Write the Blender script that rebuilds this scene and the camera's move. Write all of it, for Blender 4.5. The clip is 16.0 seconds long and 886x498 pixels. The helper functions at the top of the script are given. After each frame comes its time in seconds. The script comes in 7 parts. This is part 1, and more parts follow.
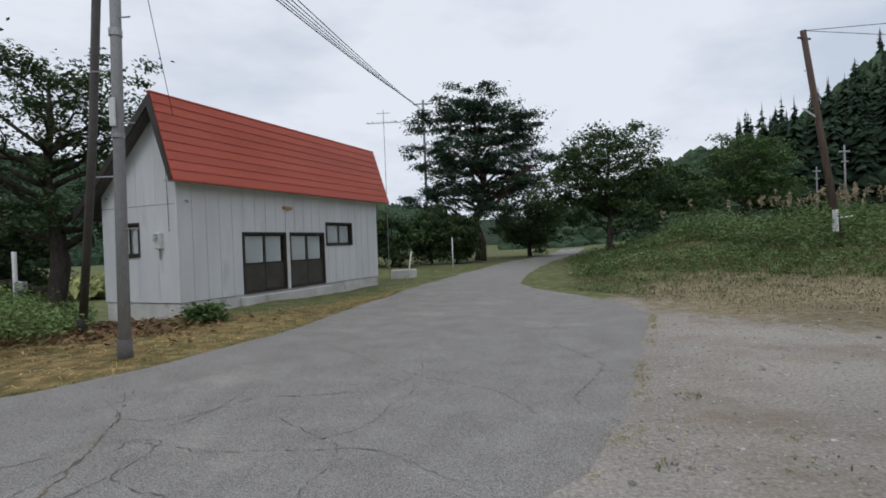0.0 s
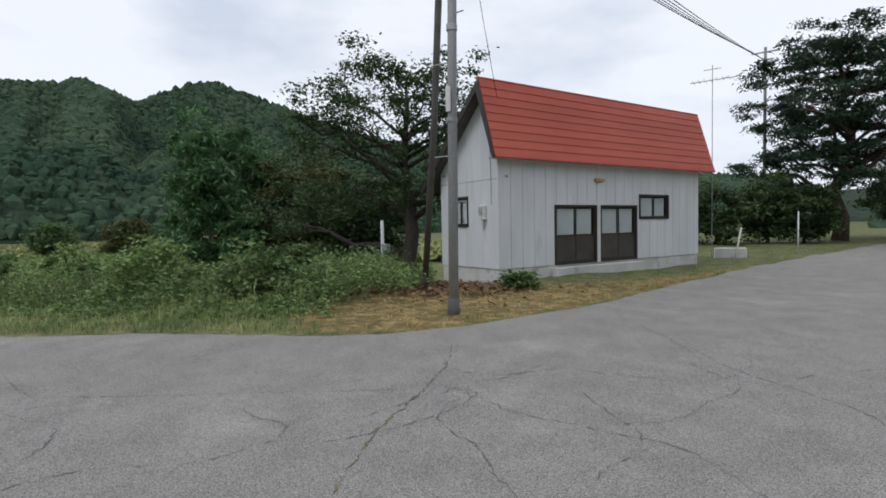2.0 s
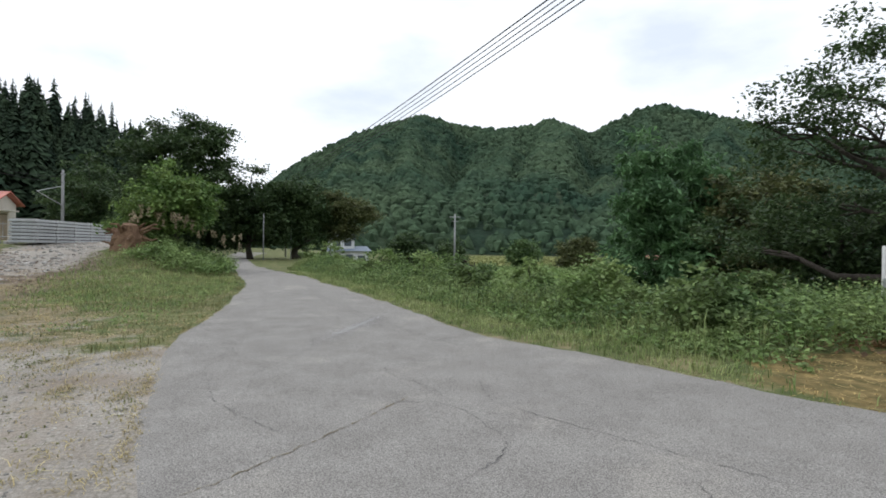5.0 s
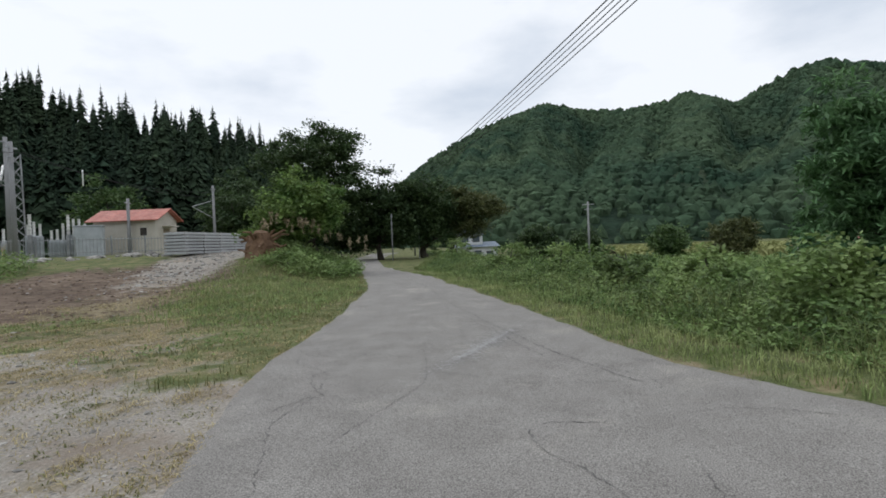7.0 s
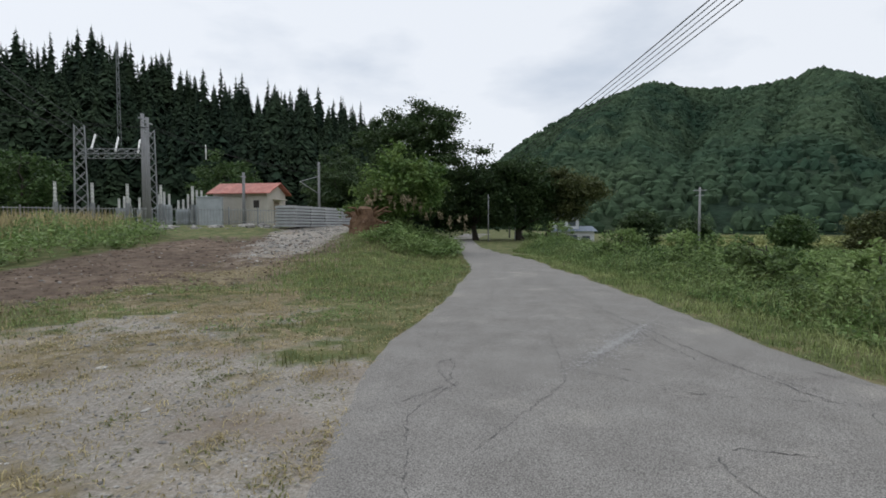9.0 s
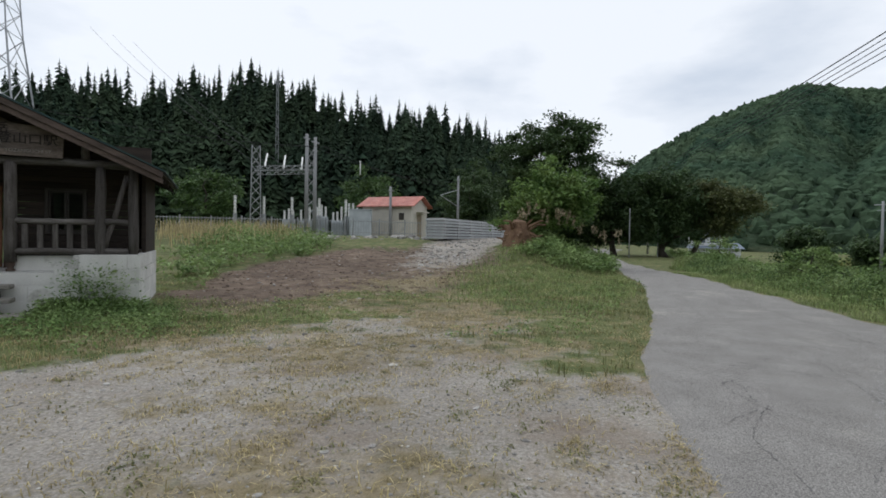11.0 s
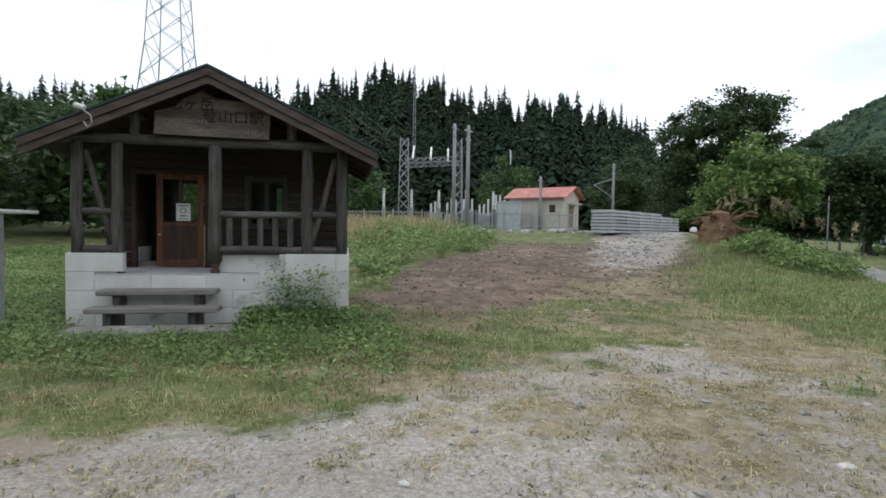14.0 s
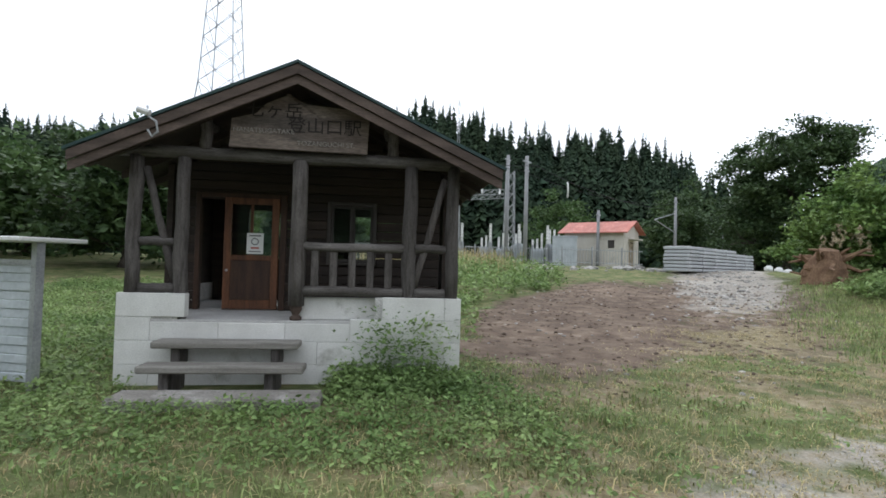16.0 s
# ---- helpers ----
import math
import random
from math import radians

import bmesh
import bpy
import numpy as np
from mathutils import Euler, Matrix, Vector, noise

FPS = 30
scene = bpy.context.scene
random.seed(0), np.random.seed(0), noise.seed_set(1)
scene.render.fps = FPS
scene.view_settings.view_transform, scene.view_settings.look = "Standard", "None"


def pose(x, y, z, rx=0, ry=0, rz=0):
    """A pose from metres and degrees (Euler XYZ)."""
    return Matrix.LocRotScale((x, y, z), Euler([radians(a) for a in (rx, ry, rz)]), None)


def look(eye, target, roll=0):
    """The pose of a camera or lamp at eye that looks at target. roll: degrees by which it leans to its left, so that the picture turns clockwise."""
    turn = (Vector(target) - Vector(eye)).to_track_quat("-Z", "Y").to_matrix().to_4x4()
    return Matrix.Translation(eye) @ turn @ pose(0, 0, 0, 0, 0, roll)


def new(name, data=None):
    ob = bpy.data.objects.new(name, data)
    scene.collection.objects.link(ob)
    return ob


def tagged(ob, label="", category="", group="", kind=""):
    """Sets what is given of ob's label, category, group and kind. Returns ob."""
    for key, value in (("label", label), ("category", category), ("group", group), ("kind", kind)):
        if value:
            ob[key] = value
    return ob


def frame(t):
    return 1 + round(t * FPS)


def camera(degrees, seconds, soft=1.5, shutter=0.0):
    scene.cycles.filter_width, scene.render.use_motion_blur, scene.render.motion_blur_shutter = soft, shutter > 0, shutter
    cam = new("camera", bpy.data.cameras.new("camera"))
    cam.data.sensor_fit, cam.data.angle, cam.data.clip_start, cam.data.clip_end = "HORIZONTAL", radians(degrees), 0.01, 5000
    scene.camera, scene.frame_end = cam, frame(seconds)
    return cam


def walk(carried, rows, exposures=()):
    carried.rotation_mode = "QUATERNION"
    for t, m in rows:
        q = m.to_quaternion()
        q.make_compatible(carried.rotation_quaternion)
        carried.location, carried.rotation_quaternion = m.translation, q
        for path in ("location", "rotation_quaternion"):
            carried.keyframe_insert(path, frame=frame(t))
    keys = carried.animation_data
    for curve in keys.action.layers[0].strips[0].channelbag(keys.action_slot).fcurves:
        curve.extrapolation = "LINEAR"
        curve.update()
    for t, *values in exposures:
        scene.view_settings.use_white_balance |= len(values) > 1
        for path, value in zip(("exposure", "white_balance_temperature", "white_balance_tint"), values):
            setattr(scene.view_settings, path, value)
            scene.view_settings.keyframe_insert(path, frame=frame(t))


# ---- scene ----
cam = camera(80.0, 16.0, soft=1.7)
PATH = [
    (0.0, pose(-0.11, 0.43, 1.60, 89.36, 2.12, 2.15)),
    (0.5, pose(-0.06, 0.63, 1.60, 89.12, 1.68, 7.49)),
    (1.0, pose(-0.03, 0.78, 1.61, 88.63, 1.08, 15.60)),
    (1.5, pose(-0.06, 0.77, 1.62, 88.03, 0.69, 23.72)),
    (2.0, pose(-0.15, 0.61, 1.60, 87.38, 1.12, 34.99)),
    (2.5, pose(-0.25, 0.43, 1.58, 88.26, 3.76, 49.27)),
    (3.0, pose(-0.36, 0.39, 1.59, 88.21, 3.73, 59.55)),
    (3.5, pose(-0.40, 0.47, 1.61, 87.98, 2.21, 66.15)),
    (4.0, pose(-0.43, 0.64, 1.62, 87.60, 0.68, 70.76)),
    (4.5, pose(-0.55, 0.84, 1.63, 88.64, -0.57, 75.41)),
    (7.0, pose(-3.54, 1.06, 1.60, 89.27, 2.30, 93.99)),
    (7.5, pose(-3.77, 0.95, 1.60, 88.07, 1.92, 95.17)),
    (8.0, pose(-3.94, 0.81, 1.60, 88.49, 1.67, 96.78)),
    (8.5, pose(-4.03, 0.63, 1.60, 87.53, 2.10, 98.88)),
    (9.0, pose(-4.05, 0.43, 1.60, 87.42, 0.07, 103.77)),
    (9.5, pose(-4.02, 0.20, 1.59, 87.48, -0.66, 110.2)),
    (12.0, pose(-2.95, -2.44, 1.59, 87.92, -0.81, 118.94)),
    (12.5, pose(-3.35, -2.95, 1.60, 86.67, -0.70, 122.52)),
    (13.0, pose(-3.73, -3.47, 1.61, 86.54, -1.38, 126.19)),
    (13.5, pose(-4.04, -4.00, 1.60, 87.44, -2.15, 128.22)),
    (14.0, pose(-4.27, -4.55, 1.60, 87.80, -0.91, 129.46)),
    (14.5, pose(-4.45, -5.10, 1.59, 88.44, -1.22, 130.38)),
    (15.0, pose(-4.61, -5.65, 1.59, 89.35, -2.05, 131.64)),
    (15.5, pose(-4.73, -6.18, 1.60, 90.17, -1.56, 133.92)),
    (16.0, pose(-4.81, -6.69, 1.62, 91.45, -1.59, 133.19)),
]

walk(cam, PATH, exposures=[(0.0, -0.2, 6100, 11), (1.5, -0.18, 6100, 11), (2.0, 0.0, 6150, 11), (2.5, 0.38, 6250, 10), (3.5, 0.46, 6250, 10), (4.5, 0.4, 6250, 10), (7.0, 0.04, 6250, 10), (9.0, -0.1, 6200, 10), (12.0, 0.1, 6120, 10), (13.0, 0.24, 6050, 10), (14.5, 0.52, 6050, 10), (16.0, 0.68, 6080, 10)])

# ---------------------------------------------------------------- sky and sun
SUN_AZ, SUN_EL = 200.0, 48.0
world = bpy.data.worlds.new("sky")
scene.world = world
world.use_nodes = True
wn, wl = world.node_tree.nodes, world.node_tree.links
wn.clear()
w_out, w_bg = wn.new("ShaderNodeOutputWorld"), wn.new("ShaderNodeBackground")
w_sky = wn.new("ShaderNodeTexSky")
w_sky.sky_type, w_sky.sun_disc = "NISHITA", False
w_sky.sun_elevation, w_sky.sun_rotation = radians(SUN_EL), radians(SUN_AZ)
w_dim = wn.new("ShaderNodeVectorMath"); w_dim.operation = "SCALE"; w_dim.inputs["Scale"].default_value = 0.1
wl.new(w_sky.outputs[0], w_dim.inputs[0])
w_co, w_map = wn.new("ShaderNodeTexCoord"), wn.new("ShaderNodeMapping")
w_map.inputs["Scale"].default_value = (1.0, 1.0, 2.6)
wl.new(w_co.outputs["Generated"], w_map.inputs[0])
w_n = wn.new("ShaderNodeTexNoise")
w_n.inputs["Scale"].default_value, w_n.inputs["Detail"].default_value, w_n.inputs["Roughness"].default_value = 2.3, 7.0, 0.52
wl.new(w_map.outputs[0], w_n.inputs["Vector"])
w_r = wn.new("ShaderNodeValToRGB")
w_r.color_ramp.elements[0].position, w_r.color_ramp.elements[0].color = 0.33, (0.68, 0.73, 0.8, 1)
w_r.color_ramp.elements[1].position, w_r.color_ramp.elements[1].color = 0.54, (0.96, 0.975, 0.995, 1)
wl.new(w_n.outputs[0], w_r.inputs[0])
w_mix = wn.new("ShaderNodeMix"); w_mix.data_type = "RGBA"; w_mix.inputs[0].default_value = 0.93
wl.new(w_dim.outputs[0], w_mix.inputs[6]); wl.new(w_r.outputs[0], w_mix.inputs[7])
wl.new(w_mix.outputs[2], w_bg.inputs[0]); wl.new(w_bg.outputs[0], w_out.inputs[0])
w_bg.inputs[1].default_value = 1.0
sun = new("sun", bpy.data.lights.new("sun", "SUN"))
sun.data.energy, sun.data.angle, sun.data.color = 0.7, radians(25), (1.0, 0.97, 0.92)
sun.matrix_world = look((0, 0, 0), (math.sin(radians(SUN_AZ)) * -1, -math.cos(radians(SUN_AZ)), -math.tan(radians(SUN_EL))))

# ---------------------------------------------------------------- materials
def srgb(r, g, b):
    return tuple((c / 255 / 12.92 if c / 255 <= 0.04045 else ((c / 255 + 0.055) / 1.055) ** 2.4) for c in (r, g, b))


def mat(name, c1, c2=None, scale=4.0, fine=60.0, rough=0.8, bump=0.2, metal=0.0, stretch=(1, 1, 1), fine_amt=0.35, c3=None, c3_scale=0.7, c3_at=0.58, vary=0.0, spec=0.4, dist=0.02, island=0.0, trans=0.0, space="Object"):
    """Two-scale procedural surface: broad patches c1 to c2, fine grain, stains c3, bump."""
    m = bpy.data.materials.new(name)
    m.use_nodes = True
    n, l = m.node_tree.nodes, m.node_tree.links
    bsdf = n["Principled BSDF"]
    bsdf.inputs["Roughness"].default_value, bsdf.inputs["Metallic"].default_value = rough, metal
    bsdf.inputs["Specular IOR Level"].default_value = spec
    c2 = c2 or tuple(min(1, v * 1.25) for v in c1)
    co, mp = n.new("ShaderNodeTexCoord"), n.new("ShaderNodeMapping")
    mp.inputs["Scale"].default_value = stretch
    if space == "World":
        geo = n.new("ShaderNodeNewGeometry"); l.new(geo.outputs["Position"], mp.inputs[0])
    else:
        l.new(co.outputs[space], mp.inputs[0])
    a = n.new("ShaderNodeTexNoise"); a.inputs["Scale"].default_value, a.inputs["Detail"].default_value, a.inputs["Roughness"].default_value = scale, 5, 0.6
    b = n.new("ShaderNodeTexNoise"); b.inputs["Scale"].default_value, b.inputs["Detail"].default_value = fine, 3
    l.new(mp.outputs[0], a.inputs["Vector"]); l.new(mp.outputs[0], b.inputs["Vector"])
    r = n.new("ShaderNodeValToRGB")
    r.color_ramp.elements[0].position, r.color_ramp.elements[0].color = 0.36, (*c1, 1)
    r.color_ramp.elements[1].position, r.color_ramp.elements[1].color = 0.64, (*c2, 1)
    l.new(a.outputs[0], r.inputs[0])
    col = r.outputs[0]
    if c3:
        s = n.new("ShaderNodeTexNoise"); s.inputs["Scale"].default_value, s.inputs["Detail"].default_value, s.inputs["Roughness"].default_value = c3_scale, 6, 0.65
        l.new(mp.outputs[0], s.inputs["Vector"])
        rr = n.new("ShaderNodeMapRange"); rr.inputs[1].default_value, rr.inputs[2].default_value = c3_at, c3_at + 0.12
        l.new(s.outputs[0], rr.inputs[0])
        mx = n.new("ShaderNodeMix"); mx.data_type = "RGBA"; mx.inputs[7].default_value = (*c3, 1)
        l.new(rr.outputs[0], mx.inputs[0]); l.new(col, mx.inputs[6]); col = mx.outputs[2]
    br = n.new("ShaderNodeMapRange"); br.inputs[1].default_value, br.inputs[2].default_value, br.inputs[3].default_value, br.inputs[4].default_value = 0.3, 0.7, 1 - fine_amt, 1 + fine_amt
    l.new(b.outputs[0], br.inputs[0])
    val = br.outputs[0]
    if vary or island:
        if island:
            g = n.new("ShaderNodeNewGeometry"); src = g.outputs["Random Per Island"]
        else:
            g = n.new("ShaderNodeObjectInfo"); src = g.outputs["Random"]
        amt = vary or island
        vr = n.new("ShaderNodeMapRange"); vr.inputs[3].default_value, vr.inputs[4].default_value = 1 - amt, 1 + amt
        l.new(src, vr.inputs[0])
        mu = n.new("ShaderNodeMath"); mu.operation = "MULTIPLY"; l.new(val, mu.inputs[0]); l.new(vr.outputs[0], mu.inputs[1]); val = mu.outputs[0]
    sc = n.new("ShaderNodeVectorMath"); sc.operation = "SCALE"; l.new(col, sc.inputs[0]); l.new(val, sc.inputs["Scale"])
    l.new(sc.outputs[0], bsdf.inputs["Base Color"])
    if bump:
        bp = n.new("ShaderNodeBump"); bp.inputs["Strength"].default_value, bp.inputs["Distance"].default_value = bump, dist
        l.new(b.outputs[0], bp.inputs["Height"]); l.new(bp.outputs[0], bsdf.inputs["Normal"])
    if trans:
        t = n.new("ShaderNodeBsdfTranslucent"); l.new(sc.outputs[0], t.inputs[0])
        ms = n.new("ShaderNodeMixShader"); ms.inputs[0].default_value = trans
        out = n["Material Output"]; l.new(bsdf.outputs[0], ms.inputs[1]); l.new(t.outputs[0], ms.inputs[2]); l.new(ms.outputs[0], out.inputs[0])
    return m


def glass(name, rough=0.05):
    m = bpy.data.materials.new(name)
    m.use_nodes = True
    b = m.node_tree.nodes["Principled BSDF"]
    b.inputs["Base Color"].default_value = (0.95, 0.97, 0.97, 1)
    b.inputs["Roughness"].default_value, b.inputs["Transmission Weight"].default_value, b.inputs["IOR"].default_value = rough, 1.0, 1.45
    return m


# ---------------------------------------------------------------- building blocks
class Build:
    """Collects simple shaped pieces into one mesh."""
    def __init__(self):
        self.v, self.f = [], []

    def add(self, vs, fs):
        o = len(self.v)
        self.v += [tuple(p) for p in vs]
        self.f += [tuple(i + o for i in q) for q in fs]
        return self

    def box(self, x0, y0, z0, x1, y1, z1, c=0.0, m=None):
        """Box; c: width of the chamfer on its edges."""
        c = min(c, (x1 - x0) * 0.45, (y1 - y0) * 0.45, (z1 - z0) * 0.45)
        if c <= 0:
            vs = [(x, y, z) for z in (z0, z1) for y in (y0, y1) for x in (x0, x1)]
            fs = [(0, 2, 3, 1), (4, 5, 7, 6), (0, 1, 5, 4), (2, 6, 7, 3), (0, 4, 6, 2), (1, 3, 7, 5)]
        else:
            bm = bmesh.new()
            bmesh.ops.create_cube(bm, size=1)
            for q in bm.verts:
                q.co = ((x0 + x1) / 2 + q.co.x * (x1 - x0), (y0 + y1) / 2 + q.co.y * (y1 - y0), (z0 + z1) / 2 + q.co.z * (z1 - z0))
            bmesh.ops.bevel(bm, geom=bm.edges[:], offset=c, segments=1, affect="EDGES")
            bm.verts.index_update()
            vs, fs = [q.co.copy() for q in bm.verts], [[q.index for q in f.verts] for f in bm.faces]
            bm.free()
        if m is not None:
            vs = [m @ Vector(p) for p in vs]
        return self.add(vs, fs)

    def tube(self, pts, rad, n=8, cap=True, wob=0.0):
        """Tube along points with a radius at each."""
        pts = [Vector(p) for p in pts]
        rad = [rad] * len(pts) if isinstance(rad, (int, float)) else rad
        vs, fs = [], []
        for i, p in enumerate(pts):
            d = (pts[min(i + 1, len(pts) - 1)] - pts[max(i - 1, 0)]).normalized()
            a = d.orthogonal().normalized() if i == 0 else (a - d * a.dot(d)).normalized()
            b = d.cross(a)
            for k in range(n):
                t = 2 * math.pi * k / n
                r = rad[i] * (1 + wob * random.uniform(-1, 1))
                vs.append(p + (a * math.cos(t) + b * math.sin(t)) * r)
        for i in range(len(pts) - 1):
            for k in range(n):
                fs.append((i * n + k, i * n + (k + 1) % n, (i + 1) * n + (k + 1) % n, (i + 1) * n + k))
        if cap:
            fs.append(tuple(reversed(range(n)))); fs.append(tuple((len(pts) - 1) * n + k for k in range(n)))
        return self.add(vs, fs)

    def prism(self, poly, y0, y1):
        """Outline in x and z, pushed from y0 to y1."""
        n = len(poly)
        vs = [(x, y0, z) for x, z in poly] + [(x, y1, z) for x, z in poly]
        fs = [tuple(range(n)), tuple(reversed(range(n, 2 * n)))] + [(i, i + n, (i + 1) % n + n, (i + 1) % n) for i in range(n)]
        return self.add(vs, fs)

    def mesh(self, name, material, smooth=False):
        me = bpy.data.meshes.new(name)
        me.from_pydata(self.v, [], self.f)
        me.update()
        bm = bmesh.new(); bm.from_mesh(me); bmesh.ops.recalc_face_normals(bm, faces=bm.faces[:]); bm.to_mesh(me); bm.free()
        if material:
            me.materials.append(material)
        if smooth:
            me.shade_smooth()
        return me


def part(name, b, material, parent, label="", smooth=False):
    ob = new(name, b.mesh(name, material, smooth) if isinstance(b, Build) else b)
    if parent is not None:
        ob.parent = parent
    if label:
        ob["label"] = label
    return ob


def thing(name, label, category, m=None, group="", kind=""):
    ob = new(name)
    ob.empty_display_size = 0.2
    if m is not None:
        ob.matrix_basis = m
    return tagged(ob, label, category, group, kind)


def single(name, b, material, label, category, m=None, group="", kind="", smooth=False):
    ob = part(name, b, material, None, "", smooth)
    if m is not None:
        ob.matrix_basis = m
    return tagged(ob, label, category, group, kind)


def soup(name, verts, faces, material, label="", category="", kind="stuff", group="", smooth=False):
    """One mesh from arrays: verts N x 3, faces M x k."""
    me = bpy.data.meshes.new(name)
    me.from_pydata(np.asarray(verts, float).tolist(), [], np.asarray(faces).tolist())
    me.materials.append(material)
    if smooth:
        me.shade_smooth()
    ob = new(name, me)
    return tagged(ob, label, category, group, kind)


# ---------------------------------------------------------------- lie of the land
def sm(a, b, x):
    t = np.clip((np.asarray(x, float) - a) / (b - a), 0, 1)
    return t * t * (3 - 2 * t)


def azim(x, y):
    a = np.degrees(np.arctan2(-np.asarray(x, float), np.asarray(y, float)))
    return np.where(a < -100, a + 360, a)


HUT = (-8.7, -13.2)


def gz(x, y):
    """Height of the ground."""
    x, y = np.asarray(x, float), np.asarray(y, float)
    r, a = np.hypot(x, y), azim(x, y)
    z = 0.1 * np.exp(-(((x - HUT[0]) ** 2 + (y - HUT[1]) ** 2) / 26.0))
    z = z + 1.6 * sm(16, 44, r) * sm(101, 108, a) * (1 - sm(178, 200, a))
    z = z - 1.7 * sm(11, 34, r) * sm(20, 34, a) * (1 - sm(-14, 0, a - np.interp(r, (9, 17, 28, 34, 60, 100), (60, 80, 88, 92, 96, 99))))
    z = z + 1.7 * sm(13, 34, r) * (1 - sm(-24, -10, a)) * sm(-120, -100, a)
    z = z + 0.12 * sm(6, 9, r) * sm(12, 22, a) * (1 - sm(60, 75, a))
    z = z + 0.7 * np.exp(-(((x + 30.5) / 3.2) ** 2 + ((y + 8.6) / 2.6) ** 2))
    wob = 0.03 * np.sin(x * 0.9 + 1.3) * np.cos(y * 0.7) + 0.02 * np.sin(x * 2.1 + y * 1.7)
    return z + wob * sm(8, 20, r)


def edge_line(pts, step, jitter, seed):
    """Evenly spaced points on a smoothed line, with a ragged side."""
    rng = np.random.default_rng(seed)
    p = np.array(pts, float)
    d = np.r_[0, np.cumsum(np.hypot(*np.diff(p, axis=0).T))]
    s = np.linspace(0, d[-1], int(d[-1] / step))
    q = np.stack([np.interp(s, d, p[:, 0]), np.interp(s, d, p[:, 1])], 1)
    for _ in range(12):
        q[1:-1] = (q[:-2] + 2 * q[1:-1] + q[2:]) / 4
    return q + rng.normal(0, jitter, q.shape)


# road: outer side along the house and the field, inner side along the gravel
ROAD_OUT = [(14.5, 80), (8.5, 55), (2.3, 37.4), (-0.7, 25.4), (-2.2, 19.4), (-3.2, 13.2), (-3.55, 9.1), (-4.25, 7.4), (-4.8, 6.5), (-5.5, 5.75), (-6.9, 4.95), (-9.1, 3.85), (-11.4, 3.05), (-14.2, 2.5), (-17.5, 1.65), (-28.4, -1.3), (-33.6, -3.3), (-40, -5.6), (-60, -10), (-100, -14)]
ROAD_IN = [(18, 80), (12, 55), (6.6, 40), (3.3, 27), (2.5, 23.3), (2.0, 20), (2.4, 17.2), (3.3, 14.5), (3.9, 12.4), (3.6, 11), (2.6, 8.3), (2.0, 6.95), (1.7, 6.0), (1.0, 4.5), (0.3, 3.4), (-1.6, 1.4), (-4.2, -0.4), (-6.85, -1.15), (-8.2, -1.5), (-9.4, -1.8), (-11, -2.05), (-14.8, -2.2), (-23, -3.15), (-33, -5.7), (-40, -8.0), (-60, -13), (-100, -19)]


def resample(q, n):
    d = np.r_[0, np.cumsum(np.hypot(*np.diff(q, axis=0).T))]
    s = np.linspace(0, 1, n) ** 1.0 * d[-1]
    return np.stack([np.interp(s, d, q[:, 0]), np.interp(s, d, q[:, 1])], 1)


def in_road(x, y):
    poly = np.array(ROAD_OUT + ROAD_IN[::-1])
    x, y = np.asarray(x, float), np.asarray(y, float)
    c = np.zeros(x.shape, bool)
    j = len(poly) - 1
    for i in range(len(poly)):
        xi, yi = poly[i]; xj, yj = poly[j]
        c ^= ((yi > y) != (yj > y)) & (x < (xj - xi) * (y - yi) / (yj - yi + 1e-12) + xi)
        j = i
    return c


def line_dist(x, y, pts):
    """Distance from a polyline."""
    best = np.full(np.shape(x), 1e9)
    for (x0, y0), (x1, y1) in zip(pts, pts[1:]):
        dx, dy = x1 - x0, y1 - y0
        t = np.clip(((x - x0) * dx + (y - y0) * dy) / (dx * dx + dy * dy), 0, 1)
        best = np.minimum(best, np.hypot(x - x0 - t * dx, y - y0 - t * dy))
    return best


def blob(x, y, cx, cy, rx, ry, ang, soft=0.5):
    """1 inside a turned ellipse, 0 outside, with a soft rim."""
    c, s = math.cos(radians(ang)), math.sin(radians(ang))
    u, v = ((x - cx) * c + (y - cy) * s) / rx, (-(x - cx) * s + (y - cy) * c) / ry
    return 1 - sm(1 - soft, 1 + soft, np.hypot(u, v))


def patch_noise(x, y):
    v = np.sin(x * 1.9 + 0.7) * np.cos(y * 1.6 + 1.1) + 0.7 * np.sin(x * 3.7 + y * 2.9) + 0.4 * np.sin(x * 7.3 - y * 6.1)
    return np.clip(0.5 + 0.42 * v, 0, 1)


def ragged(x, y):
    """Uneven field from -1 to 1 at three scales, to break up the rims of the zones."""
    a = np.sin(x * 0.83 + 1.7 * np.sin(y * 0.61 + 0.4)) * np.cos(y * 0.94 + 1.3 * np.sin(x * 0.52))
    b = np.sin(x * 2.3 + 1.9 * np.sin(y * 1.7)) * np.cos(y * 2.6 + 1.5 * np.sin(x * 1.9 + 2.0))
    c = np.sin(x * 6.1 + 2.1 * np.sin(y * 4.3)) * np.cos(y * 5.7 + 1.8 * np.sin(x * 5.2))
    return 0.5 * a + 0.33 * b + 0.22 * c


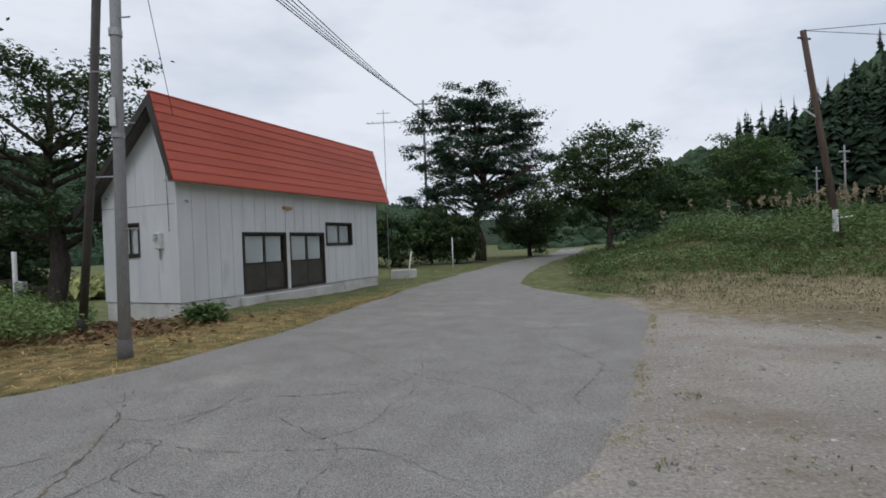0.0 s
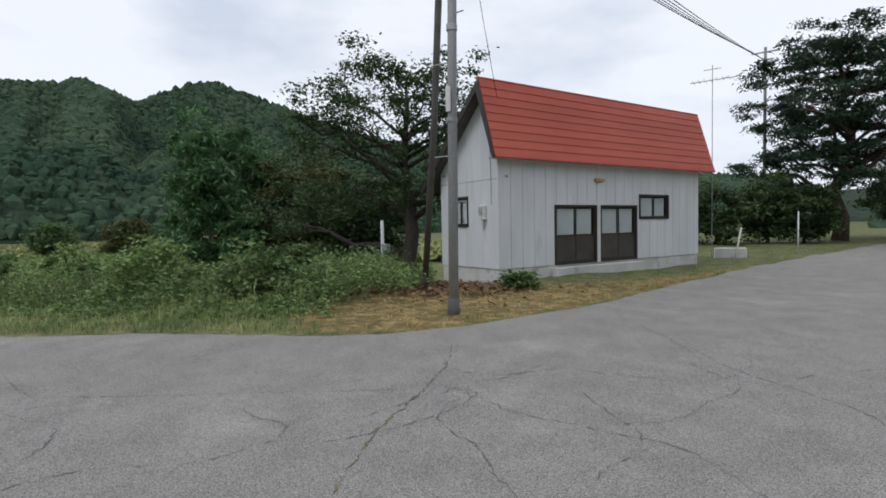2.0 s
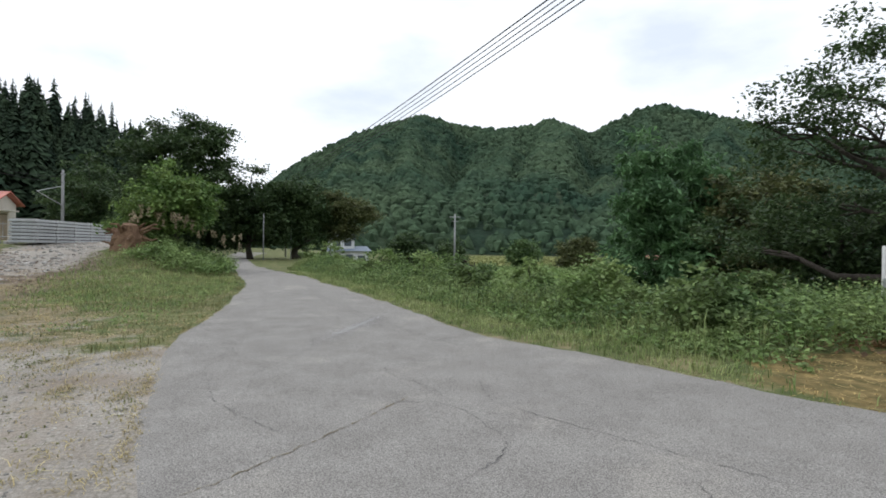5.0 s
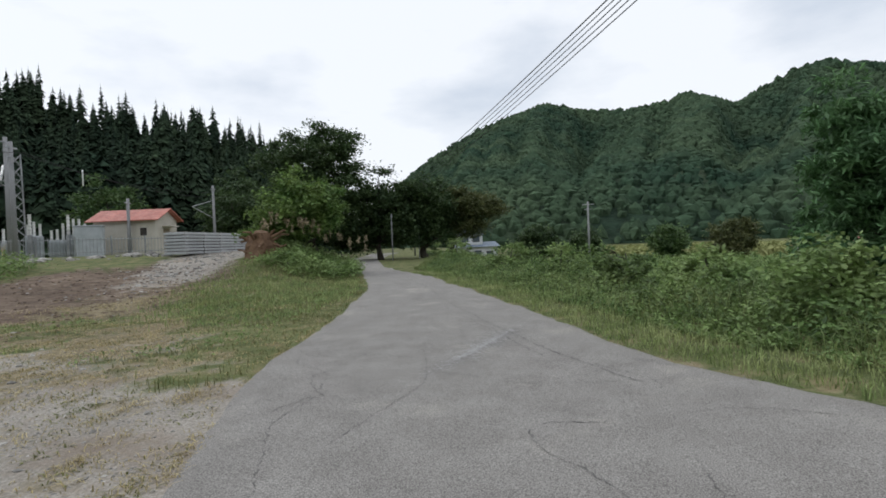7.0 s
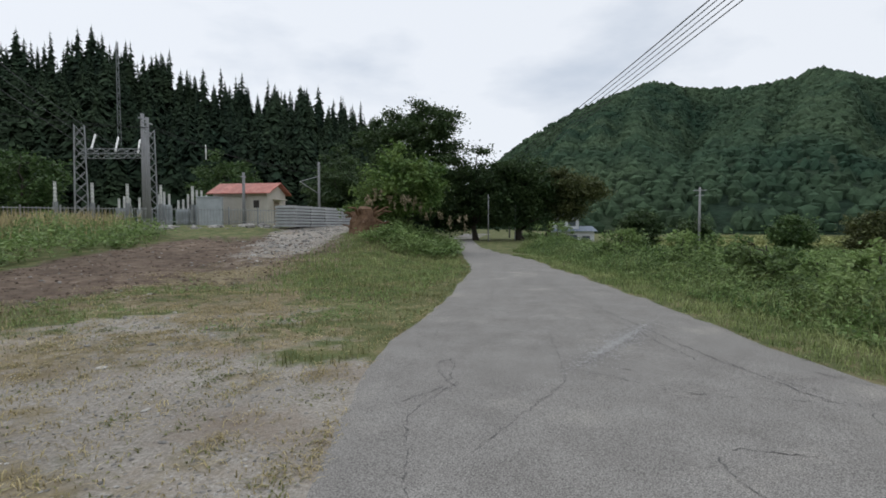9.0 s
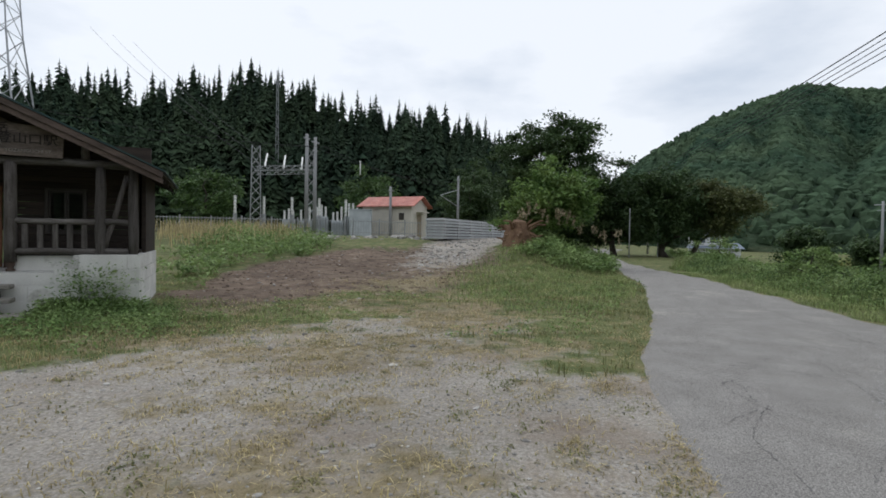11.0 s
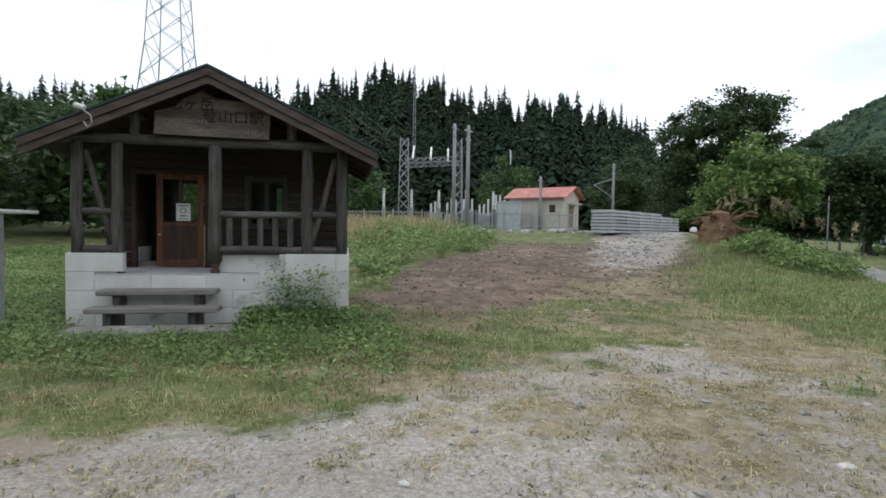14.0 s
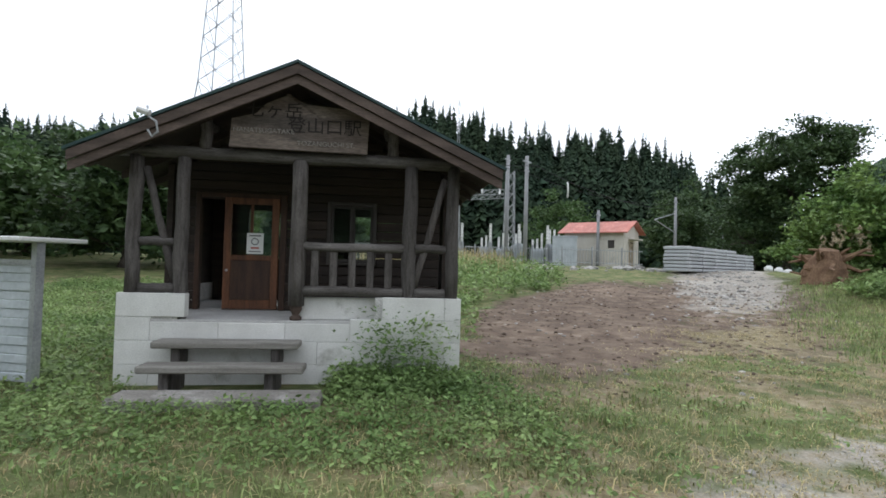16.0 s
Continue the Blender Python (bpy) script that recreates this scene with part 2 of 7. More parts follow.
def zones(x, y):
    """Shares of gravel, bare earth, mown straw and dry grass at a place; the rest is green."""
    n = ragged(x, y)
    gravel = np.maximum(blob(x, y, 3.0, 3.0, 5.5, 9.5, -22, 0.25), blob(x, y, -6.0, -4.6, 8.2, 3.0, 12, 0.5) * (0.6 + 0.4 * patch_noise(x, y)))
    gravel = np.maximum(gravel, blob(x, y, -41.5, -17.0, 21.5, 2.3, 17, 0.6))
    gravel = np.maximum(gravel, blob(x, y, 0.0, -3.0, 6, 6, 0, 0.3))
    gravel = np.maximum(gravel, 0.85 * blob(x, y, -5.2, -7.6, 2.4, 1.3, -50, 0.5))
    di = line_dist(x, y, [q for q in ROAD_IN if -9.0 < q[0] < 5.5 and q[1] < 13])
    gravel = np.maximum(gravel, 1 - sm(0.8, 2.6, di))
    gravel = np.clip(gravel + 0.32 * n * np.clip(gravel * (1 - gravel) * 4, 0, 1), 0, 1)
    earth = np.maximum(np.maximum(blob(x, y, -19, -14.0, 8.5, 2.7, 22, 0.4), 0.62 * blob(x, y, -19.5, -10.2, 7.5, 2.6, 18, 0.5)), 0.75 * blob(x, y, -24, -12.5, 8, 3.5, 20, 0.5))
    earth = np.clip(earth + 0.4 * n * np.clip(earth * (1 - earth) * 4, 0, 1), 0, 1)
    straw = np.maximum(blob(x, y, -5.0, 9.4, 2.3, 3.9, -24, 0.35), 0.8 * blob(x, y, -2.3, 17, 1.1, 8, -20, 0.5))
    dry = np.maximum((0.18 + 0.36 * patch_noise(x * 0.7 + 3, y * 0.7)) * blob(x, y, -10.5, -5.4, 9.0, 3.4, 14, 0.45), 0.7 * blob(x, y, 7.5, 13, 4, 5, 0, 0.5))
    dry = np.maximum(dry, (0.5 + 0.5 * n) * blob(x, y, -15.5, -7.6, 8.5, 3.2, 16, 0.5))
    dry = np.maximum(dry, (0.42 + 0.5 * n) * blob(x, y, -8.5, -9.6, 6.0, 2.0, 160, 0.6))
    dry = np.maximum(dry, 0.5 * (1 - sm(0.02, 0.3, line_dist(x, y, ROAD_OUT[4:16]))))
    return gravel, earth, straw, np.clip(dry, 0, 1)

# ---------------------------------------------------------------- ground
def ground_material():
    m = bpy.data.materials.new("ground")
    m.use_nodes = True
    n, l = m.node_tree.nodes, m.node_tree.links
    bsdf = n["Principled BSDF"]; bsdf.inputs["Roughness"].default_value = 0.95; bsdf.inputs["Specular IOR Level"].default_value = 0.2
    geo = n.new("ShaderNodeNewGeometry")

    def noise_node(scale, detail=5, rough=0.6):
        t = n.new("ShaderNodeTexNoise"); t.inputs["Scale"].default_value, t.inputs["Detail"].default_value, t.inputs["Roughness"].default_value = scale, detail, rough
        l.new(geo.outputs["Position"], t.inputs["Vector"]); return t.outputs[0]

    def ramp(src, cols):
        r = n.new("ShaderNodeValToRGB")
        r.color_ramp.elements[0].position, r.color_ramp.elements[0].color = cols[0][0], (*cols[0][1], 1)
        r.color_ramp.elements[1].position, r.color_ramp.elements[1].color = cols[-1][0], (*cols[-1][1], 1)
        for p, c in cols[1:-1]:
            e = r.color_ramp.elements.new(p); e.color = (*c, 1)
        l.new(src, r.inputs[0]); return r.outputs[0]

    n_mid, n_fine, n_big = noise_node(2.2), noise_node(60, 7, 0.75), noise_node(0.35)
    green = ramp(n_mid, [(0.3, (0.075, 0.095, 0.034)), (0.5, (0.13, 0.15, 0.058)), (0.68, (0.23, 0.195, 0.105))])
    gravel = ramp(noise_node(26, 6, 0.75), [(0.28, (0.17, 0.15, 0.125)), (0.5, (0.33, 0.302, 0.262)), (0.72, (0.5, 0.468, 0.42))])
    soil = n.new("ShaderNodeMix"); soil.data_type = "RGBA"; soil.inputs[7].default_value = (0.24, 0.185, 0.135, 1)
    sr = n.new("ShaderNodeMapRange"); sr.inputs[1].default_value, sr.inputs[2].default_value, sr.inputs[4].default_value = 0.5, 0.68, 0.75
    l.new(noise_node(0.62, 6, 0.65), sr.inputs[0]); l.new(sr.outputs[0], soil.inputs[0]); l.new(gravel, soil.inputs[6])
    gravel = soil.outputs[2]
    earth = ramp(n_mid, [(0.3, (0.088, 0.062, 0.046)), (0.55, (0.165, 0.122, 0.09)), (0.76, (0.27, 0.215, 0.165))])
    straw = ramp(noise_node(4.0), [(0.3, (0.085, 0.08, 0.03)), (0.5, (0.2, 0.15, 0.062)), (0.72, (0.38, 0.28, 0.12))])
    dry = ramp(noise_node(5.5), [(0.3, (0.13, 0.115, 0.055)), (0.52, (0.25, 0.205, 0.125)), (0.75, (0.34, 0.3, 0.21))])
    col = green
    at = n.new("ShaderNodeAttribute"); at.attribute_name = "zone"
    sep = n.new("ShaderNodeSeparateColor"); l.new(at.outputs["Color"], sep.inputs[0])
    for src, c in ((sep.outputs[2], straw), (sep.outputs[1], earth), (sep.outputs[0], gravel), (at.outputs["Alpha"], dry)):
        # ragged rims: the share of a zone against noise
        a = n.new("ShaderNodeMath"); a.operation = "ADD"; l.new(src, a.inputs[0]); l.new(n_mid, a.inputs[1])
        k = n.new("ShaderNodeMapRange"); k.inputs[1].default_value, k.inputs[2].default_value = 0.86, 1.1
        l.new(a.outputs[0], k.inputs[0])
        mx = n.new("ShaderNodeMix"); mx.data_type = "RGBA"; l.new(k.outputs[0], mx.inputs[0]); l.new(col, mx.inputs[6]); l.new(c, mx.inputs[7]); col = mx.outputs[2]
    fr = n.new("ShaderNodeMapRange"); fr.inputs[1].default_value, fr.inputs[2].default_value, fr.inputs[3].default_value, fr.inputs[4].default_value = 0.3, 0.7, 0.7, 1.3
    l.new(n_fine, fr.inputs[0])
    bg = n.new("ShaderNodeMapRange"); bg.inputs[1].default_value, bg.inputs[2].default_value, bg.inputs[3].default_value, bg.inputs[4].default_value = 0.3, 0.7, 0.8, 1.2
    l.new(n_big, bg.inputs[0])
    mm = n.new("ShaderNodeMath"); mm.operation = "MULTIPLY"; l.new(fr.outputs[0], mm.inputs[0]); l.new(bg.outputs[0], mm.inputs[1])
    sc = n.new("ShaderNodeVectorMath"); sc.operation = "SCALE"; l.new(col, sc.inputs[0]); l.new(mm.outputs[0], sc.inputs["Scale"])
    l.new(sc.outputs[0], bsdf.inputs["Base Color"])
    lump = n.new("ShaderNodeBump"); lump.inputs["Strength"].default_value, lump.inputs["Distance"].default_value = 0.7, 0.09
    l.new(noise_node(5.0, 6, 0.65), lump.inputs["Height"])
    bp = n.new("ShaderNodeBump"); bp.inputs["Strength"].default_value, bp.inputs["Distance"].default_value = 0.35, 0.015
    l.new(lump.outputs[0], bp.inputs["Normal"])
    l.new(n_fine, bp.inputs["Height"]); l.new(bp.outputs[0], bsdf.inputs["Normal"])
    return m


def make_ground():
    na = 360
    rad = np.r_[0, np.linspace(0.4, 16, 70), np.geomspace(16.4, 60, 60), np.geomspace(63, 3500, 40)]
    aa = np.linspace(0, 2 * np.pi, na, endpoint=False)
    R, A = np.meshgrid(rad, aa, indexing="ij")
    x, y = -3 + R * np.cos(A), R * np.sin(A)
    z = gz(x, y)
    v = np.stack([x.ravel(), y.ravel(), z.ravel()], 1)
    i, j = np.meshgrid(np.arange(len(rad) - 1), np.arange(na), indexing="ij")
    f = np.stack([i * na + j, (i + 1) * na + j, (i + 1) * na + (j + 1) % na, i * na + (j + 1) % na], -1).reshape(-1, 4)
    ob = soup("ground", v, f, ground_material(), "valley floor of grass, gravel, bare earth and mown straw", "ground", "structure", smooth=True)
    g, e, s, d = zones(x.ravel(), y.ravel())
    at = ob.data.color_attributes.new("zone", "FLOAT_COLOR", "POINT")
    at.data.foreach_set("color", np.stack([g, e, s, d], 1).astype(np.float32).ravel())
    return ob


make_ground()

M_ASPHALT = mat("asphalt", (0.241, 0.228, 0.211), (0.288, 0.274, 0.254), scale=1.7, fine=105, rough=0.95, bump=0.5, fine_amt=0.62, c3=(0.335, 0.315, 0.285), c3_scale=0.55, c3_at=0.56, dist=0.02, space="World", spec=0.25)


def make_road():
    n, m = 420, 26
    o = resample(edge_line(ROAD_OUT, 0.25, 0.03, 1), n)
    i = resample(edge_line(ROAD_IN, 0.25, 0.045, 2), n)
    t = np.linspace(0, 1, m)[None, :, None]
    p = o[:, None] * (1 - t) + i[:, None] * t
    z = gz(p[..., 0], p[..., 1]) + 0.022
    z[:, 0] -= 0.03; z[:, -1] -= 0.03
    v = np.concatenate([p, z[..., None]], -1).reshape(-1, 3)
    a, b = np.meshgrid(np.arange(n - 1), np.arange(m - 1), indexing="ij")
    k = a * m + b
    f = np.stack([k, k + 1, k + m + 1, k + m], -1).reshape(-1, 4)
    return soup("road", v, f, M_ASPHALT, "cracked pale grey asphalt lane with ragged sides", "road", "structure", smooth=True)


make_road()

# ---------------------------------------------------------------- hills
def ridge_profile(az, pts):
    p = np.array(pts, float)
    q = np.linspace(p[0, 0] - 6, p[-1, 0] + 6, 900)
    e = np.interp(q, p[:, 0], p[:, 1])
    k = np.exp(-0.5 * (np.arange(-40, 41) * (q[1] - q[0]) / 0.55) ** 2)
    e = np.convolve(np.pad(e, 40, mode="edge"), k / k.sum(), "valid")
    return np.interp(az, q, e)


RIDGE_WEST = [(-8, 3.2), (0, 3.2), (3, 4.2), (15, 6), (30, 8), (40, 9.5), (47, 11.2), (50.5, 12.5), (54.6, 13.9), (57.4, 14.9), (60, 14.6), (62.5, 13.5), (64.7, 12.3), (66.5, 13.1), (68.4, 14.2), (70, 13.6), (72.3, 13.2), (76, 13.2), (79.7, 13.8), (82, 14.5), (84, 14.1), (86, 13.6), (89.8, 12.2), (92.6, 10.8), (94.5, 9.7), (96.5, 8.4), (98.5, 6.6), (101, 3.8), (106, 1.5)]
RIDGE_CEDAR = [(103, 2.5), (106.3, 5.4), (107.5, 7.0), (110.6, 9.2), (116.8, 11.2), (123, 12.0), (127.5, 12.6), (129.5, 14.0), (131.5, 13.6), (137.5, 14.2), (142, 13.6), (148, 12.2), (161, 9.8), (173, 9.2), (200, 10), (230, 11), (262, 12)]
RIDGE_EAST = [(-100, 14), (-60, 16.5), (-45, 16.5), (-39.7, 15.8), (-37.2, 14.3), (-34.4, 12.2), (-31, 9.6), (-29.5, 8.6), (-27, 8.2), (-24.2, 8.8), (-21, 7.5), (-16, 5), (-10, 3.2), (-4, 2.6)]
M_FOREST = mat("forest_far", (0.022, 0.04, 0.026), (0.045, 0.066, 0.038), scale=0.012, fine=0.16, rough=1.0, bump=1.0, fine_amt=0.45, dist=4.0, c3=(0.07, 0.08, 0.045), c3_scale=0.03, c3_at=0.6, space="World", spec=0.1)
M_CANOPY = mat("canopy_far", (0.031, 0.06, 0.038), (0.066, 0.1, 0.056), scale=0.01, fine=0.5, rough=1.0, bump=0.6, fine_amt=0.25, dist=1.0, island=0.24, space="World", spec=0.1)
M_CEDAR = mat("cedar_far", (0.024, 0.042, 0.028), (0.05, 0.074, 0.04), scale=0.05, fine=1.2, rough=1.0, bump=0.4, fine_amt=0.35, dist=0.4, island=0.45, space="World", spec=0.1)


def hill(name, prof, near, far, seed, label, power=0.8, drop=0.6):
    """A slope that climbs from near to its ridge line at far, folded by gullies. Returns a height function too."""
    a0, a1 = prof[0][0], prof[-1][0]
    na, nr = int((a1 - a0) * 3), 46
    az, t = np.meshgrid(np.linspace(a0, a1, na), np.linspace(0, 1.25, nr), indexing="ij")

    def height(a, tt):
        el = ridge_profile(a, prof)
        up = np.where(tt <= 1, np.clip(tt, 0, 1) ** power, 1 - 0.9 * (tt - 1))
        r = near + (far - near) * tt
        fold = np.zeros_like(r)
        for k, amp in ((0.16, 0.13), (0.37, 0.08), (0.83, 0.05)):
            fold = fold + amp * np.sin(a * k * 2.2 + seed + 5 * k + tt * 2.0)
        full = np.tan(np.radians(np.maximum(el - drop, 0.6))) * far
        return r, full * up * (1 + (fold - 0.24) * np.clip(tt * (1 - tt) * 4, 0, 1)) - 1.5

    r, z = height(az, t)
    x, y = -r * np.sin(np.radians(az)), r * np.cos(np.radians(az))
    v = np.stack([x.ravel(), y.ravel(), z.ravel()], 1)
    i, j = np.meshgrid(np.arange(na - 1), np.arange(nr - 1), indexing="ij")
    k = i * nr + j
    f = np.stack([k, k + 1, k + nr + 1, k + nr], -1).reshape(-1, 4)
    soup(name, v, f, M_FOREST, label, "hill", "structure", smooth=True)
    return height


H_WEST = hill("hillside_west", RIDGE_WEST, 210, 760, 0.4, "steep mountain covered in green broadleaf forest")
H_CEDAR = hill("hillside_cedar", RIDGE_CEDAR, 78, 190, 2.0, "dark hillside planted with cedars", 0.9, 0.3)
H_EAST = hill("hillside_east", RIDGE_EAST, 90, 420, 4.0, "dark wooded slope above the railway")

ICO_V = np.array([(0, 0, 1), *[(0.894 * math.cos(k * 1.2566), 0.894 * math.sin(k * 1.2566), 0.447) for k in range(5)], *[(0.894 * math.cos(k * 1.2566 + 0.628), 0.894 * math.sin(k * 1.2566 + 0.628), -0.447) for k in range(5)], (0, 0, -1)])
ICO_F = np.array([(0, 1 + k, 1 + (k + 1) % 5) for k in range(5)] + [(1 + k, 6 + k, 1 + (k + 1) % 5) for k in range(5)] + [(6 + k, 6 + (k + 1) % 5, 1 + (k + 1) % 5) for k in range(5)] + [(11, 6 + (k + 1) % 5, 6 + k) for k in range(5)])


def canopy(name, height, a0, a1, t0, t1, n, size, seed, label):
    """Tree crowns that cover a far slope, each a rough lump."""
    rng = np.random.default_rng(seed)
    a = rng.uniform(a0, a1, n); t = t0 + (t1 - t0) * rng.uniform(0, 1, n) ** 0.8
    r, z = height(a, t)
    c = np.stack([-r * np.sin(np.radians(a)), r * np.cos(np.radians(a)), z], 1)
    s = size * rng.uniform(0.55, 1.35, (n, 1, 1)) * np.array([1, 1, 1.15]) * (0.75 + 0.5 * t[:, None, None])
    v = c[:, None] + (ICO_V[None] * rng.uniform(0.6, 1.3, (n, 12, 1))) * s
    f = (np.arange(n) * 12)[:, None, None] + ICO_F[None]
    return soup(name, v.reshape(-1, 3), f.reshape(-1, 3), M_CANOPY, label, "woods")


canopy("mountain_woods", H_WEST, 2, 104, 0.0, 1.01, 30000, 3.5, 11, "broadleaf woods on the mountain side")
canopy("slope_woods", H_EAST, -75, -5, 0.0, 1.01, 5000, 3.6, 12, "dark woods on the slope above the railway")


def conifers(name, height, a0, a1, t0, t1, n, h, seed, label):
    """Cedars on a slope: a bare pole of a stem hidden in whorls of drooping ragged fronds."""
    rng = np.random.default_rng(seed)
    a, t = rng.uniform(a0, a1, n), rng.uniform(t0, t1, n)
    r, z = height(a, t)
    foot = np.stack([-r * np.sin(np.radians(a)), r * np.cos(np.radians(a)), z - 0.5], 1)
    H = h * rng.uniform(0.55, 1.2, n); W = H * rng.uniform(0.13, 0.24, n)
    whorls, k = 17, 8
    s = (np.arange(whorls)[None, :, None] + rng.uniform(-0.4, 0.4, (n, whorls, k))) / whorls
    s = np.clip(s, 0.0, 0.99)
    th = rng.uniform(0, 2 * np.pi, (n, whorls, k))
    reach = W[:, None, None] * (1 - s) ** 0.75 * np.minimum(1, 0.55 + 2.5 * s) * rng.uniform(0.45, 1.25, s.shape) + 0.12
    out = np.stack([np.cos(th), np.sin(th), np.zeros_like(th)], -1)
    side = np.stack([-np.sin(th), np.cos(th), np.zeros_like(th)], -1)
    up = np.array([0, 0, 1.0])
    base = foot[:, None, None] + (H[:, None, None] * (0.1 + 0.9 * s))[..., None] * up
    L = reach[..., None]
    mid = base + out * L * 0.5 - up * L * 0.12
    wide = L * rng.uniform(0.28, 0.5, s.shape)[..., None]
    tip = base + out * L - up * L * rng.uniform(0.15, 0.7, s.shape)[..., None]
    v = np.stack([base + up * L * 0.35, mid + side * wide - up * L * 0.2, tip, mid - side * wide - up * L * 0.2], -2).reshape(-1, 3)
    lead = np.stack([foot + np.stack([dx, dy, H * q], 1) for dx, dy, q in ((0.04 * W, 0 * W, 0.9), (0 * W, 0.05 * W, 0.93), (-0.04 * W, 0 * W, 0.9), (0 * W, 0 * W, 1.05))], 1).reshape(-1, 3)
    v = np.concatenate([v, lead])
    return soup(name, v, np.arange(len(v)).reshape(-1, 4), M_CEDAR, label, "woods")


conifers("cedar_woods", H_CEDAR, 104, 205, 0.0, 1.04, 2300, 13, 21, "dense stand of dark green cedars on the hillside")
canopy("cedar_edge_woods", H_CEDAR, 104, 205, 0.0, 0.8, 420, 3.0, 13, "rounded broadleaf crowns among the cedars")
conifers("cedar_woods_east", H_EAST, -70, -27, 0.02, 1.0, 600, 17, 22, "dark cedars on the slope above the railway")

# ---------------------------------------------------------------- the white house
M_SIDING = mat("painted_siding", (0.62, 0.63, 0.65), (0.70, 0.71, 0.73), scale=1.2, fine=45, rough=0.55, bump=0.06, fine_amt=0.04, c3=(0.56, 0.565, 0.575), c3_scale=1.1, c3_at=0.62, stretch=(1, 1, 0.25), vary=0.025)
M_WALLBACK = mat("groove_shade", (0.16, 0.165, 0.17), rough=0.8, bump=0)
M_CONC = mat("concrete", (0.36, 0.35, 0.335), (0.48, 0.47, 0.45), scale=1.6, fine=50, rough=0.9, bump=0.3, fine_amt=0.15, c3=(0.26, 0.255, 0.235), c3_scale=0.9, c3_at=0.55)
M_FOUND = mat("pale_foundation", (0.5, 0.49, 0.47), (0.62, 0.61, 0.59), scale=1.6, fine=50, rough=0.9, bump=0.3, fine_amt=0.12, c3=(0.36, 0.35, 0.33), c3_scale=1.2, c3_at=0.58)
M_REDROOF = mat("red_metal_roof", (0.42, 0.072, 0.04), (0.48, 0.095, 0.055), scale=0.9, fine=30, rough=0.55, bump=0.05, fine_amt=0.08, c3=(0.36, 0.09, 0.06), c3_scale=0.8, c3_at=0.6, vary=0.06, stretch=(0.3, 1, 1))
M_BROWN = mat("dark_brown_metal", (0.035, 0.028, 0.024), (0.05, 0.042, 0.036), scale=3, fine=60, rough=0.5, bump=0.05, fine_amt=0.12)
M_BROWNP = mat("brown_door_panel", (0.052, 0.046, 0.042), (0.075, 0.068, 0.06), scale=2, fine=60, rough=0.6, bump=0.05, fine_amt=0.12, vary=0.08)
M_SOFFIT = mat("soffit_board", (0.42, 0.4, 0.37), (0.5, 0.48, 0.45), scale=1.5, fine=30, rough=0.8, bump=0.1)
M_CURTAIN = mat("curtain_cloth", (0.8, 0.82, 0.83), (0.86, 0.87, 0.88), scale=3, fine=80, rough=0.95, bump=0.1, fine_amt=0.1)
M_DARKIN = mat("unlit_room_black", (0.03, 0.03, 0.032), rough=0.9, bump=0)
M_GLASS = glass("window_glass")
M_GREYMETAL = mat("galvanised_steel", (0.32, 0.33, 0.34), (0.42, 0.43, 0.44), scale=2, fine=40, rough=0.5, bump=0.05, metal=0.6, fine_amt=0.15)
M_WHITE = mat("white_plastic", (0.6, 0.6, 0.58), (0.7, 0.7, 0.68), scale=4, fine=40, rough=0.5, bump=0.03, fine_amt=0.06)
M_LAMP = mat("amber_lamp_cover", (0.4, 0.27, 0.1), (0.5, 0.34, 0.14), rough=0.4, bump=0)


def rects_around(x0, z0, x1, z1, holes):
    """Rectangles that fill a wall but for its holes."""
    xs = sorted({x0, x1, *[v for h in holes for v in (h[0], h[2]) if x0 < v < x1]})
    out = []
    for a, b in zip(xs, xs[1:]):
        cuts = sorted((h[1], h[3]) for h in holes if h[0] < (a + b) / 2 < h[2])
        z = z0
        for c, d in cuts:
            if c > z:
                out.append((a, z, b, c))
            z = max(z, d)
        if z < z1:
            out.append((a, z, b, z1))
    return out


def pleated(b, x0, x1, z0, z1, y, depth=0.045, n=26):
    vs, fs = [], []
    for i in range(n + 1):
        x = x0 + (x1 - x0) * i / n
        yy = y + depth * math.sin(i * 2.1) + random.uniform(-0.01, 0.01)
        vs += [(x, yy, z0), (x, yy, z1), (x, yy + 0.012, z1), (x, yy + 0.012, z0)]
    for i in range(n):
        o, q = 4 * i, 4 * i + 4
        fs += [(o, q, q + 1, o + 1), (o + 2, q + 2, q + 3, o + 3), (o + 1, q + 1, q + 2, o + 2), (o + 3, q + 3, q, o)]
    b.add(vs, fs)


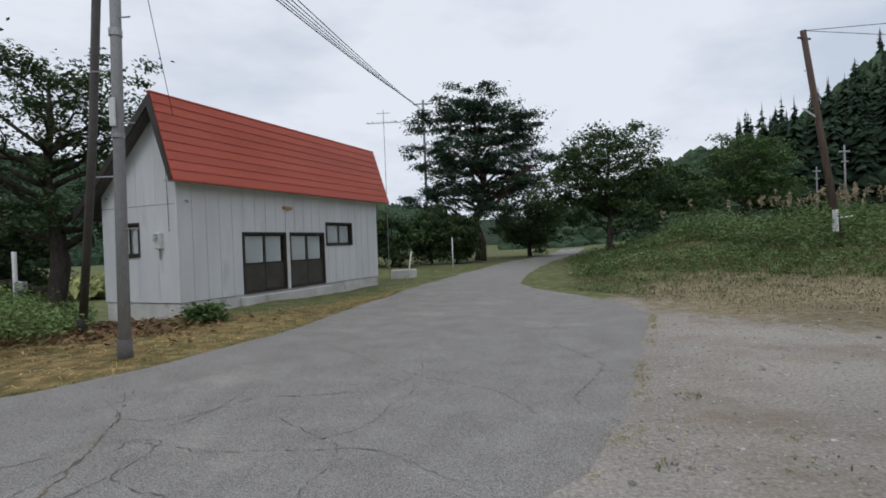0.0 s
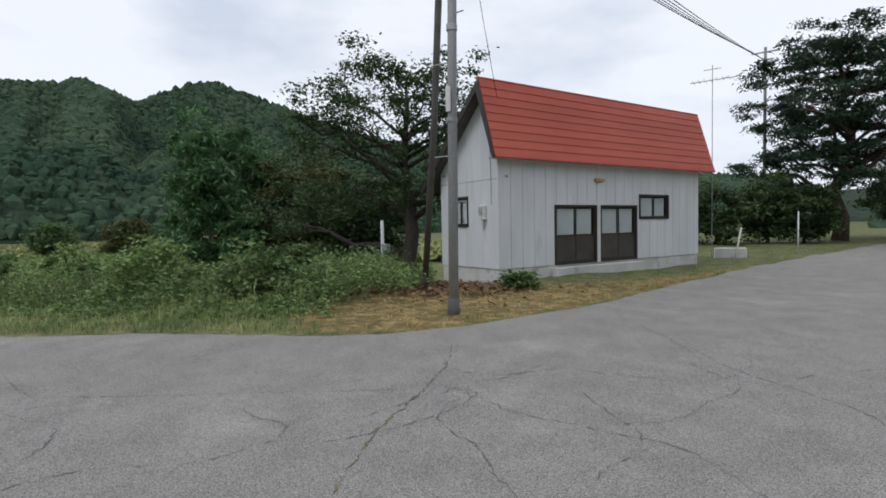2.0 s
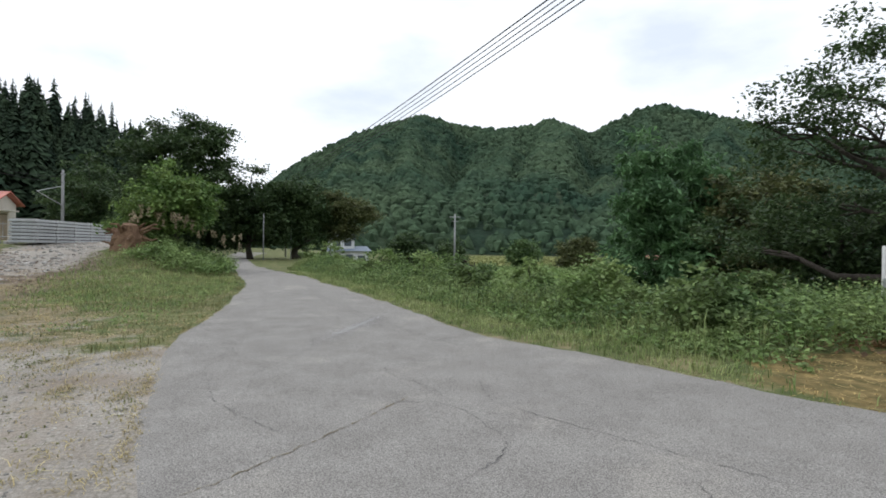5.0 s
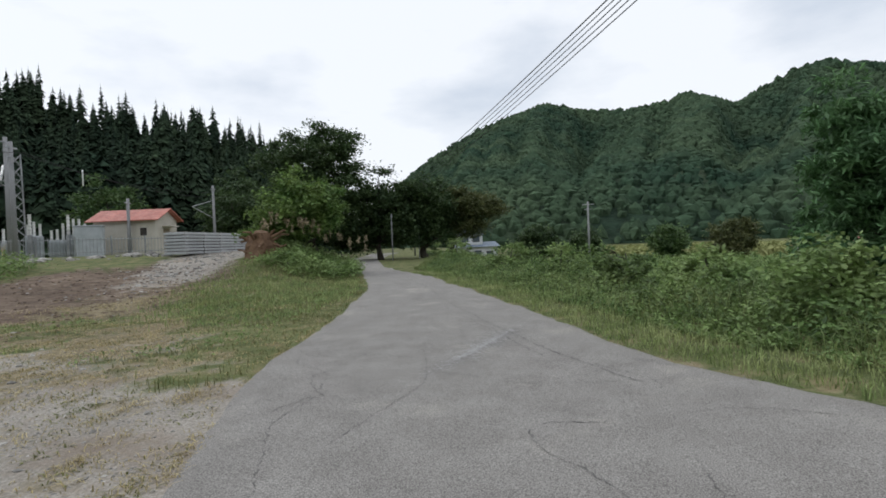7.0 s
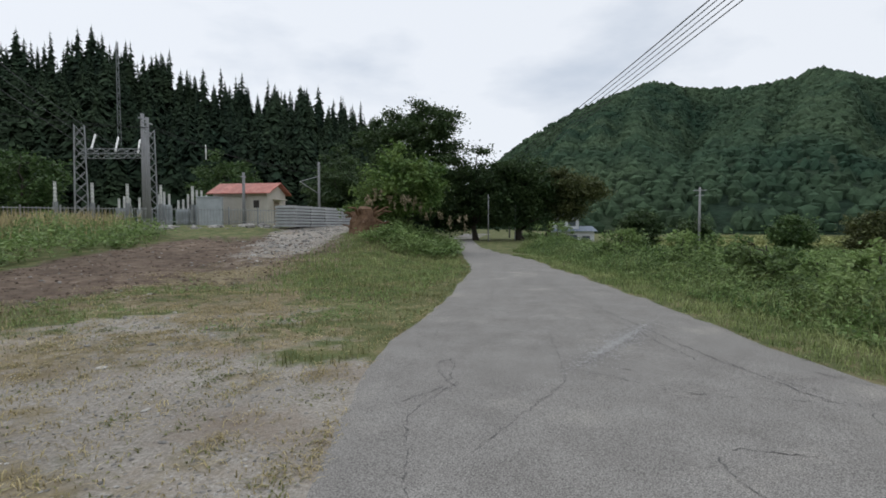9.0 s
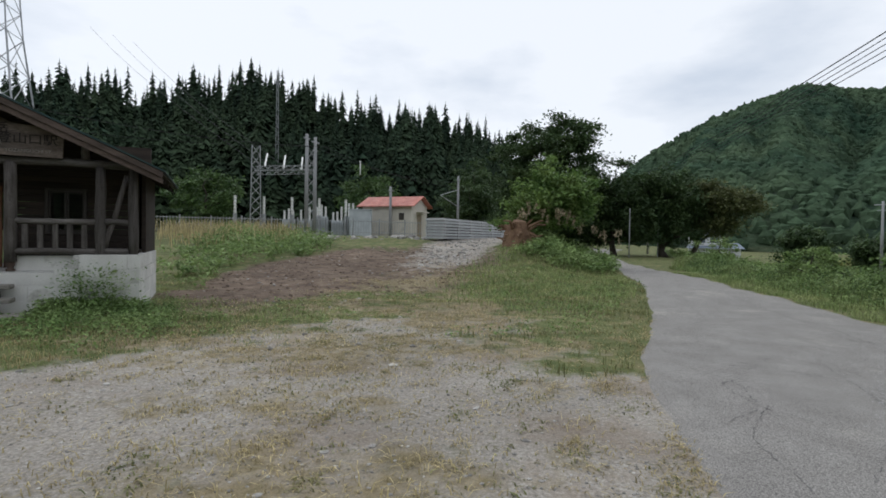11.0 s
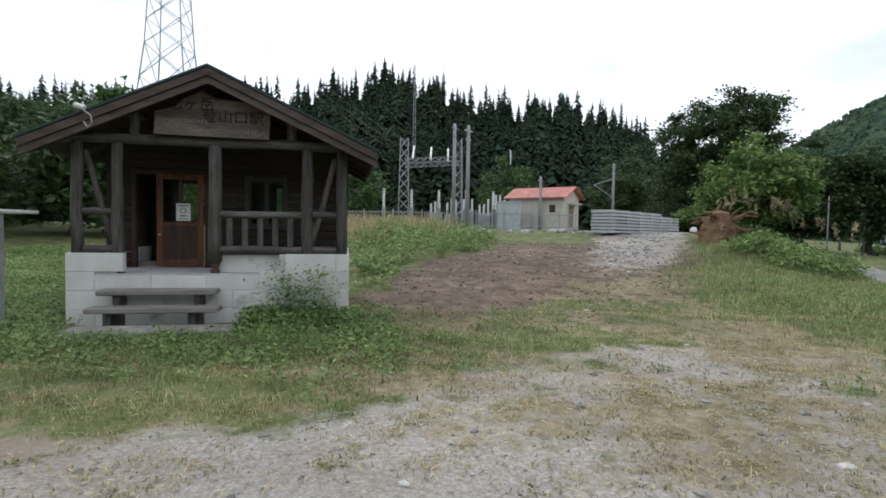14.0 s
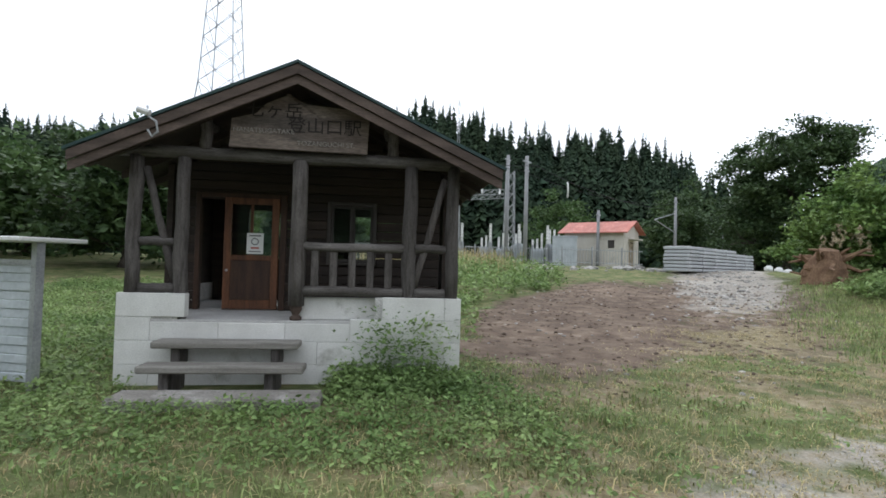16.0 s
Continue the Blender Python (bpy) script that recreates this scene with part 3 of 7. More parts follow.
def window_unit(parent, x0, z0, x1, z1, m, curtain=True, panel=0.0, name="window", sashes=2):
    """Framed sliding unit in a wall whose outer face is y=0; panel: height of the solid lower part."""
    w = thing(name, "", "")
    w.parent, w.matrix_basis = parent, m
    fr = Build()
    t = 0.06
    fr.box(x0, -0.03, z0, x0 + t, 0.1, z1, 0.006); fr.box(x1 - t, -0.03, z0, x1, 0.1, z1, 0.006)
    fr.box(x0 + t, -0.03, z1 - t, x1 - t, 0.1, z1, 0.006); fr.box(x0 + t, -0.05, z0, x1 - t, 0.1, z0 + t * 0.7, 0.006)
    part("frame", fr, M_BROWN, w)
    step = (x1 - x0 - 2 * t) / sashes
    for i in range(sashes):
        a, yo = x0 + t + i * step, 0.01 + 0.035 * (i % 2)
        s = Build()
        s.box(a, yo, z0 + 0.05, a + 0.035, yo + 0.03, z1 - t, 0.004); s.box(a + step - 0.035, yo, z0 + 0.05, a + step, yo + 0.03, z1 - t, 0.004)
        s.box(a + 0.035, yo, z1 - t - 0.04, a + step - 0.035, yo + 0.03, z1 - t, 0.004); s.box(a + 0.035, yo, z0 + 0.05, a + step - 0.035, yo + 0.03, z0 + 0.1, 0.004)
        if panel:
            s.box(a + 0.035, yo, z0 + panel, a + step - 0.035, yo + 0.03, z0 + panel + 0.05, 0.004)
            part("panel", Build().box(a + 0.035, yo + 0.012, z0 + 0.1, a + step - 0.035, yo + 0.024, z0 + panel, 0.003), M_BROWNP, w)
        part("sash", s, M_BROWN, w)
        g = part("pane", Build().box(a + 0.03, yo + 0.012, z0 + max(panel, 0.08), a + step - 0.03, yo + 0.018, z1 - t - 0.02), M_GLASS, w)
        g.visible_shadow = False
    if curtain:
        c = Build()
        mid = (x0 + x1) / 2
        pleated(c, x0 + 0.08, mid - 0.07, z0 + max(panel, 0.05), z1 - 0.12, 0.115)
        part("curtain", c, M_CURTAIN, w, "pale gathered curtain")
        c = Build()
        pleated(c, mid + 0.06, x1 - 0.2, z0 + max(panel, 0.05), z1 - 0.12, 0.125)
        part("curtain", c, M_CURTAIN, w, "pale gathered curtain")
    return w


def make_house():
    h = thing("house", "white board-clad house with a steep red metal mansard roof", "house", pose(-6.93, 12.85, 0.04, 0, 0, 68.5) @ Matrix.Diagonal((0.965, 0.78, 0.94, 1)))
    L, D, Z0, Z1 = 9.6, 3.5, 0.37, 3.46
    holes = [(2.14, 0.37, 3.98, 2.2), (4.14, 0.37, 5.98, 2.2), (6.1, 1.72, 7.75, 2.58)]
    wall = Build()
    for a, b, c, d in rects_around(0, Z0, L, Z1, holes):
        wall.box(a, 0.02, b, c, 0.14, d)
    wall.box(0, D - 0.12, Z0, L, D, Z1 - 0.4); wall.box(L - 0.12, 0.14, Z0, L, D - 0.12, Z1)
    part("wall", wall, M_WALLBACK, h)
    ghole = [(-2.75, 1.58, -1.7, 2.5)]

    def slope(y):  # underside of the rear roof
        return 5.5 - (y - 0.45) * 0.66 if y > 0.45 else 3.46 + (y + 0.05) * 4.0
    g = Build()
    # gable end, outer face on x = 0
    for a, b, c, d in rects_around(-D, Z0, 0, 2.9, ghole):
        g.box(0.02, -c, b, 0.14, -a, d)
    g.add([(x, y, z) for x in (0.02, 0.14) for y, z in ((0.0, 2.9), (0.0, 3.46), (0.45, 5.35), (D, 3.3), (D, 2.9))], [(0, 1, 2, 3, 4), (9, 8, 7, 6, 5)] + [(i, i + 5, (i + 1) % 5 + 5, (i + 1) % 5) for i in range(5)])
    part("gable_wall", g, M_WALLBACK, h)
    # boards of the front, with dark joints between
    x = 0.0
    while x < L - 0.02:
        x1 = min(x + 0.443, L)
        for a, b, c, d in rects_around(x + 0.006, Z0, x1 - 0.006, Z1, [(p - 0.02, q, r + 0.02, s) for p, q, r, s in holes]):
            if c - a > 0.015:
                part("board", Build().box(a, -0.004, b, c, 0.018, d, 0.004), M_SIDING, h)
        x = x1
    y = 0.0
    while y < D - 0.02:
        y1 = min(y + 0.9, D)
        for a, b, c, d in rects_around(-y1 + 0.005, Z0, -y - 0.005, 2.92, ghole):
            if c - a > 0.015:
                part("board", Build().box(-0.004, -c, b, 0.018, -a, d, 0.004), M_SIDING, h)
        top = [(q, max(2.94, min(slope(q) - 0.02, 5.35))) for q in np.linspace(y + 0.006, y1 - 0.006, 5)]
        b = Build()
        poly = [(y + 0.006, 2.935)] + top + [(y1 - 0.006, 2.935)]
        n = len(poly)
        b.add([(xx, q, z) for xx in (-0.004, 0.018) for q, z in poly], [tuple(range(n)), tuple(reversed(range(n, 2 * n)))] + [(i, i + n, (i + 1) % n + n, (i + 1) % n) for i in range(n)])
        part("gable_board", b, M_SIDING, h)
        y = y1
    part("corner_trim", Build().box(-0.02, -0.025, Z0, 0.05, 0.05, Z1, 0.006), M_SIDING, h)
    part("foundation", Build().box(0.03, 0.03, -0.5, L - 0.03, D - 0.03, Z0, 0.01), M_FOUND, h, "low grey concrete foundation")
    part("door_step", Build().box(2.0, -0.32, -0.2, 6.05, 0.03, 0.3, 0.02), M_FOUND, h)
    # red front of the roof: lapped strips
    yb, zb, yt, zt = -0.42, 3.5, 0.42, 5.72
    xl, xr = -0.36, L + 0.5
    n = 9
    for i in range(n):
        t0, t1 = i / n, (i + 1) / n + 0.012
        a = Vector((0, yb + (yt - yb) * t0 - 0.028, zb + (zt - zb) * t0)); c = Vector((0, yb + (yt - yb) * t1 - 0.004, zb + (zt - zb) * t1))
        s = Build()
        vs = [(xl, a.y, a.z), (xr, a.y, a.z), (xr, c.y, c.z), (xl, c.y, c.z), (xl, a.y + 0.05, a.z), (xr, a.y + 0.05, a.z), (xr, c.y + 0.03, c.z), (xl, c.y + 0.03, c.z)]
        s.add(vs, [(0, 1, 2, 3), (7, 6, 5, 4), (0, 4, 5, 1), (2, 6, 7, 3), (0, 3, 7, 4), (1, 5, 6, 2)])
        part("roof_strip", s, M_REDROOF, h)
    rf = Build()  # core behind the strips, and the rear slope
    yr, zr = D + 0.75, 2.72
    prof = [(yb + 0.03, zb), (yt + 0.03, zt - 0.02), (yr, zr + 0.14), (yr, zr), (yt + 0.1, zt - 0.24), (yb + 0.18, zb)]
    n = len(prof)
    rf.add([(xx, q, z) for xx in (xl + 0.02, xr - 0.02) for q, z in prof], [(0, 1, 4, 5), (1, 2, 3, 4), (n + 5, n + 4, n + 1, n), (n + 4, n + 3, n + 2, n + 1)] + [(i, i + n, (i + 1) % n + n, (i + 1) % n) for i in range(n)])
    part("roof", rf, mat("rear_roof_metal", (0.1, 0.09, 0.085), rough=0.6, bump=0.1), h)
    part("verge_board", Build().add([(xx, q, z) for xx in (xl - 0.03, xl + 0.02) for q, z in ((yb, zb - 0.04), (yt, zt), (yr, zr + 0.1), (yr, zr - 0.12), (yt + 0.12, zt - 0.34), (yb + 0.14, zb - 0.04))], [(0, 1, 4, 5), (1, 2, 3, 4), (11, 10, 7, 6), (10, 9, 8, 7)] + [(i, i + 6, (i + 1) % 6 + 6, (i + 1) % 6) for i in range(6)]), M_BROWN, h)
    part("ridge_cap", Build().box(xl - 0.02, yt - 0.02, zt - 0.01, xr + 0.02, yt + 0.14, zt + 0.05, 0.015), M_REDROOF, h)
    part("soffit", Build().box(xl + 0.03, yb + 0.03, zb - 0.04, xr - 0.03, 0.02, zb - 0.008), M_SOFFIT, h)
    part("gutter_edge", Build().box(xl, yb - 0.05, zb - 0.05, xr, yb + 0.02, zb - 0.002, 0.01), M_REDROOF, h)
    I = Matrix()
    for a, b, c, d in holes[:2]:
        window_unit(h, a, b, c, d, I, True, 0.86, "sliding_door")
    part("door_post", Build().box(3.985, -0.03, 0.37, 4.135, 0.02, 2.2, 0.006), M_WHITE, h)
    window_unit(h, *holes[2], I, True, 0.0)
    window_unit(h, 1.7, 1.58, 2.75, 2.5, Matrix(((0, 1, 0, 0), (1, 0, 0, 0), (0, 0, 1, 0), (0, 0, 0, 1))), True)
    # near-black back sheet and floor: the unlit room's darkness put into their colour
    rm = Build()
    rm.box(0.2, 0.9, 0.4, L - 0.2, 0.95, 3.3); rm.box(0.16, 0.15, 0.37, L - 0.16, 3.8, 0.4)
    part("room_dark_backing", rm, M_DARKIN, h)
    lamp = Build(); lamp.box(3.85, -0.14, 2.95, 4.25, -0.004, 3.04, 0.02)
    part("porch_lamp", lamp, M_LAMP, h, "amber porch lamp")
    mb = part("meter_box", Build().box(-0.14, 0.62, 1.78, -0.005, 0.86, 2.2, 0.02), M_WHITE, h, "pale electricity meter box")
    part("cover", Build().box(-0.19, 0.66, 1.95, -0.14, 0.82, 2.15, 0.02), M_GLASS, mb)
    part("conduit", Build().tube([(-0.05, 0.74, 1.8), (-0.05, 0.74, 1.5)], 0.02), M_GREYMETAL, h)
    part("service_cable", Build().tube([(-0.05, 0.3, 2.2), (-0.04, 0.32, 3.0), (-0.05, 0.35, 3.9), (-0.2, 0.2, 4.6)], 0.008, 5), M_BROWN, h)
    part("wall_hook", Build().tube([(0.25, -0.02, 3.0), (0.25, -0.12, 3.0), (0.25, -0.12, 2.94)], 0.025), M_GREYMETAL, h)
    return h


make_house()


# ---------------------------------------------------------------- the log waiting hut
M_LOG = mat("weathered_log", (0.05, 0.043, 0.039), (0.125, 0.113, 0.104), scale=3, fine=40, rough=0.9, bump=0.5, fine_amt=0.35, stretch=(6, 6, 0.7), c3=(0.05, 0.042, 0.036), c3_scale=1.5, c3_at=0.55, vary=0.2, dist=0.01)
M_LOGH = mat("weathered_rail", (0.06, 0.053, 0.048), (0.15, 0.138, 0.128), scale=3, fine=40, rough=0.9, bump=0.5, fine_amt=0.35, stretch=(0.7, 6, 6), c3=(0.05, 0.042, 0.036), c3_scale=1.5, c3_at=0.55, vary=0.2, dist=0.01)
M_PLANK = mat("dark_stained_boards", (0.018, 0.012, 0.009), (0.035, 0.024, 0.017), scale=2, fine=50, rough=0.75, bump=0.4, fine_amt=0.3, stretch=(0.5, 1, 5), vary=0.3, dist=0.006)
M_DOORWOOD = mat("orange_stained_wood", (0.08, 0.033, 0.015), (0.15, 0.06, 0.026), scale=3, fine=45, rough=0.6, bump=0.2, fine_amt=0.3, stretch=(4, 4, 0.5), c3=(0.05, 0.022, 0.012), c3_scale=1.8, c3_at=0.55, vary=0.12)
M_DOORDARK = mat("dark_door_panel", (0.035, 0.018, 0.011), (0.065, 0.032, 0.018), scale=3, fine=45, rough=0.6, bump=0.2, fine_amt=0.3, stretch=(4, 4, 0.5))
M_BLOCK = mat("pale_concrete_block", (0.58, 0.57, 0.54), (0.7, 0.69, 0.66), scale=1.8, fine=70, rough=0.92, bump=0.3, fine_amt=0.12, c3=(0.36, 0.35, 0.31), c3_scale=1.3, c3_at=0.6, vary=0.06, dist=0.006)
M_MORTAR = mat("mortar", (0.45, 0.44, 0.42), rough=0.95, bump=0.3)
M_GREENMETAL = mat("dark_green_roof_edge", (0.012, 0.035, 0.032), (0.02, 0.05, 0.045), scale=3, fine=40, rough=0.45, bump=0.05, fine_amt=0.1)
M_BARGE = mat("brown_barge_board", (0.06, 0.044, 0.036), (0.115, 0.085, 0.07), scale=2, fine=45, rough=0.85, bump=0.3, fine_amt=0.25, stretch=(0.6, 4, 4), vary=0.1)
M_STEP = mat("grey_weathered_plank", (0.17, 0.158, 0.138), (0.27, 0.255, 0.228), scale=2, fine=50, rough=0.9, bump=0.35, fine_amt=0.22, stretch=(0.6, 5, 5), c3=(0.15, 0.14, 0.12), c3_scale=1.5, c3_at=0.58, vary=0.1)
M_SIGN = mat("carved_sign_board", (0.085, 0.066, 0.054), (0.17, 0.138, 0.115), scale=2.5, fine=30, rough=0.9, bump=0.5, fine_amt=0.3, stretch=(0.6, 3, 3), c3=(0.07, 0.058, 0.05), c3_scale=1.2, c3_at=0.52, dist=0.008)
M_CARVE = mat("carved_letters_dark", (0.02, 0.017, 0.015), rough=0.9, bump=0)
M_CARVEP = mat("carved_letters_pale", (0.2, 0.185, 0.165), rough=0.9, bump=0)
M_PAPER = mat("notice_paper", (0.68, 0.68, 0.65), (0.76, 0.76, 0.73), rough=0.8, bump=0, fine_amt=0.03)
M_GREYBAR = mat("print_grey", (0.12, 0.12, 0.12), rough=0.8, bump=0)
M_REDBAR = mat("print_red", (0.4, 0.08, 0.06), rough=0.8, bump=0)


def log(p0, p1, r0, r1, n=10, seg=5):
    """A peeled log: tapered, slightly crooked, knobbly."""
    b = Build()
    p0, p1 = Vector(p0), Vector(p1)
    pts, rad = [], []
    for i in range(seg + 1):
        t = i / seg
        j = Vector((random.uniform(-1, 1), random.uniform(-1, 1), random.uniform(-1, 1))) * 0.012 if 0 < i < seg else Vector()
        pts.append(p0.lerp(p1, t) + j); rad.append((r0 + (r1 - r0) * t) * random.uniform(0.95, 1.06))
    return b.tube(pts, rad, n, True, 0.035)


def words(text, size, m, material, parent, depth=0.006, name="lettering", wide=1.0):
    cu = bpy.data.curves.new(name, "FONT")
    cu.body, cu.size, cu.extrude, cu.align_x, cu.align_y = text, size, depth, "CENTER", "CENTER"
    tmp = bpy.data.objects.new(name, cu)
    me = bpy.data.meshes.new_from_object(tmp)
    bpy.data.objects.remove(tmp)
    me.transform(m @ Matrix.Diagonal((wide, 1, 1, 1)))
    me.materials.append(material)
    return part(name, me, None, parent)


HUT_W, HUT_D, FZ = 4.11, 3.2, 1.22


def make_hut():
    h = thing("waiting_hut", "dark log railway waiting hut on pale block foundation, door open", "hut", pose(-6.72, -13.75, 0.02, 0, 0, 139.8) @ Matrix.Diagonal((1, 1, 0.935, 1)))
    k = HUT_W / 5.4
    W, D = HUT_W, HUT_D
    dx0, dx1 = 1.0 * k * 0.88, 2.72 * k  # the entrance bay
    slab = 0.86  # floor of the porch
    # foundation blocks, course by course
    core = Build(); core.box(0.02, 0.14, -0.3, W - 0.02, D, slab - 0.02); part("foundation_core", core, M_MORTAR, h)
    part("porch_floor", Build().box(0.16, 0.02, slab - 0.02, W - 0.16, 1.3, slab + 0.03, 0.01), M_CONC, h)
    bw, bh = 0.78, 0.3
    for side in range(3):
        for c in range(5):
            z0 = -0.28 + c * bh
            span = W if side == 0 else D
            s = -(c % 2) * bw / 2
            while s < span - 0.01:
                a, b = max(s, 0.0), min(s + bw, span)
                s += bw
                if b - a < 0.05:
                    continue
                z1 = z0 + bh
                if side == 0:
                    m = (a + b) / 2
                    top = slab if 0.92 * k < m < 3.95 * k else FZ
                    if z0 > top - 0.05:
                        continue
                    z1 = min(z1, top)
                    bx = Build().box(a + 0.002, 0, z0 + 0.002, b - 0.002, 0.14, z1 - 0.002, 0.005)
                else:
                    z1 = min(z1, FZ)
                    if z0 > FZ - 0.05:
                        continue
                    a2 = max(a, 0.145)
                    if b - a2 < 0.05:
                        continue
                    x = 0 if side == 1 else W - 0.14
                    bx = Build().box(x, a2 + 0.004, z0 + 0.004, x + 0.14, b - 0.004, z1 - 0.004, 0.008)
                part("block", bx, M_BLOCK, h)
    part("parapet_core", Build().box(0.01, 0.03, slab, 0.9 * k, 0.12, FZ - 0.01), M_MORTAR, h)
    part("parapet_core", Build().box(3.98 * k, 0.03, slab, W - 0.01, 0.12, FZ - 0.01), M_MORTAR, h)
    part("parapet", Build().box(2.72 * k, 0.2, slab + 0.03, 4.0 * k, 0.3, FZ - 0.03, 0.008), M_BLOCK, h, "low grey parapet behind the balusters")
    # posts
    top = 2.98
    for x, z, r, lab in ((0.12, FZ, 0.085, ""), (0.88 * k, FZ - 0.4, 0.085, "reddish weathered log post"), (2.7 * k, slab + 0.22, 0.098, ""), (4.52 * k, FZ - 0.38, 0.09, ""), (W - 0.12, FZ, 0.085, "")):
        part("post", log((x, 0.12, z), (x, 0.12, top + random.uniform(0, 0.05)), r, r * 0.95), M_LOG, h, lab, True)
    ft = Build()
    ft.tube([(2.7 * k, 0.12, slab + 0.03), (2.7 * k, 0.12, slab + 0.07), (2.7 * k, 0.12, slab + 0.1), (2.7 * k, 0.12, slab + 0.16), (2.7 * k, 0.12, slab + 0.22)], [0.07, 0.075, 0.04, 0.07, 0.075], 10)
    part("post_foot", ft, mat("rusty_foot", (0.06, 0.04, 0.03), rough=0.8, bump=0.3), h, "rusted turned post foot", True)
    # rails, sills and braces
    for x0, x1 in ((0.2, 0.8 * k), (2.8 * k, 4.43 * k), (4.62 * k, W - 0.2)):
        part("rail", log((x0, 0.12, 1.88), (x1, 0.12, 1.88), 0.062, 0.058), M_LOGH, h, "", True)
        part("sill_log", log((x0, 0.12, FZ + 0.06), (x1, 0.12, FZ + 0.06), 0.068, 0.064), M_LOGH, h, "", True)
    for i in range(5):
        x = (2.98 + i * 0.3) * k
        part("baluster", Build().box(x - 0.045, 0.09, FZ + 0.11, x + 0.045, 0.15, 1.83, 0.01), M_LOG, h)
    part("brace", log((0.3 * k, 0.14, 2.85), (0.82 * k, 0.14, FZ + 0.1), 0.045, 0.045), M_LOG, h, "", True)
    part("brace", log((W - 0.3 * k, 0.14, 2.85), (W - 0.8 * k, 0.14, FZ + 0.1), 0.045, 0.045), M_LOG, h, "", True)
    part("beam", log((-0.15, 0.12, top + 0.07), (W + 0.15, 0.12, top + 0.07), 0.085, 0.08, 10, 8), M_LOGH, h, "", True)
    for x in (1.2 * k, 4.2 * k):
        part("king_post", log((x, 0.12, top + 0.14), (x, 0.12, 3.5), 0.07, 0.07), M_LOG, h, "", True)
        part("purlin_end", log((x - 0.05, -0.3, 3.5), (x - 0.05, 0.6, 3.5), 0.06, 0.06), M_LOGH, h, "", True)
    # planked walls: front wall set back behind the porch, with doorway and window
    wy = 1.3
    holes = [(0.66 * k, slab + 0.03, 2.12 * k, 2.62), (3.0 * k, 1.62, 3.95 * k, 2.62)]
    z = slab + 0.03
    while z < 4.0:
        for a, b, c, d in rects_around(0.16, z, W - 0.16, min(z + 0.142, 4.0), [q for q in holes if q[1] < z + 0.07 < q[3]] and [(q[0], z - 1, q[2], z + 1) for q in holes if q[1] < z + 0.07 < q[3]]):
            mid, a2, c2 = W / 2, a, c
            if d > 2.95:
                half = max(0.0, (4.05 - d) / 0.455)
                a2, c2 = max(a, mid - half), min(c, mid + half)
            if c2 - a2 > 0.05:
                part("wall_board", Build().box(a2, wy, b + 0.004, c2, wy + 0.06, d - 0.004, 0.008), M_PLANK, h)
        z += 0.142
    for x in (0.03, W - 0.11):
        part("wall", Build().box(x, wy, FZ, x + 0.08, D, 3.1), M_PLANK, h)
    wb = [(0.9, 1.7, 1.75, 2.55), (2.6, 1.7, 3.5, 2.55)]
    for a, b, c, d in rects_around(0.11, slab, W - 0.11, 3.9, [(0.95 * k, slab, 1.6 * k, 2.6), *wb]):
        part("rear_wall", Build().box(a, D - 0.08, b, c, D, d), M_PLANK, h)
    part("inner_floor", Build().box(0.11, wy + 0.06, slab - 0.02, W - 0.11, D - 0.08, slab + 0.04), M_CONC, h)
    part("bench", Build().box(W - 0.6, wy + 0.3, 1.2, W - 0.14, D - 0.1, 1.26, 0.01).box(W - 0.55, wy + 0.35, slab + 0.04, W - 0.5, D - 0.15, 1.2), M_STEP, h)
    # door frame and door
    x0, _, x1, z1 = holes[0]
    fr = Build()
    fr.box(x0 - 0.07, wy - 0.03, slab + 0.03, x0, wy + 0.09, z1 + 0.07, 0.008); fr.box(x1, wy - 0.03, slab + 0.03, x1 + 0.09, wy + 0.09, z1 + 0.07, 0.008); fr.box(x0, wy - 0.03, z1, x1, wy + 0.09, z1 + 0.07, 0.008)
    part("door_frame", fr, M_DOORDARK, h)
    d = thing("door", "orange-brown wooden sliding door with glazed upper half, half open", ""); d.parent = h
    a, b = x0 + 0.34, x1 - 0.01
    part("stile", Build().box(a, wy - 0.06, slab + 0.05, a + 0.1, wy - 0.02, z1, 0.006), M_DOORWOOD, d)
    part("stile", Build().box(b - 0.1, wy - 0.06, slab + 0.05, b, wy - 0.02, z1, 0.006), M_DOORWOOD, d)
    for zz, hh in ((slab + 0.05, 0.14), (1.66, 0.08), (z1 - 0.1, 0.1)):
        part("door_rail", Build().box(a + 0.1, wy - 0.06, zz, b - 0.1, wy - 0.02, zz + hh, 0.006), M_DOORWOOD, d)
    rl = Build().box((a + b) / 2 - 0.02, wy - 0.055, 1.74, (a + b) / 2 + 0.02, wy - 0.025, z1 - 0.1, 0.004)
    part("glazing_bar", rl, M_DOORWOOD, d)
    part("door_panel", Build().box(a + 0.1, wy - 0.05, slab + 0.19, b - 0.1, wy - 0.03, 1.66, 0.004), M_DOORDARK, d)
    g = part("pane", Build().box(a + 0.1, wy - 0.044, 1.74, b - 0.1, wy - 0.038, z1 - 0.1), M_GLASS, d); g.visible_shadow = False
    part("door_pull", Build().tube([(a + 0.05, wy - 0.07, 1.5), (a + 0.05, wy - 0.05, 1.5)], 0.02), M_GREYMETAL, d)
    nt = part("notice", Build().box(a + 0.32, wy - 0.068, 1.76, a + 0.55, wy - 0.06, 2.08), M_PAPER, d, "white printed notice")
    part("notice_disc", Build().tube([(a + 0.435, wy - 0.069, 1.95), (a + 0.435, wy - 0.071, 1.95)], 0.055, 16), M_GREYBAR, nt)
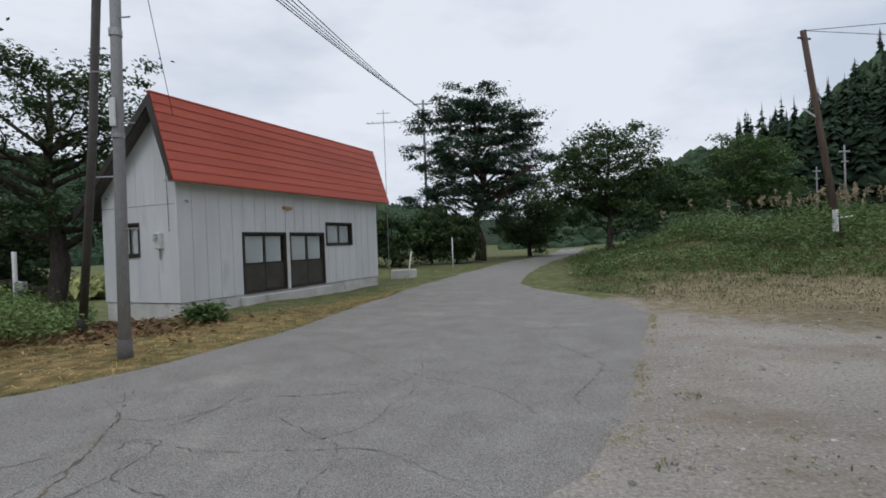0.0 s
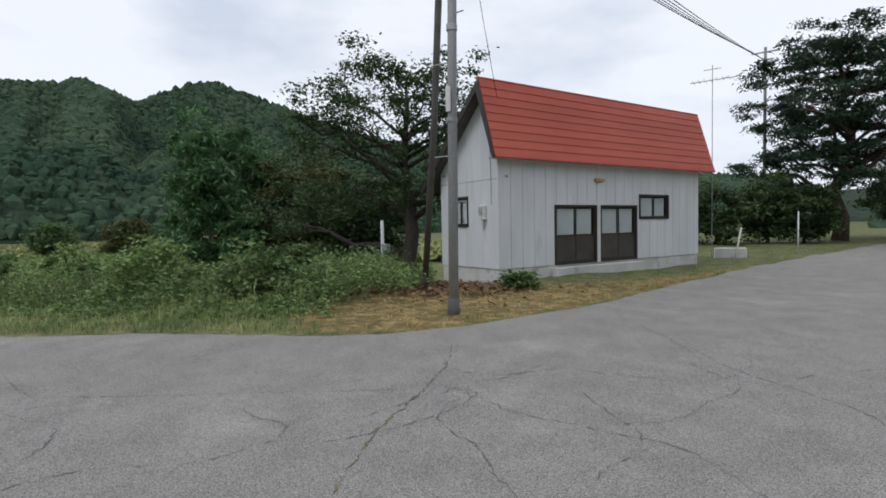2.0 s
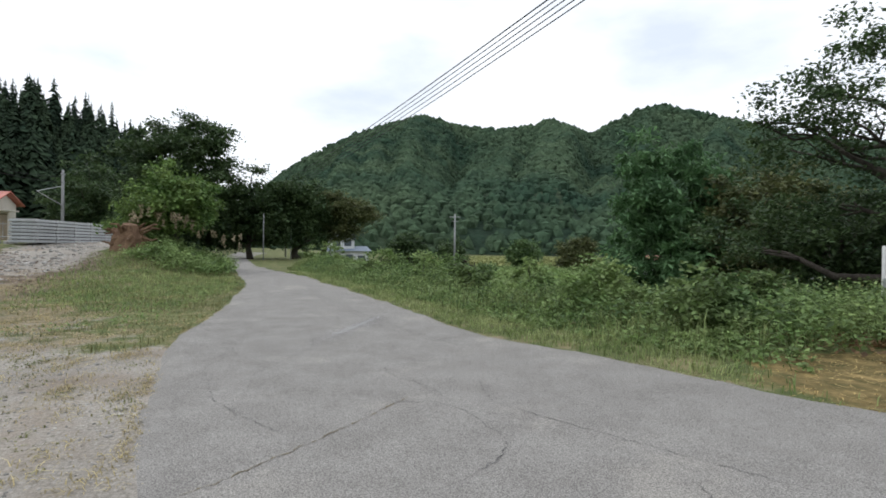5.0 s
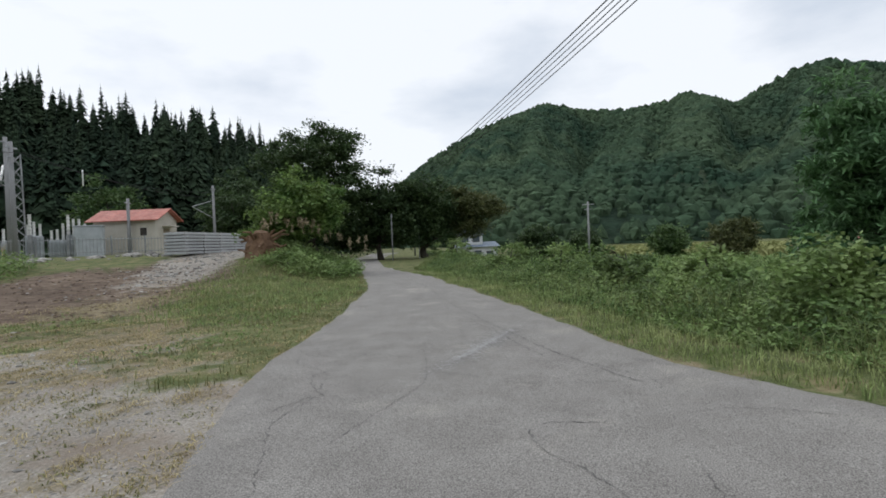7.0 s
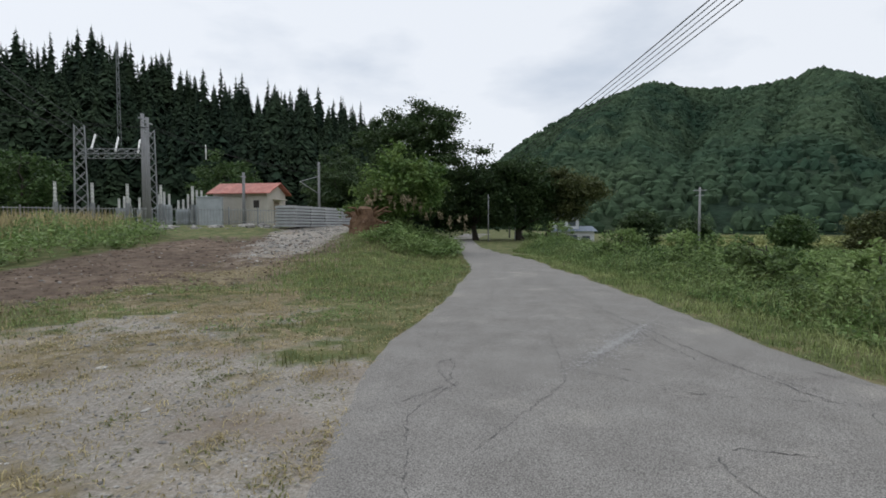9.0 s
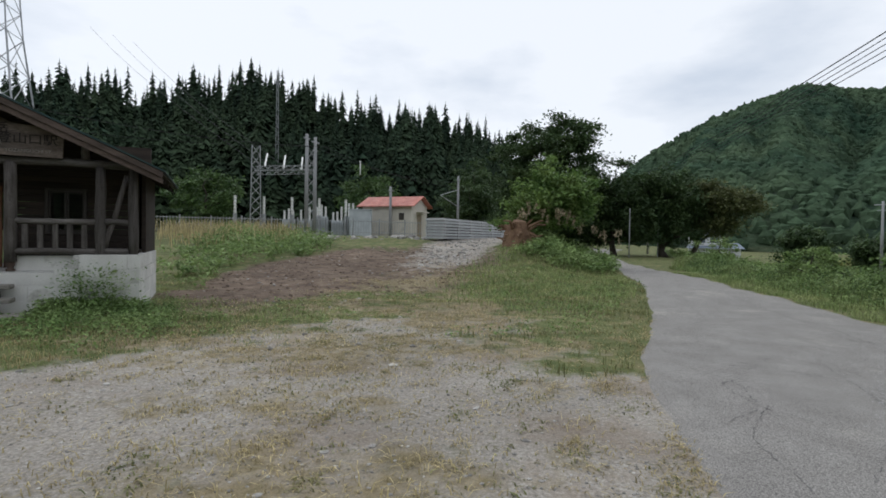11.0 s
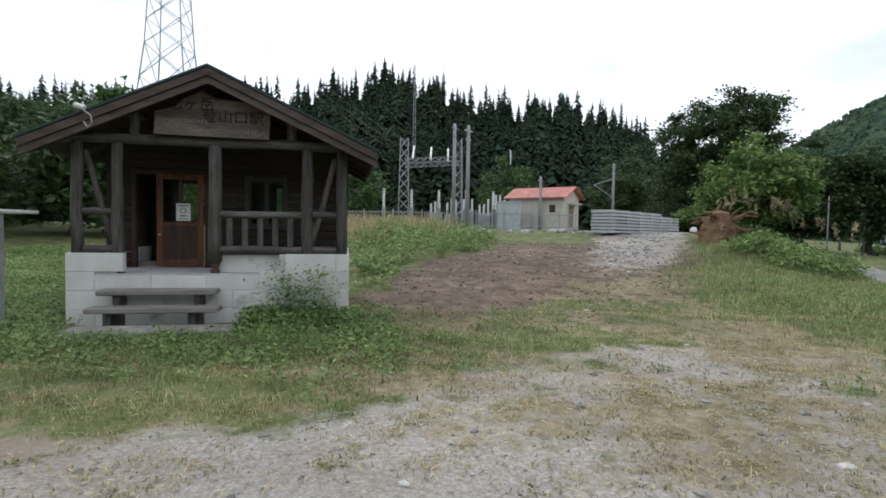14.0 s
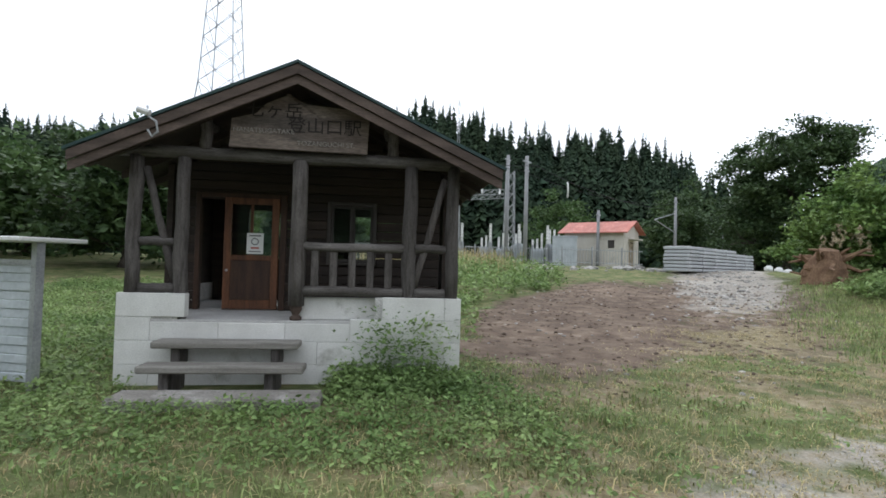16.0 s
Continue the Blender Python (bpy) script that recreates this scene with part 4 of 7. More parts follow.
    part("notice_disc", Build().tube([(a + 0.435, wy - 0.0712, 1.95), (a + 0.435, wy - 0.0725, 1.95)], 0.04, 16), M_PAPER, nt)
    part("text_bar", Build().box(a + 0.35, wy - 0.071, 2.03, a + 0.52, wy - 0.068, 2.05), M_GREYBAR, nt)
    part("text_bar", Build().box(a + 0.38, wy - 0.071, 1.84, a + 0.49, wy - 0.068, 1.865), M_REDBAR, nt)
    part("text_bar", Build().box(a + 0.35, wy - 0.071, 1.79, a + 0.52, wy - 0.068, 1.805), M_GREYBAR, nt)
    w = window_unit(h, 3.0 * k, 1.62, 3.95 * k, 2.62, Matrix.Translation((0, wy, 0)), False, 0.0, "window")
    # steps
    for y0, z0, x0s, x1s in ((-0.36, 0.58, 0.72 * k, 2.85 * k), (-0.72, 0.36, 0.72 * k, 3.0 * k)):
        part("step", Build().box(x0s, y0, z0, x1s, y0 + 0.3, z0 + 0.085, 0.015), M_STEP, h, "grey weathered plank step")
    for x in (1.05 * k, 2.5 * k):
        part("step_support", Build().box(x - 0.05, -0.62, 0.02, x + 0.05, -0.1, 0.36, 0.01).box(x - 0.05, -0.3, 0.36, x + 0.05, -0.02, 0.58, 0.01), M_LOG, h)
    sb = Build().box(0.58 * k, -1.15, -0.1, 3.3 * k, -0.75, 0.2, 0.03)
    part("step_stone", sb, mat("worn_step_stone", (0.17, 0.155, 0.135), (0.28, 0.262, 0.235), scale=2, fine=40, rough=0.95, bump=0.4, fine_amt=0.25, c3=(0.42, 0.4, 0.37), c3_scale=1.2, c3_at=0.58), h, "worn concrete bottom step")
    # roof
    ov, yf, yb = 0.42, -0.32, D + 0.5
    ze, zr = 2.88, 4.1
    xm = W / 2
    for sgn in (-1, 1):
        xe = xm + sgn * (xm + ov)
        b = Build()
        b.add([(xe, y, ze + dz) for y in (yf, yb) for dz in (0, 0.05)] + [(xm, y, zr + dz) for y in (yf, yb) for dz in (0, 0.05)], [(0, 1, 3, 2), (4, 6, 7, 5), (0, 4, 5, 1), (2, 3, 7, 6), (1, 5, 7, 3), (0, 2, 6, 4)])
        part("roof_slope", b, M_PLANK, h)
        b = Build()
        b.add([(xe + sgn * 0.04, y, ze + dz - 0.015) for y in (yf - 0.05, yb + 0.05) for dz in (0.055, 0.095)] + [(xm, y, zr + dz) for y in (yf - 0.05, yb + 0.05) for dz in (0.055, 0.095)], [(0, 1, 3, 2), (4, 6, 7, 5), (0, 4, 5, 1), (2, 3, 7, 6), (1, 5, 7, 3), (0, 2, 6, 4)])
        part("roof_sheet", b, M_GREENMETAL, h, "dark green metal roofing")
        for off, hh, y0 in ((0.045, 0.12, yf - 0.035), (-0.085, 0.11, yf + 0.0)):
            b = Build()
            b.add([(xe, y, ze + dz) for y in (y0, y0 + 0.03) for dz in (off - hh, off)] + [(xm, y, zr + dz) for y in (y0, y0 + 0.03) for dz in (off - hh, off)], [(0, 1, 3, 2), (4, 6, 7, 5), (0, 4, 5, 1), (2, 3, 7, 6), (1, 5, 7, 3), (0, 2, 6, 4)])
            part("barge_board", b, M_BARGE, h)
        for i in range(5):
            y = yf + 0.25 + i * (yb - yf - 0.5) / 4
            b = Build()
            b.add([(xe - sgn * 0.05, yy, ze - 0.1 + dz) for yy in (y, y + 0.07) for dz in (0, 0.1)] + [(xm, yy, zr - 0.1 + dz) for yy in (y, y + 0.07) for dz in (0, 0.1)], [(0, 1, 3, 2), (4, 6, 7, 5), (0, 4, 5, 1), (2, 3, 7, 6), (1, 5, 7, 3), (0, 2, 6, 4)])
            part("rafter", b, M_PLANK, h)
    # name board
    s0, s1, zb = 1.62 * k, 3.78 * k, 3.13
    prof = [(s0, zb), (s1, zb - 0.02), (s1 + 0.02, zb + 0.52), (s1 - 0.3, zb + 0.56), (s1 - 0.75, zb + 0.6), (s1 - 1.0, zb + 0.72), (s0 + 0.7, zb + 0.72), (s0 + 0.42, zb + 0.58), (s0 + 0.3, zb + 0.44), (s0 + 0.02, zb + 0.36)]
    sg = part("name_board", Build().prism(prof, -0.06, 0.0), M_SIGN, h, "carved weathered wooden name board")
    up = Matrix.Rotation(radians(90), 4, "X")
    words("七ヶ岳", 0.225, Matrix.Translation((s0 + 0.52, -0.064, zb + 0.48)) @ up, M_CARVE, sg, 0.005)
    words("登山口駅", 0.225, Matrix.Translation((s1 - 0.52, -0.064, zb + 0.3)) @ up, M_CARVE, sg, 0.005)
    words("NANATSUGATAKE", 0.085, Matrix.Translation((s0 + 0.4, -0.064, zb + 0.22)) @ up, M_CARVEP, sg, 0.005)
    words("TOZANGUCHI ST.", 0.085, Matrix.Translation((s1 - 0.5, -0.064, zb + 0.08)) @ up, M_CARVEP, sg, 0.005)
    # cable loop under the eave
    part("cable_loop", Build().tube([(0.55 * k, -0.36, 3.5), (0.6 * k, -0.42, 3.36), (0.72 * k, -0.43, 3.3), (0.74 * k, -0.42, 3.18), (0.66 * k, -0.42, 3.12), (0.6 * k, -0.42, 3.2)], 0.014, 6), M_GREYMETAL, h)
    part("insulator", Build().tube([(0.45 * k, -0.42, 3.44), (0.62 * k, -0.42, 3.4)], 0.04, 8), M_WHITE, h)
    return h


make_hut()

# ---------------------------------------------------------------- trees
M_BARK = mat("bark", (0.055, 0.045, 0.038), (0.1, 0.085, 0.07), scale=3, fine=30, rough=0.95, bump=0.6, fine_amt=0.35, stretch=(3, 3, 0.6), dist=0.03)
M_PINEBARK = mat("pine_bark", (0.07, 0.05, 0.04), (0.13, 0.09, 0.07), scale=3, fine=20, rough=0.95, bump=0.6, fine_amt=0.35, stretch=(3, 3, 0.6), dist=0.03)


def leaf_mat(name, c1, c2, trans=0.25):
    return mat(name, c1, c2, scale=0.7, fine=5, rough=0.6, bump=0, fine_amt=0.2, island=0.4, trans=trans, spec=0.3, space="World")


M_LEAF_DARK = leaf_mat("leaf_dark_green", (0.044, 0.080, 0.032), (0.090, 0.136, 0.052))
M_LEAF_MID = leaf_mat("leaf_mid_green", (0.067, 0.123, 0.042), (0.123, 0.190, 0.065))
M_LEAF_BRIGHT = leaf_mat("leaf_bright_green", (0.102, 0.187, 0.051), (0.204, 0.289, 0.085))
M_LEAF_PEACH = leaf_mat("leaf_peach_green", (0.075, 0.155, 0.066), (0.135, 0.245, 0.1))
M_LEAF_OLIVE = leaf_mat("leaf_olive", (0.081, 0.104, 0.040), (0.153, 0.162, 0.065))
M_NEEDLE = leaf_mat("pine_needles", (0.024, 0.051, 0.031), (0.048, 0.085, 0.048), 0.1)


def leaf_quads(c, size, rng, aspect=0.55, flat=0.5):
    """A diamond leaf at every centre, turned at random; flat: how much they lie level."""
    n = len(c)
    d = rng.normal(0, 1, (n, 3)); d[:, 2] *= 1 - flat; d /= np.linalg.norm(d, axis=1)[:, None] + 1e-9
    up = rng.normal(0, 1, (n, 3)) * (1 - flat) + np.array([0, 0, 1.0])
    w = np.cross(d, up); w /= np.linalg.norm(w, axis=1)[:, None] + 1e-9
    s = size * rng.uniform(0.6, 1.3, (n, 1))
    nrm = np.cross(w, d)
    v = np.stack([c - d * s * 0.5, c + w * s * aspect * 0.5 + nrm * s * 0.06, c + d * s * 0.5, c - w * s * aspect * 0.5 + nrm * s * 0.06], 1)
    f = np.arange(n * 4).reshape(n, 4)
    return v.reshape(-1, 3), f


def leaf_mesh(name, c, size, rng, material, aspect=0.55, flat=0.5):
    v, f = leaf_quads(c, size, rng, aspect, flat)
    me = bpy.data.meshes.new(name)
    me.from_pydata(v.tolist(), [], f.tolist())
    me.materials.append(material)
    return me


def limb_path(p0, p1, rng, seg=5, bend=0.12, rise=0.15):
    p0, p1 = np.array(p0, float), np.array(p1, float)
    L = np.linalg.norm(p1 - p0)
    pts = []
    for i in range(seg + 1):
        t = i / seg
        p = p0 * (1 - t) + p1 * t
        p = p + rng.normal(0, bend * L / seg, 3) * (0 < i < seg)
        p[2] += rise * L * math.sin(math.pi * t) * 0.5
        pts.append(p)
    return pts


def tree(name, label, x, y, H, crown, trunk_r, seed, leaf_m, bark=None, leaf=0.2, n_leaf=9000, clumps=90, clump_r=0.8, flat=0.45, limbs=10, fork=0.25, lean=(0, 0), sink=0.2, clump_flat=0.55, category="tree", aspect=0.55):
    """Tapered trunk, forking limbs, and a crown of leaf clumps. crown: list of (dx, dy, cz, rx, ry, rz) lobes in metres from the foot."""
    rng = np.random.default_rng(seed)
    n_leaf, leaf, clumps = int(n_leaf * 1.75), leaf * 1.15, int(clumps * 1.25)
    z0 = float(gz(x, y)) - sink
    t = thing(name, label, category, pose(x, y, z0))
    top = np.array([lean[0], lean[1], H * 0.86])
    path = limb_path((0, 0, 0), top, rng, 8, 0.16, 0.0)
    b = Build(); b.tube(path, [trunk_r * (1.35 if i == 0 else 1) * (1 - 0.88 * i / 8) + 0.012 for i in range(9)], 9, True, 0.06)
    part("trunk", b, bark or M_BARK, t, "", True)
    vol = np.array([l[3] * l[4] * l[5] for l in crown]); which = rng.choice(len(crown), clumps, p=vol / vol.sum())
    cs = []
    for k in which:
        dx, dy, cz, rx, ry, rz = crown[k]
        d = rng.normal(0, 1, 3); d /= np.linalg.norm(d)
        r = rng.uniform(0.25, 1.0) ** 0.45 * (1 + 0.16 * rng.normal())
        cs.append((dx + d[0] * rx * r, dy + d[1] * ry * r, cz + d[2] * rz * r))
    cs = np.array(cs)
    order = rng.permutation(clumps)[:limbs]
    for k in order:
        c = cs[k]
        zt = np.clip(c[2] - rng.uniform(0.25, 0.6) * (np.hypot(c[0], c[1]) + 0.4), H * fork * 0.6, H * 0.8)
        f = zt / (H * 0.86)
        i = min(int(f * 8), 7); u = f * 8 - i
        st = np.array(path[i]) * (1 - u) + np.array(path[i + 1]) * u
        r0 = max(trunk_r * (1 - 0.85 * f) * 0.55, 0.02)
        lp = limb_path(st, c, rng, 5, 0.2, 0.12)
        lb = Build(); lb.tube(lp, [r0 * (1 - 0.8 * q / 5) + 0.006 for q in range(6)], 6)
        for q in range(3):  # twigs
            c2 = cs[np.argsort(np.linalg.norm(cs - c, axis=1))[1 + q]]
            lb.tube(limb_path(lp[3], c2, rng, 3, 0.2, 0.1), [r0 * 0.38 + 0.004, r0 * 0.25 + 0.004, r0 * 0.15 + 0.003, 0.004], 5)
        part("limb", lb, bark or M_BARK, t, "", True)
    per = n_leaf // clumps
    rr = clump_r * rng.uniform(0.6, 1.35, (clumps, 1, 1))
    q = cs[:, None] + rng.normal(0, 0.48, (clumps, per, 3)) * np.array([1, 1, clump_flat]) * rr
    part("crown", leaf_mesh("crown", q.reshape(-1, 3), leaf, rng, leaf_m, aspect, flat), None, t)
    return t


# behind the poles: an old wide dark cherry
tree("cherry_tree", "old spreading cherry tree with dark sparse leaves", -11.9, 15.3, 8.3, [(-0.6, -0.6, 6.5, 2.9, 2.9, 1.8), (-2.0, -1.8, 5.2, 1.7, 1.7, 1.1), (0.5, 0.6, 4.1, 2.6, 2.6, 1.6), (1.0, 0.8, 6.6, 2.0, 2.0, 1.4), (-2.6, -2.4, 2.9, 2.2, 2.0, 0.9)], 0.3, 31, M_LEAF_DARK, leaf=0.125, n_leaf=13000, clumps=190, clump_r=0.5, limbs=26, fork=0.2, flat=0.5)
tree("peach_tree", "bushy peach tree with long drooping leaves", -22.8, 15.0, 8.3, [(0, 0, 5.5, 2.2, 2.2, 2.3), (0.3, -0.3, 2.9, 2.5, 2.5, 1.7)], 0.13, 32, M_LEAF_PEACH, leaf=0.34, n_leaf=13000, clumps=140, clump_r=0.6, limbs=14, aspect=0.28, flat=0.2)
tree("orchard_tree", "low round fruit tree, olive green", -20.5, 18.2, 7.2, [(0, 0, 4.8, 2.5, 2.5, 1.7), (-0.9, -0.4, 2.8, 2.6, 2.2, 1.4)], 0.15, 33, M_LEAF_OLIVE, leaf=0.2, n_leaf=9000, clumps=110, clump_r=0.65, limbs=14)
tree("orchard_tree", "low dark fruit tree beside the field", -16.5, 17.6, 5.2, [(0, 0, 3.2, 2.3, 2.3, 1.5), (0.4, 0, 1.8, 2.2, 2.2, 1.0)], 0.14, 34, M_LEAF_DARK, leaf=0.18, n_leaf=8000, clumps=100, clump_r=0.65, limbs=12)
# along the lane ahead
tree("pine_tree", "tall dark red pine with dense layered boughs", 1.3, 45.0, 16.2, [(0, 0, 12.9, 3.6, 3.6, 2.1), (-1.8, 0, 12.0, 3.4, 3.4, 1.8), (2.1, 0, 11.6, 3.6, 3.4, 1.8), (0, 0, 9.4, 6.0, 5.2, 2.0), (1.2, 0, 7.2, 6.2, 5.4, 1.7), (-1.6, 0, 5.0, 4.6, 4.6, 1.8)], 0.42, 35, M_NEEDLE, bark=M_PINEBARK, leaf=0.3, n_leaf=26000, clumps=240, clump_r=0.9, limbs=44, fork=0.12, clump_flat=0.32, aspect=0.3, flat=0.35)
tree("young_tree", "loose-crowned zelkova tree with arching branches", 9.8, 36.2, 9.6, [(0, 0, 6.6, 3.6, 3.6, 2.2), (-1.5, 0, 4.6, 3.6, 3.2, 1.6), (2.4, 0.5, 4.0, 3.2, 3.0, 1.8), (-3.2, 0, 4.6, 1.6, 1.6, 1.3), (0, 0, 2.6, 4.0, 3.6, 1.4)], 0.22, 36, M_LEAF_DARK, leaf=0.2, n_leaf=15000, clumps=170, clump_r=0.75, limbs=22)
tree("young_tree", "round green tree behind the grassy bank", 22.8, 44.0, 8.8, [(0, 0, 5.6, 3.2, 3.2, 2.4), (-2.4, 0, 3.4, 2.6, 2.6, 1.6), (2.4, 0, 3.2, 2.4, 2.4, 1.5)], 0.2, 37, M_LEAF_MID, leaf=0.22, n_leaf=11000, clumps=130, clump_r=0.8, limbs=16)
tree("shade_tree", "dark leafy tree beyond the young zelkova", 17.0, 47.0, 7.5, [(0, 0, 4.4, 3.6, 3.6, 2.4)], 0.2, 38, M_LEAF_DARK, leaf=0.24, n_leaf=8000, clumps=100, clump_r=0.85, limbs=10)
tree("shade_tree", "dark broadleaf tree at the lane side", 6.4, 52.0, 8.0, [(0, 0, 4.0, 3.8, 3.8, 2.8)], 0.2, 39, M_LEAF_DARK, leaf=0.26, n_leaf=8000, clumps=100, clump_r=0.9, limbs=10)
for i, (x, y, s) in enumerate(((-5.2, 38.5, 1.0), (-2.6, 40.5, 1.1), (-0.6, 41.5, 0.95), (-8.0, 37.0, 1.15))):
    tree("hedge_bush", "dark evergreen bush beyond the house", x, y, 4.0 * s, [(0, 0, 2.2 * s, 1.9 * s, 1.9 * s, 1.9 * s)], 0.1, 50 + i, M_LEAF_DARK, leaf=0.22, n_leaf=4500, clumps=60, clump_r=0.65, limbs=6, category="bush")
# grove at the bend and behind the mound
tree("tall_tree", "tall dense dark broadleaf tree with ragged top", -56.0, -15.6, 14.2, [(0, 0, 7.6, 4.6, 5.4, 4.0), (0, 2.0, 11.0, 2.6, 2.6, 2.0), (0, -3.0, 9.6, 2.4, 2.2, 1.8), (0, -0.5, 3.8, 4.2, 5.0, 2.6)], 0.35, 40, M_LEAF_DARK, leaf=0.3, n_leaf=26000, clumps=240, clump_r=1.05, limbs=18)
tree("tall_tree", "dark broadleaf tree shading the lane", -60.0, -9.6, 10.6, [(0, 0, 6.0, 3.6, 3.8, 3.2), (0, -2.6, 3.6, 3.0, 3.0, 2.8), (0, 1.0, 3.2, 2.8, 2.8, 2.2), (0, 3.2, 4.2, 2.4, 2.4, 2.4)], 0.28, 41, M_LEAF_DARK, leaf=0.3, n_leaf=18000, clumps=190, clump_r=1.0, limbs=14)
tree("tall_tree", "dark cherry tree shading the bend of the lane", -61.5, -4.9, 10.0, [(0, 0, 6.4, 3.2, 3.2, 2.6), (0, 1.8, 4.6, 2.4, 2.4, 2.2), (0, -1.4, 4.0, 2.4, 2.2, 2.0), (0, 0.6, 2.6, 2.4, 2.4, 1.4)], 0.4, 42, M_LEAF_DARK, leaf=0.28, n_leaf=16000, clumps=170, clump_r=0.95, limbs=16)
tree("tall_tree", "broad olive-green tree at the bend of the lane", -63.0, -2.0, 8.6, [(0, 0.6, 6.6, 3.0, 3.2, 1.5), (0, 3.6, 5.8, 2.2, 2.4, 1.0), (0, 1.2, 4.2, 2.4, 2.6, 1.6)], 0.3, 43, M_LEAF_OLIVE, leaf=0.28, n_leaf=13000, clumps=150, clump_r=0.95, limbs=14)
tree("mound_bush", "bright green vine-covered shrub on the earth mound", -32.6, -9.3, 4.9, [(0, 0.4, 2.7, 2.0, 2.2, 1.8), (0, -1.0, 1.8, 1.6, 1.6, 1.1)], 0.12, 44, M_LEAF_BRIGHT, leaf=0.2, n_leaf=12000, clumps=130, clump_r=0.6, limbs=10, category="bush")
for i, (x, y, h, m) in enumerate(((-77, 9, 5.6, M_LEAF_DARK), (-74, 15, 4.6, M_LEAF_DARK), (-70, 24, 4.6, M_LEAF_MID), (-66, 30, 5.0, M_LEAF_OLIVE), (-85, 30, 4.5, M_LEAF_MID), (-60, 40, 5.5, M_LEAF_DARK), (-48, 46, 6.0, M_LEAF_DARK), (-72, -22, 9.5, M_LEAF_DARK), (-66, -28, 10.0, M_LEAF_DARK), (-40, -46, 7.5, M_LEAF_MID), (-33, -50, 6.5, M_LEAF_MID), (-54, -36, 8.0, M_LEAF_MID), (-60, -26, 7.0, M_LEAF_DARK), (-20, -42, 7.0, M_LEAF_DARK), (-12, -40, 7.5, M_LEAF_DARK), (-5, -34, 7.0, M_LEAF_MID), (-9.5, -38, 6.0, M_LEAF_MID), (-11.5, -31, 6.0, M_LEAF_DARK), (-3.5, -42, 6.0, M_LEAF_MID), (-14.5, -32, 7.0, M_LEAF_MID))):
    tree("field_tree", "rounded leafy tree at the foot of the hill" if y < 0 else "low leafy tree among the fields", x, y, h, [(0, 0, h * 0.5, h * 0.42, h * 0.42, h * 0.42)], 0.15, 60 + i, m, leaf=0.32, n_leaf=4200, clumps=60, clump_r=0.95, limbs=5)


# ---------------------------------------------------------------- poles and wires
M_POLE = mat("concrete_pole", (0.25, 0.25, 0.255), (0.34, 0.34, 0.345), scale=1.5, fine=40, rough=0.85, bump=0.15, fine_amt=0.12, stretch=(1, 1, 0.3), c3=(0.2, 0.2, 0.19), c3_scale=1.0)
M_DARKPOLE = mat("dark_steel_pole", (0.085, 0.08, 0.078), (0.13, 0.122, 0.118), scale=2, fine=40, rough=0.7, bump=0.1, fine_amt=0.15)
M_WOODPOLE = mat("brown_wood_pole", (0.075, 0.05, 0.04), (0.12, 0.085, 0.068), scale=3, fine=35, rough=0.9, bump=0.4, fine_amt=0.3, stretch=(4, 4, 0.5))
M_CABLE = mat("black_cable", (0.02, 0.02, 0.022), rough=0.6, bump=0)
M_CERAMIC = mat("white_ceramic", (0.62, 0.62, 0.6), rough=0.3, bump=0, fine_amt=0.05)


def gnd(x, y):
    return float(gz(x, y))


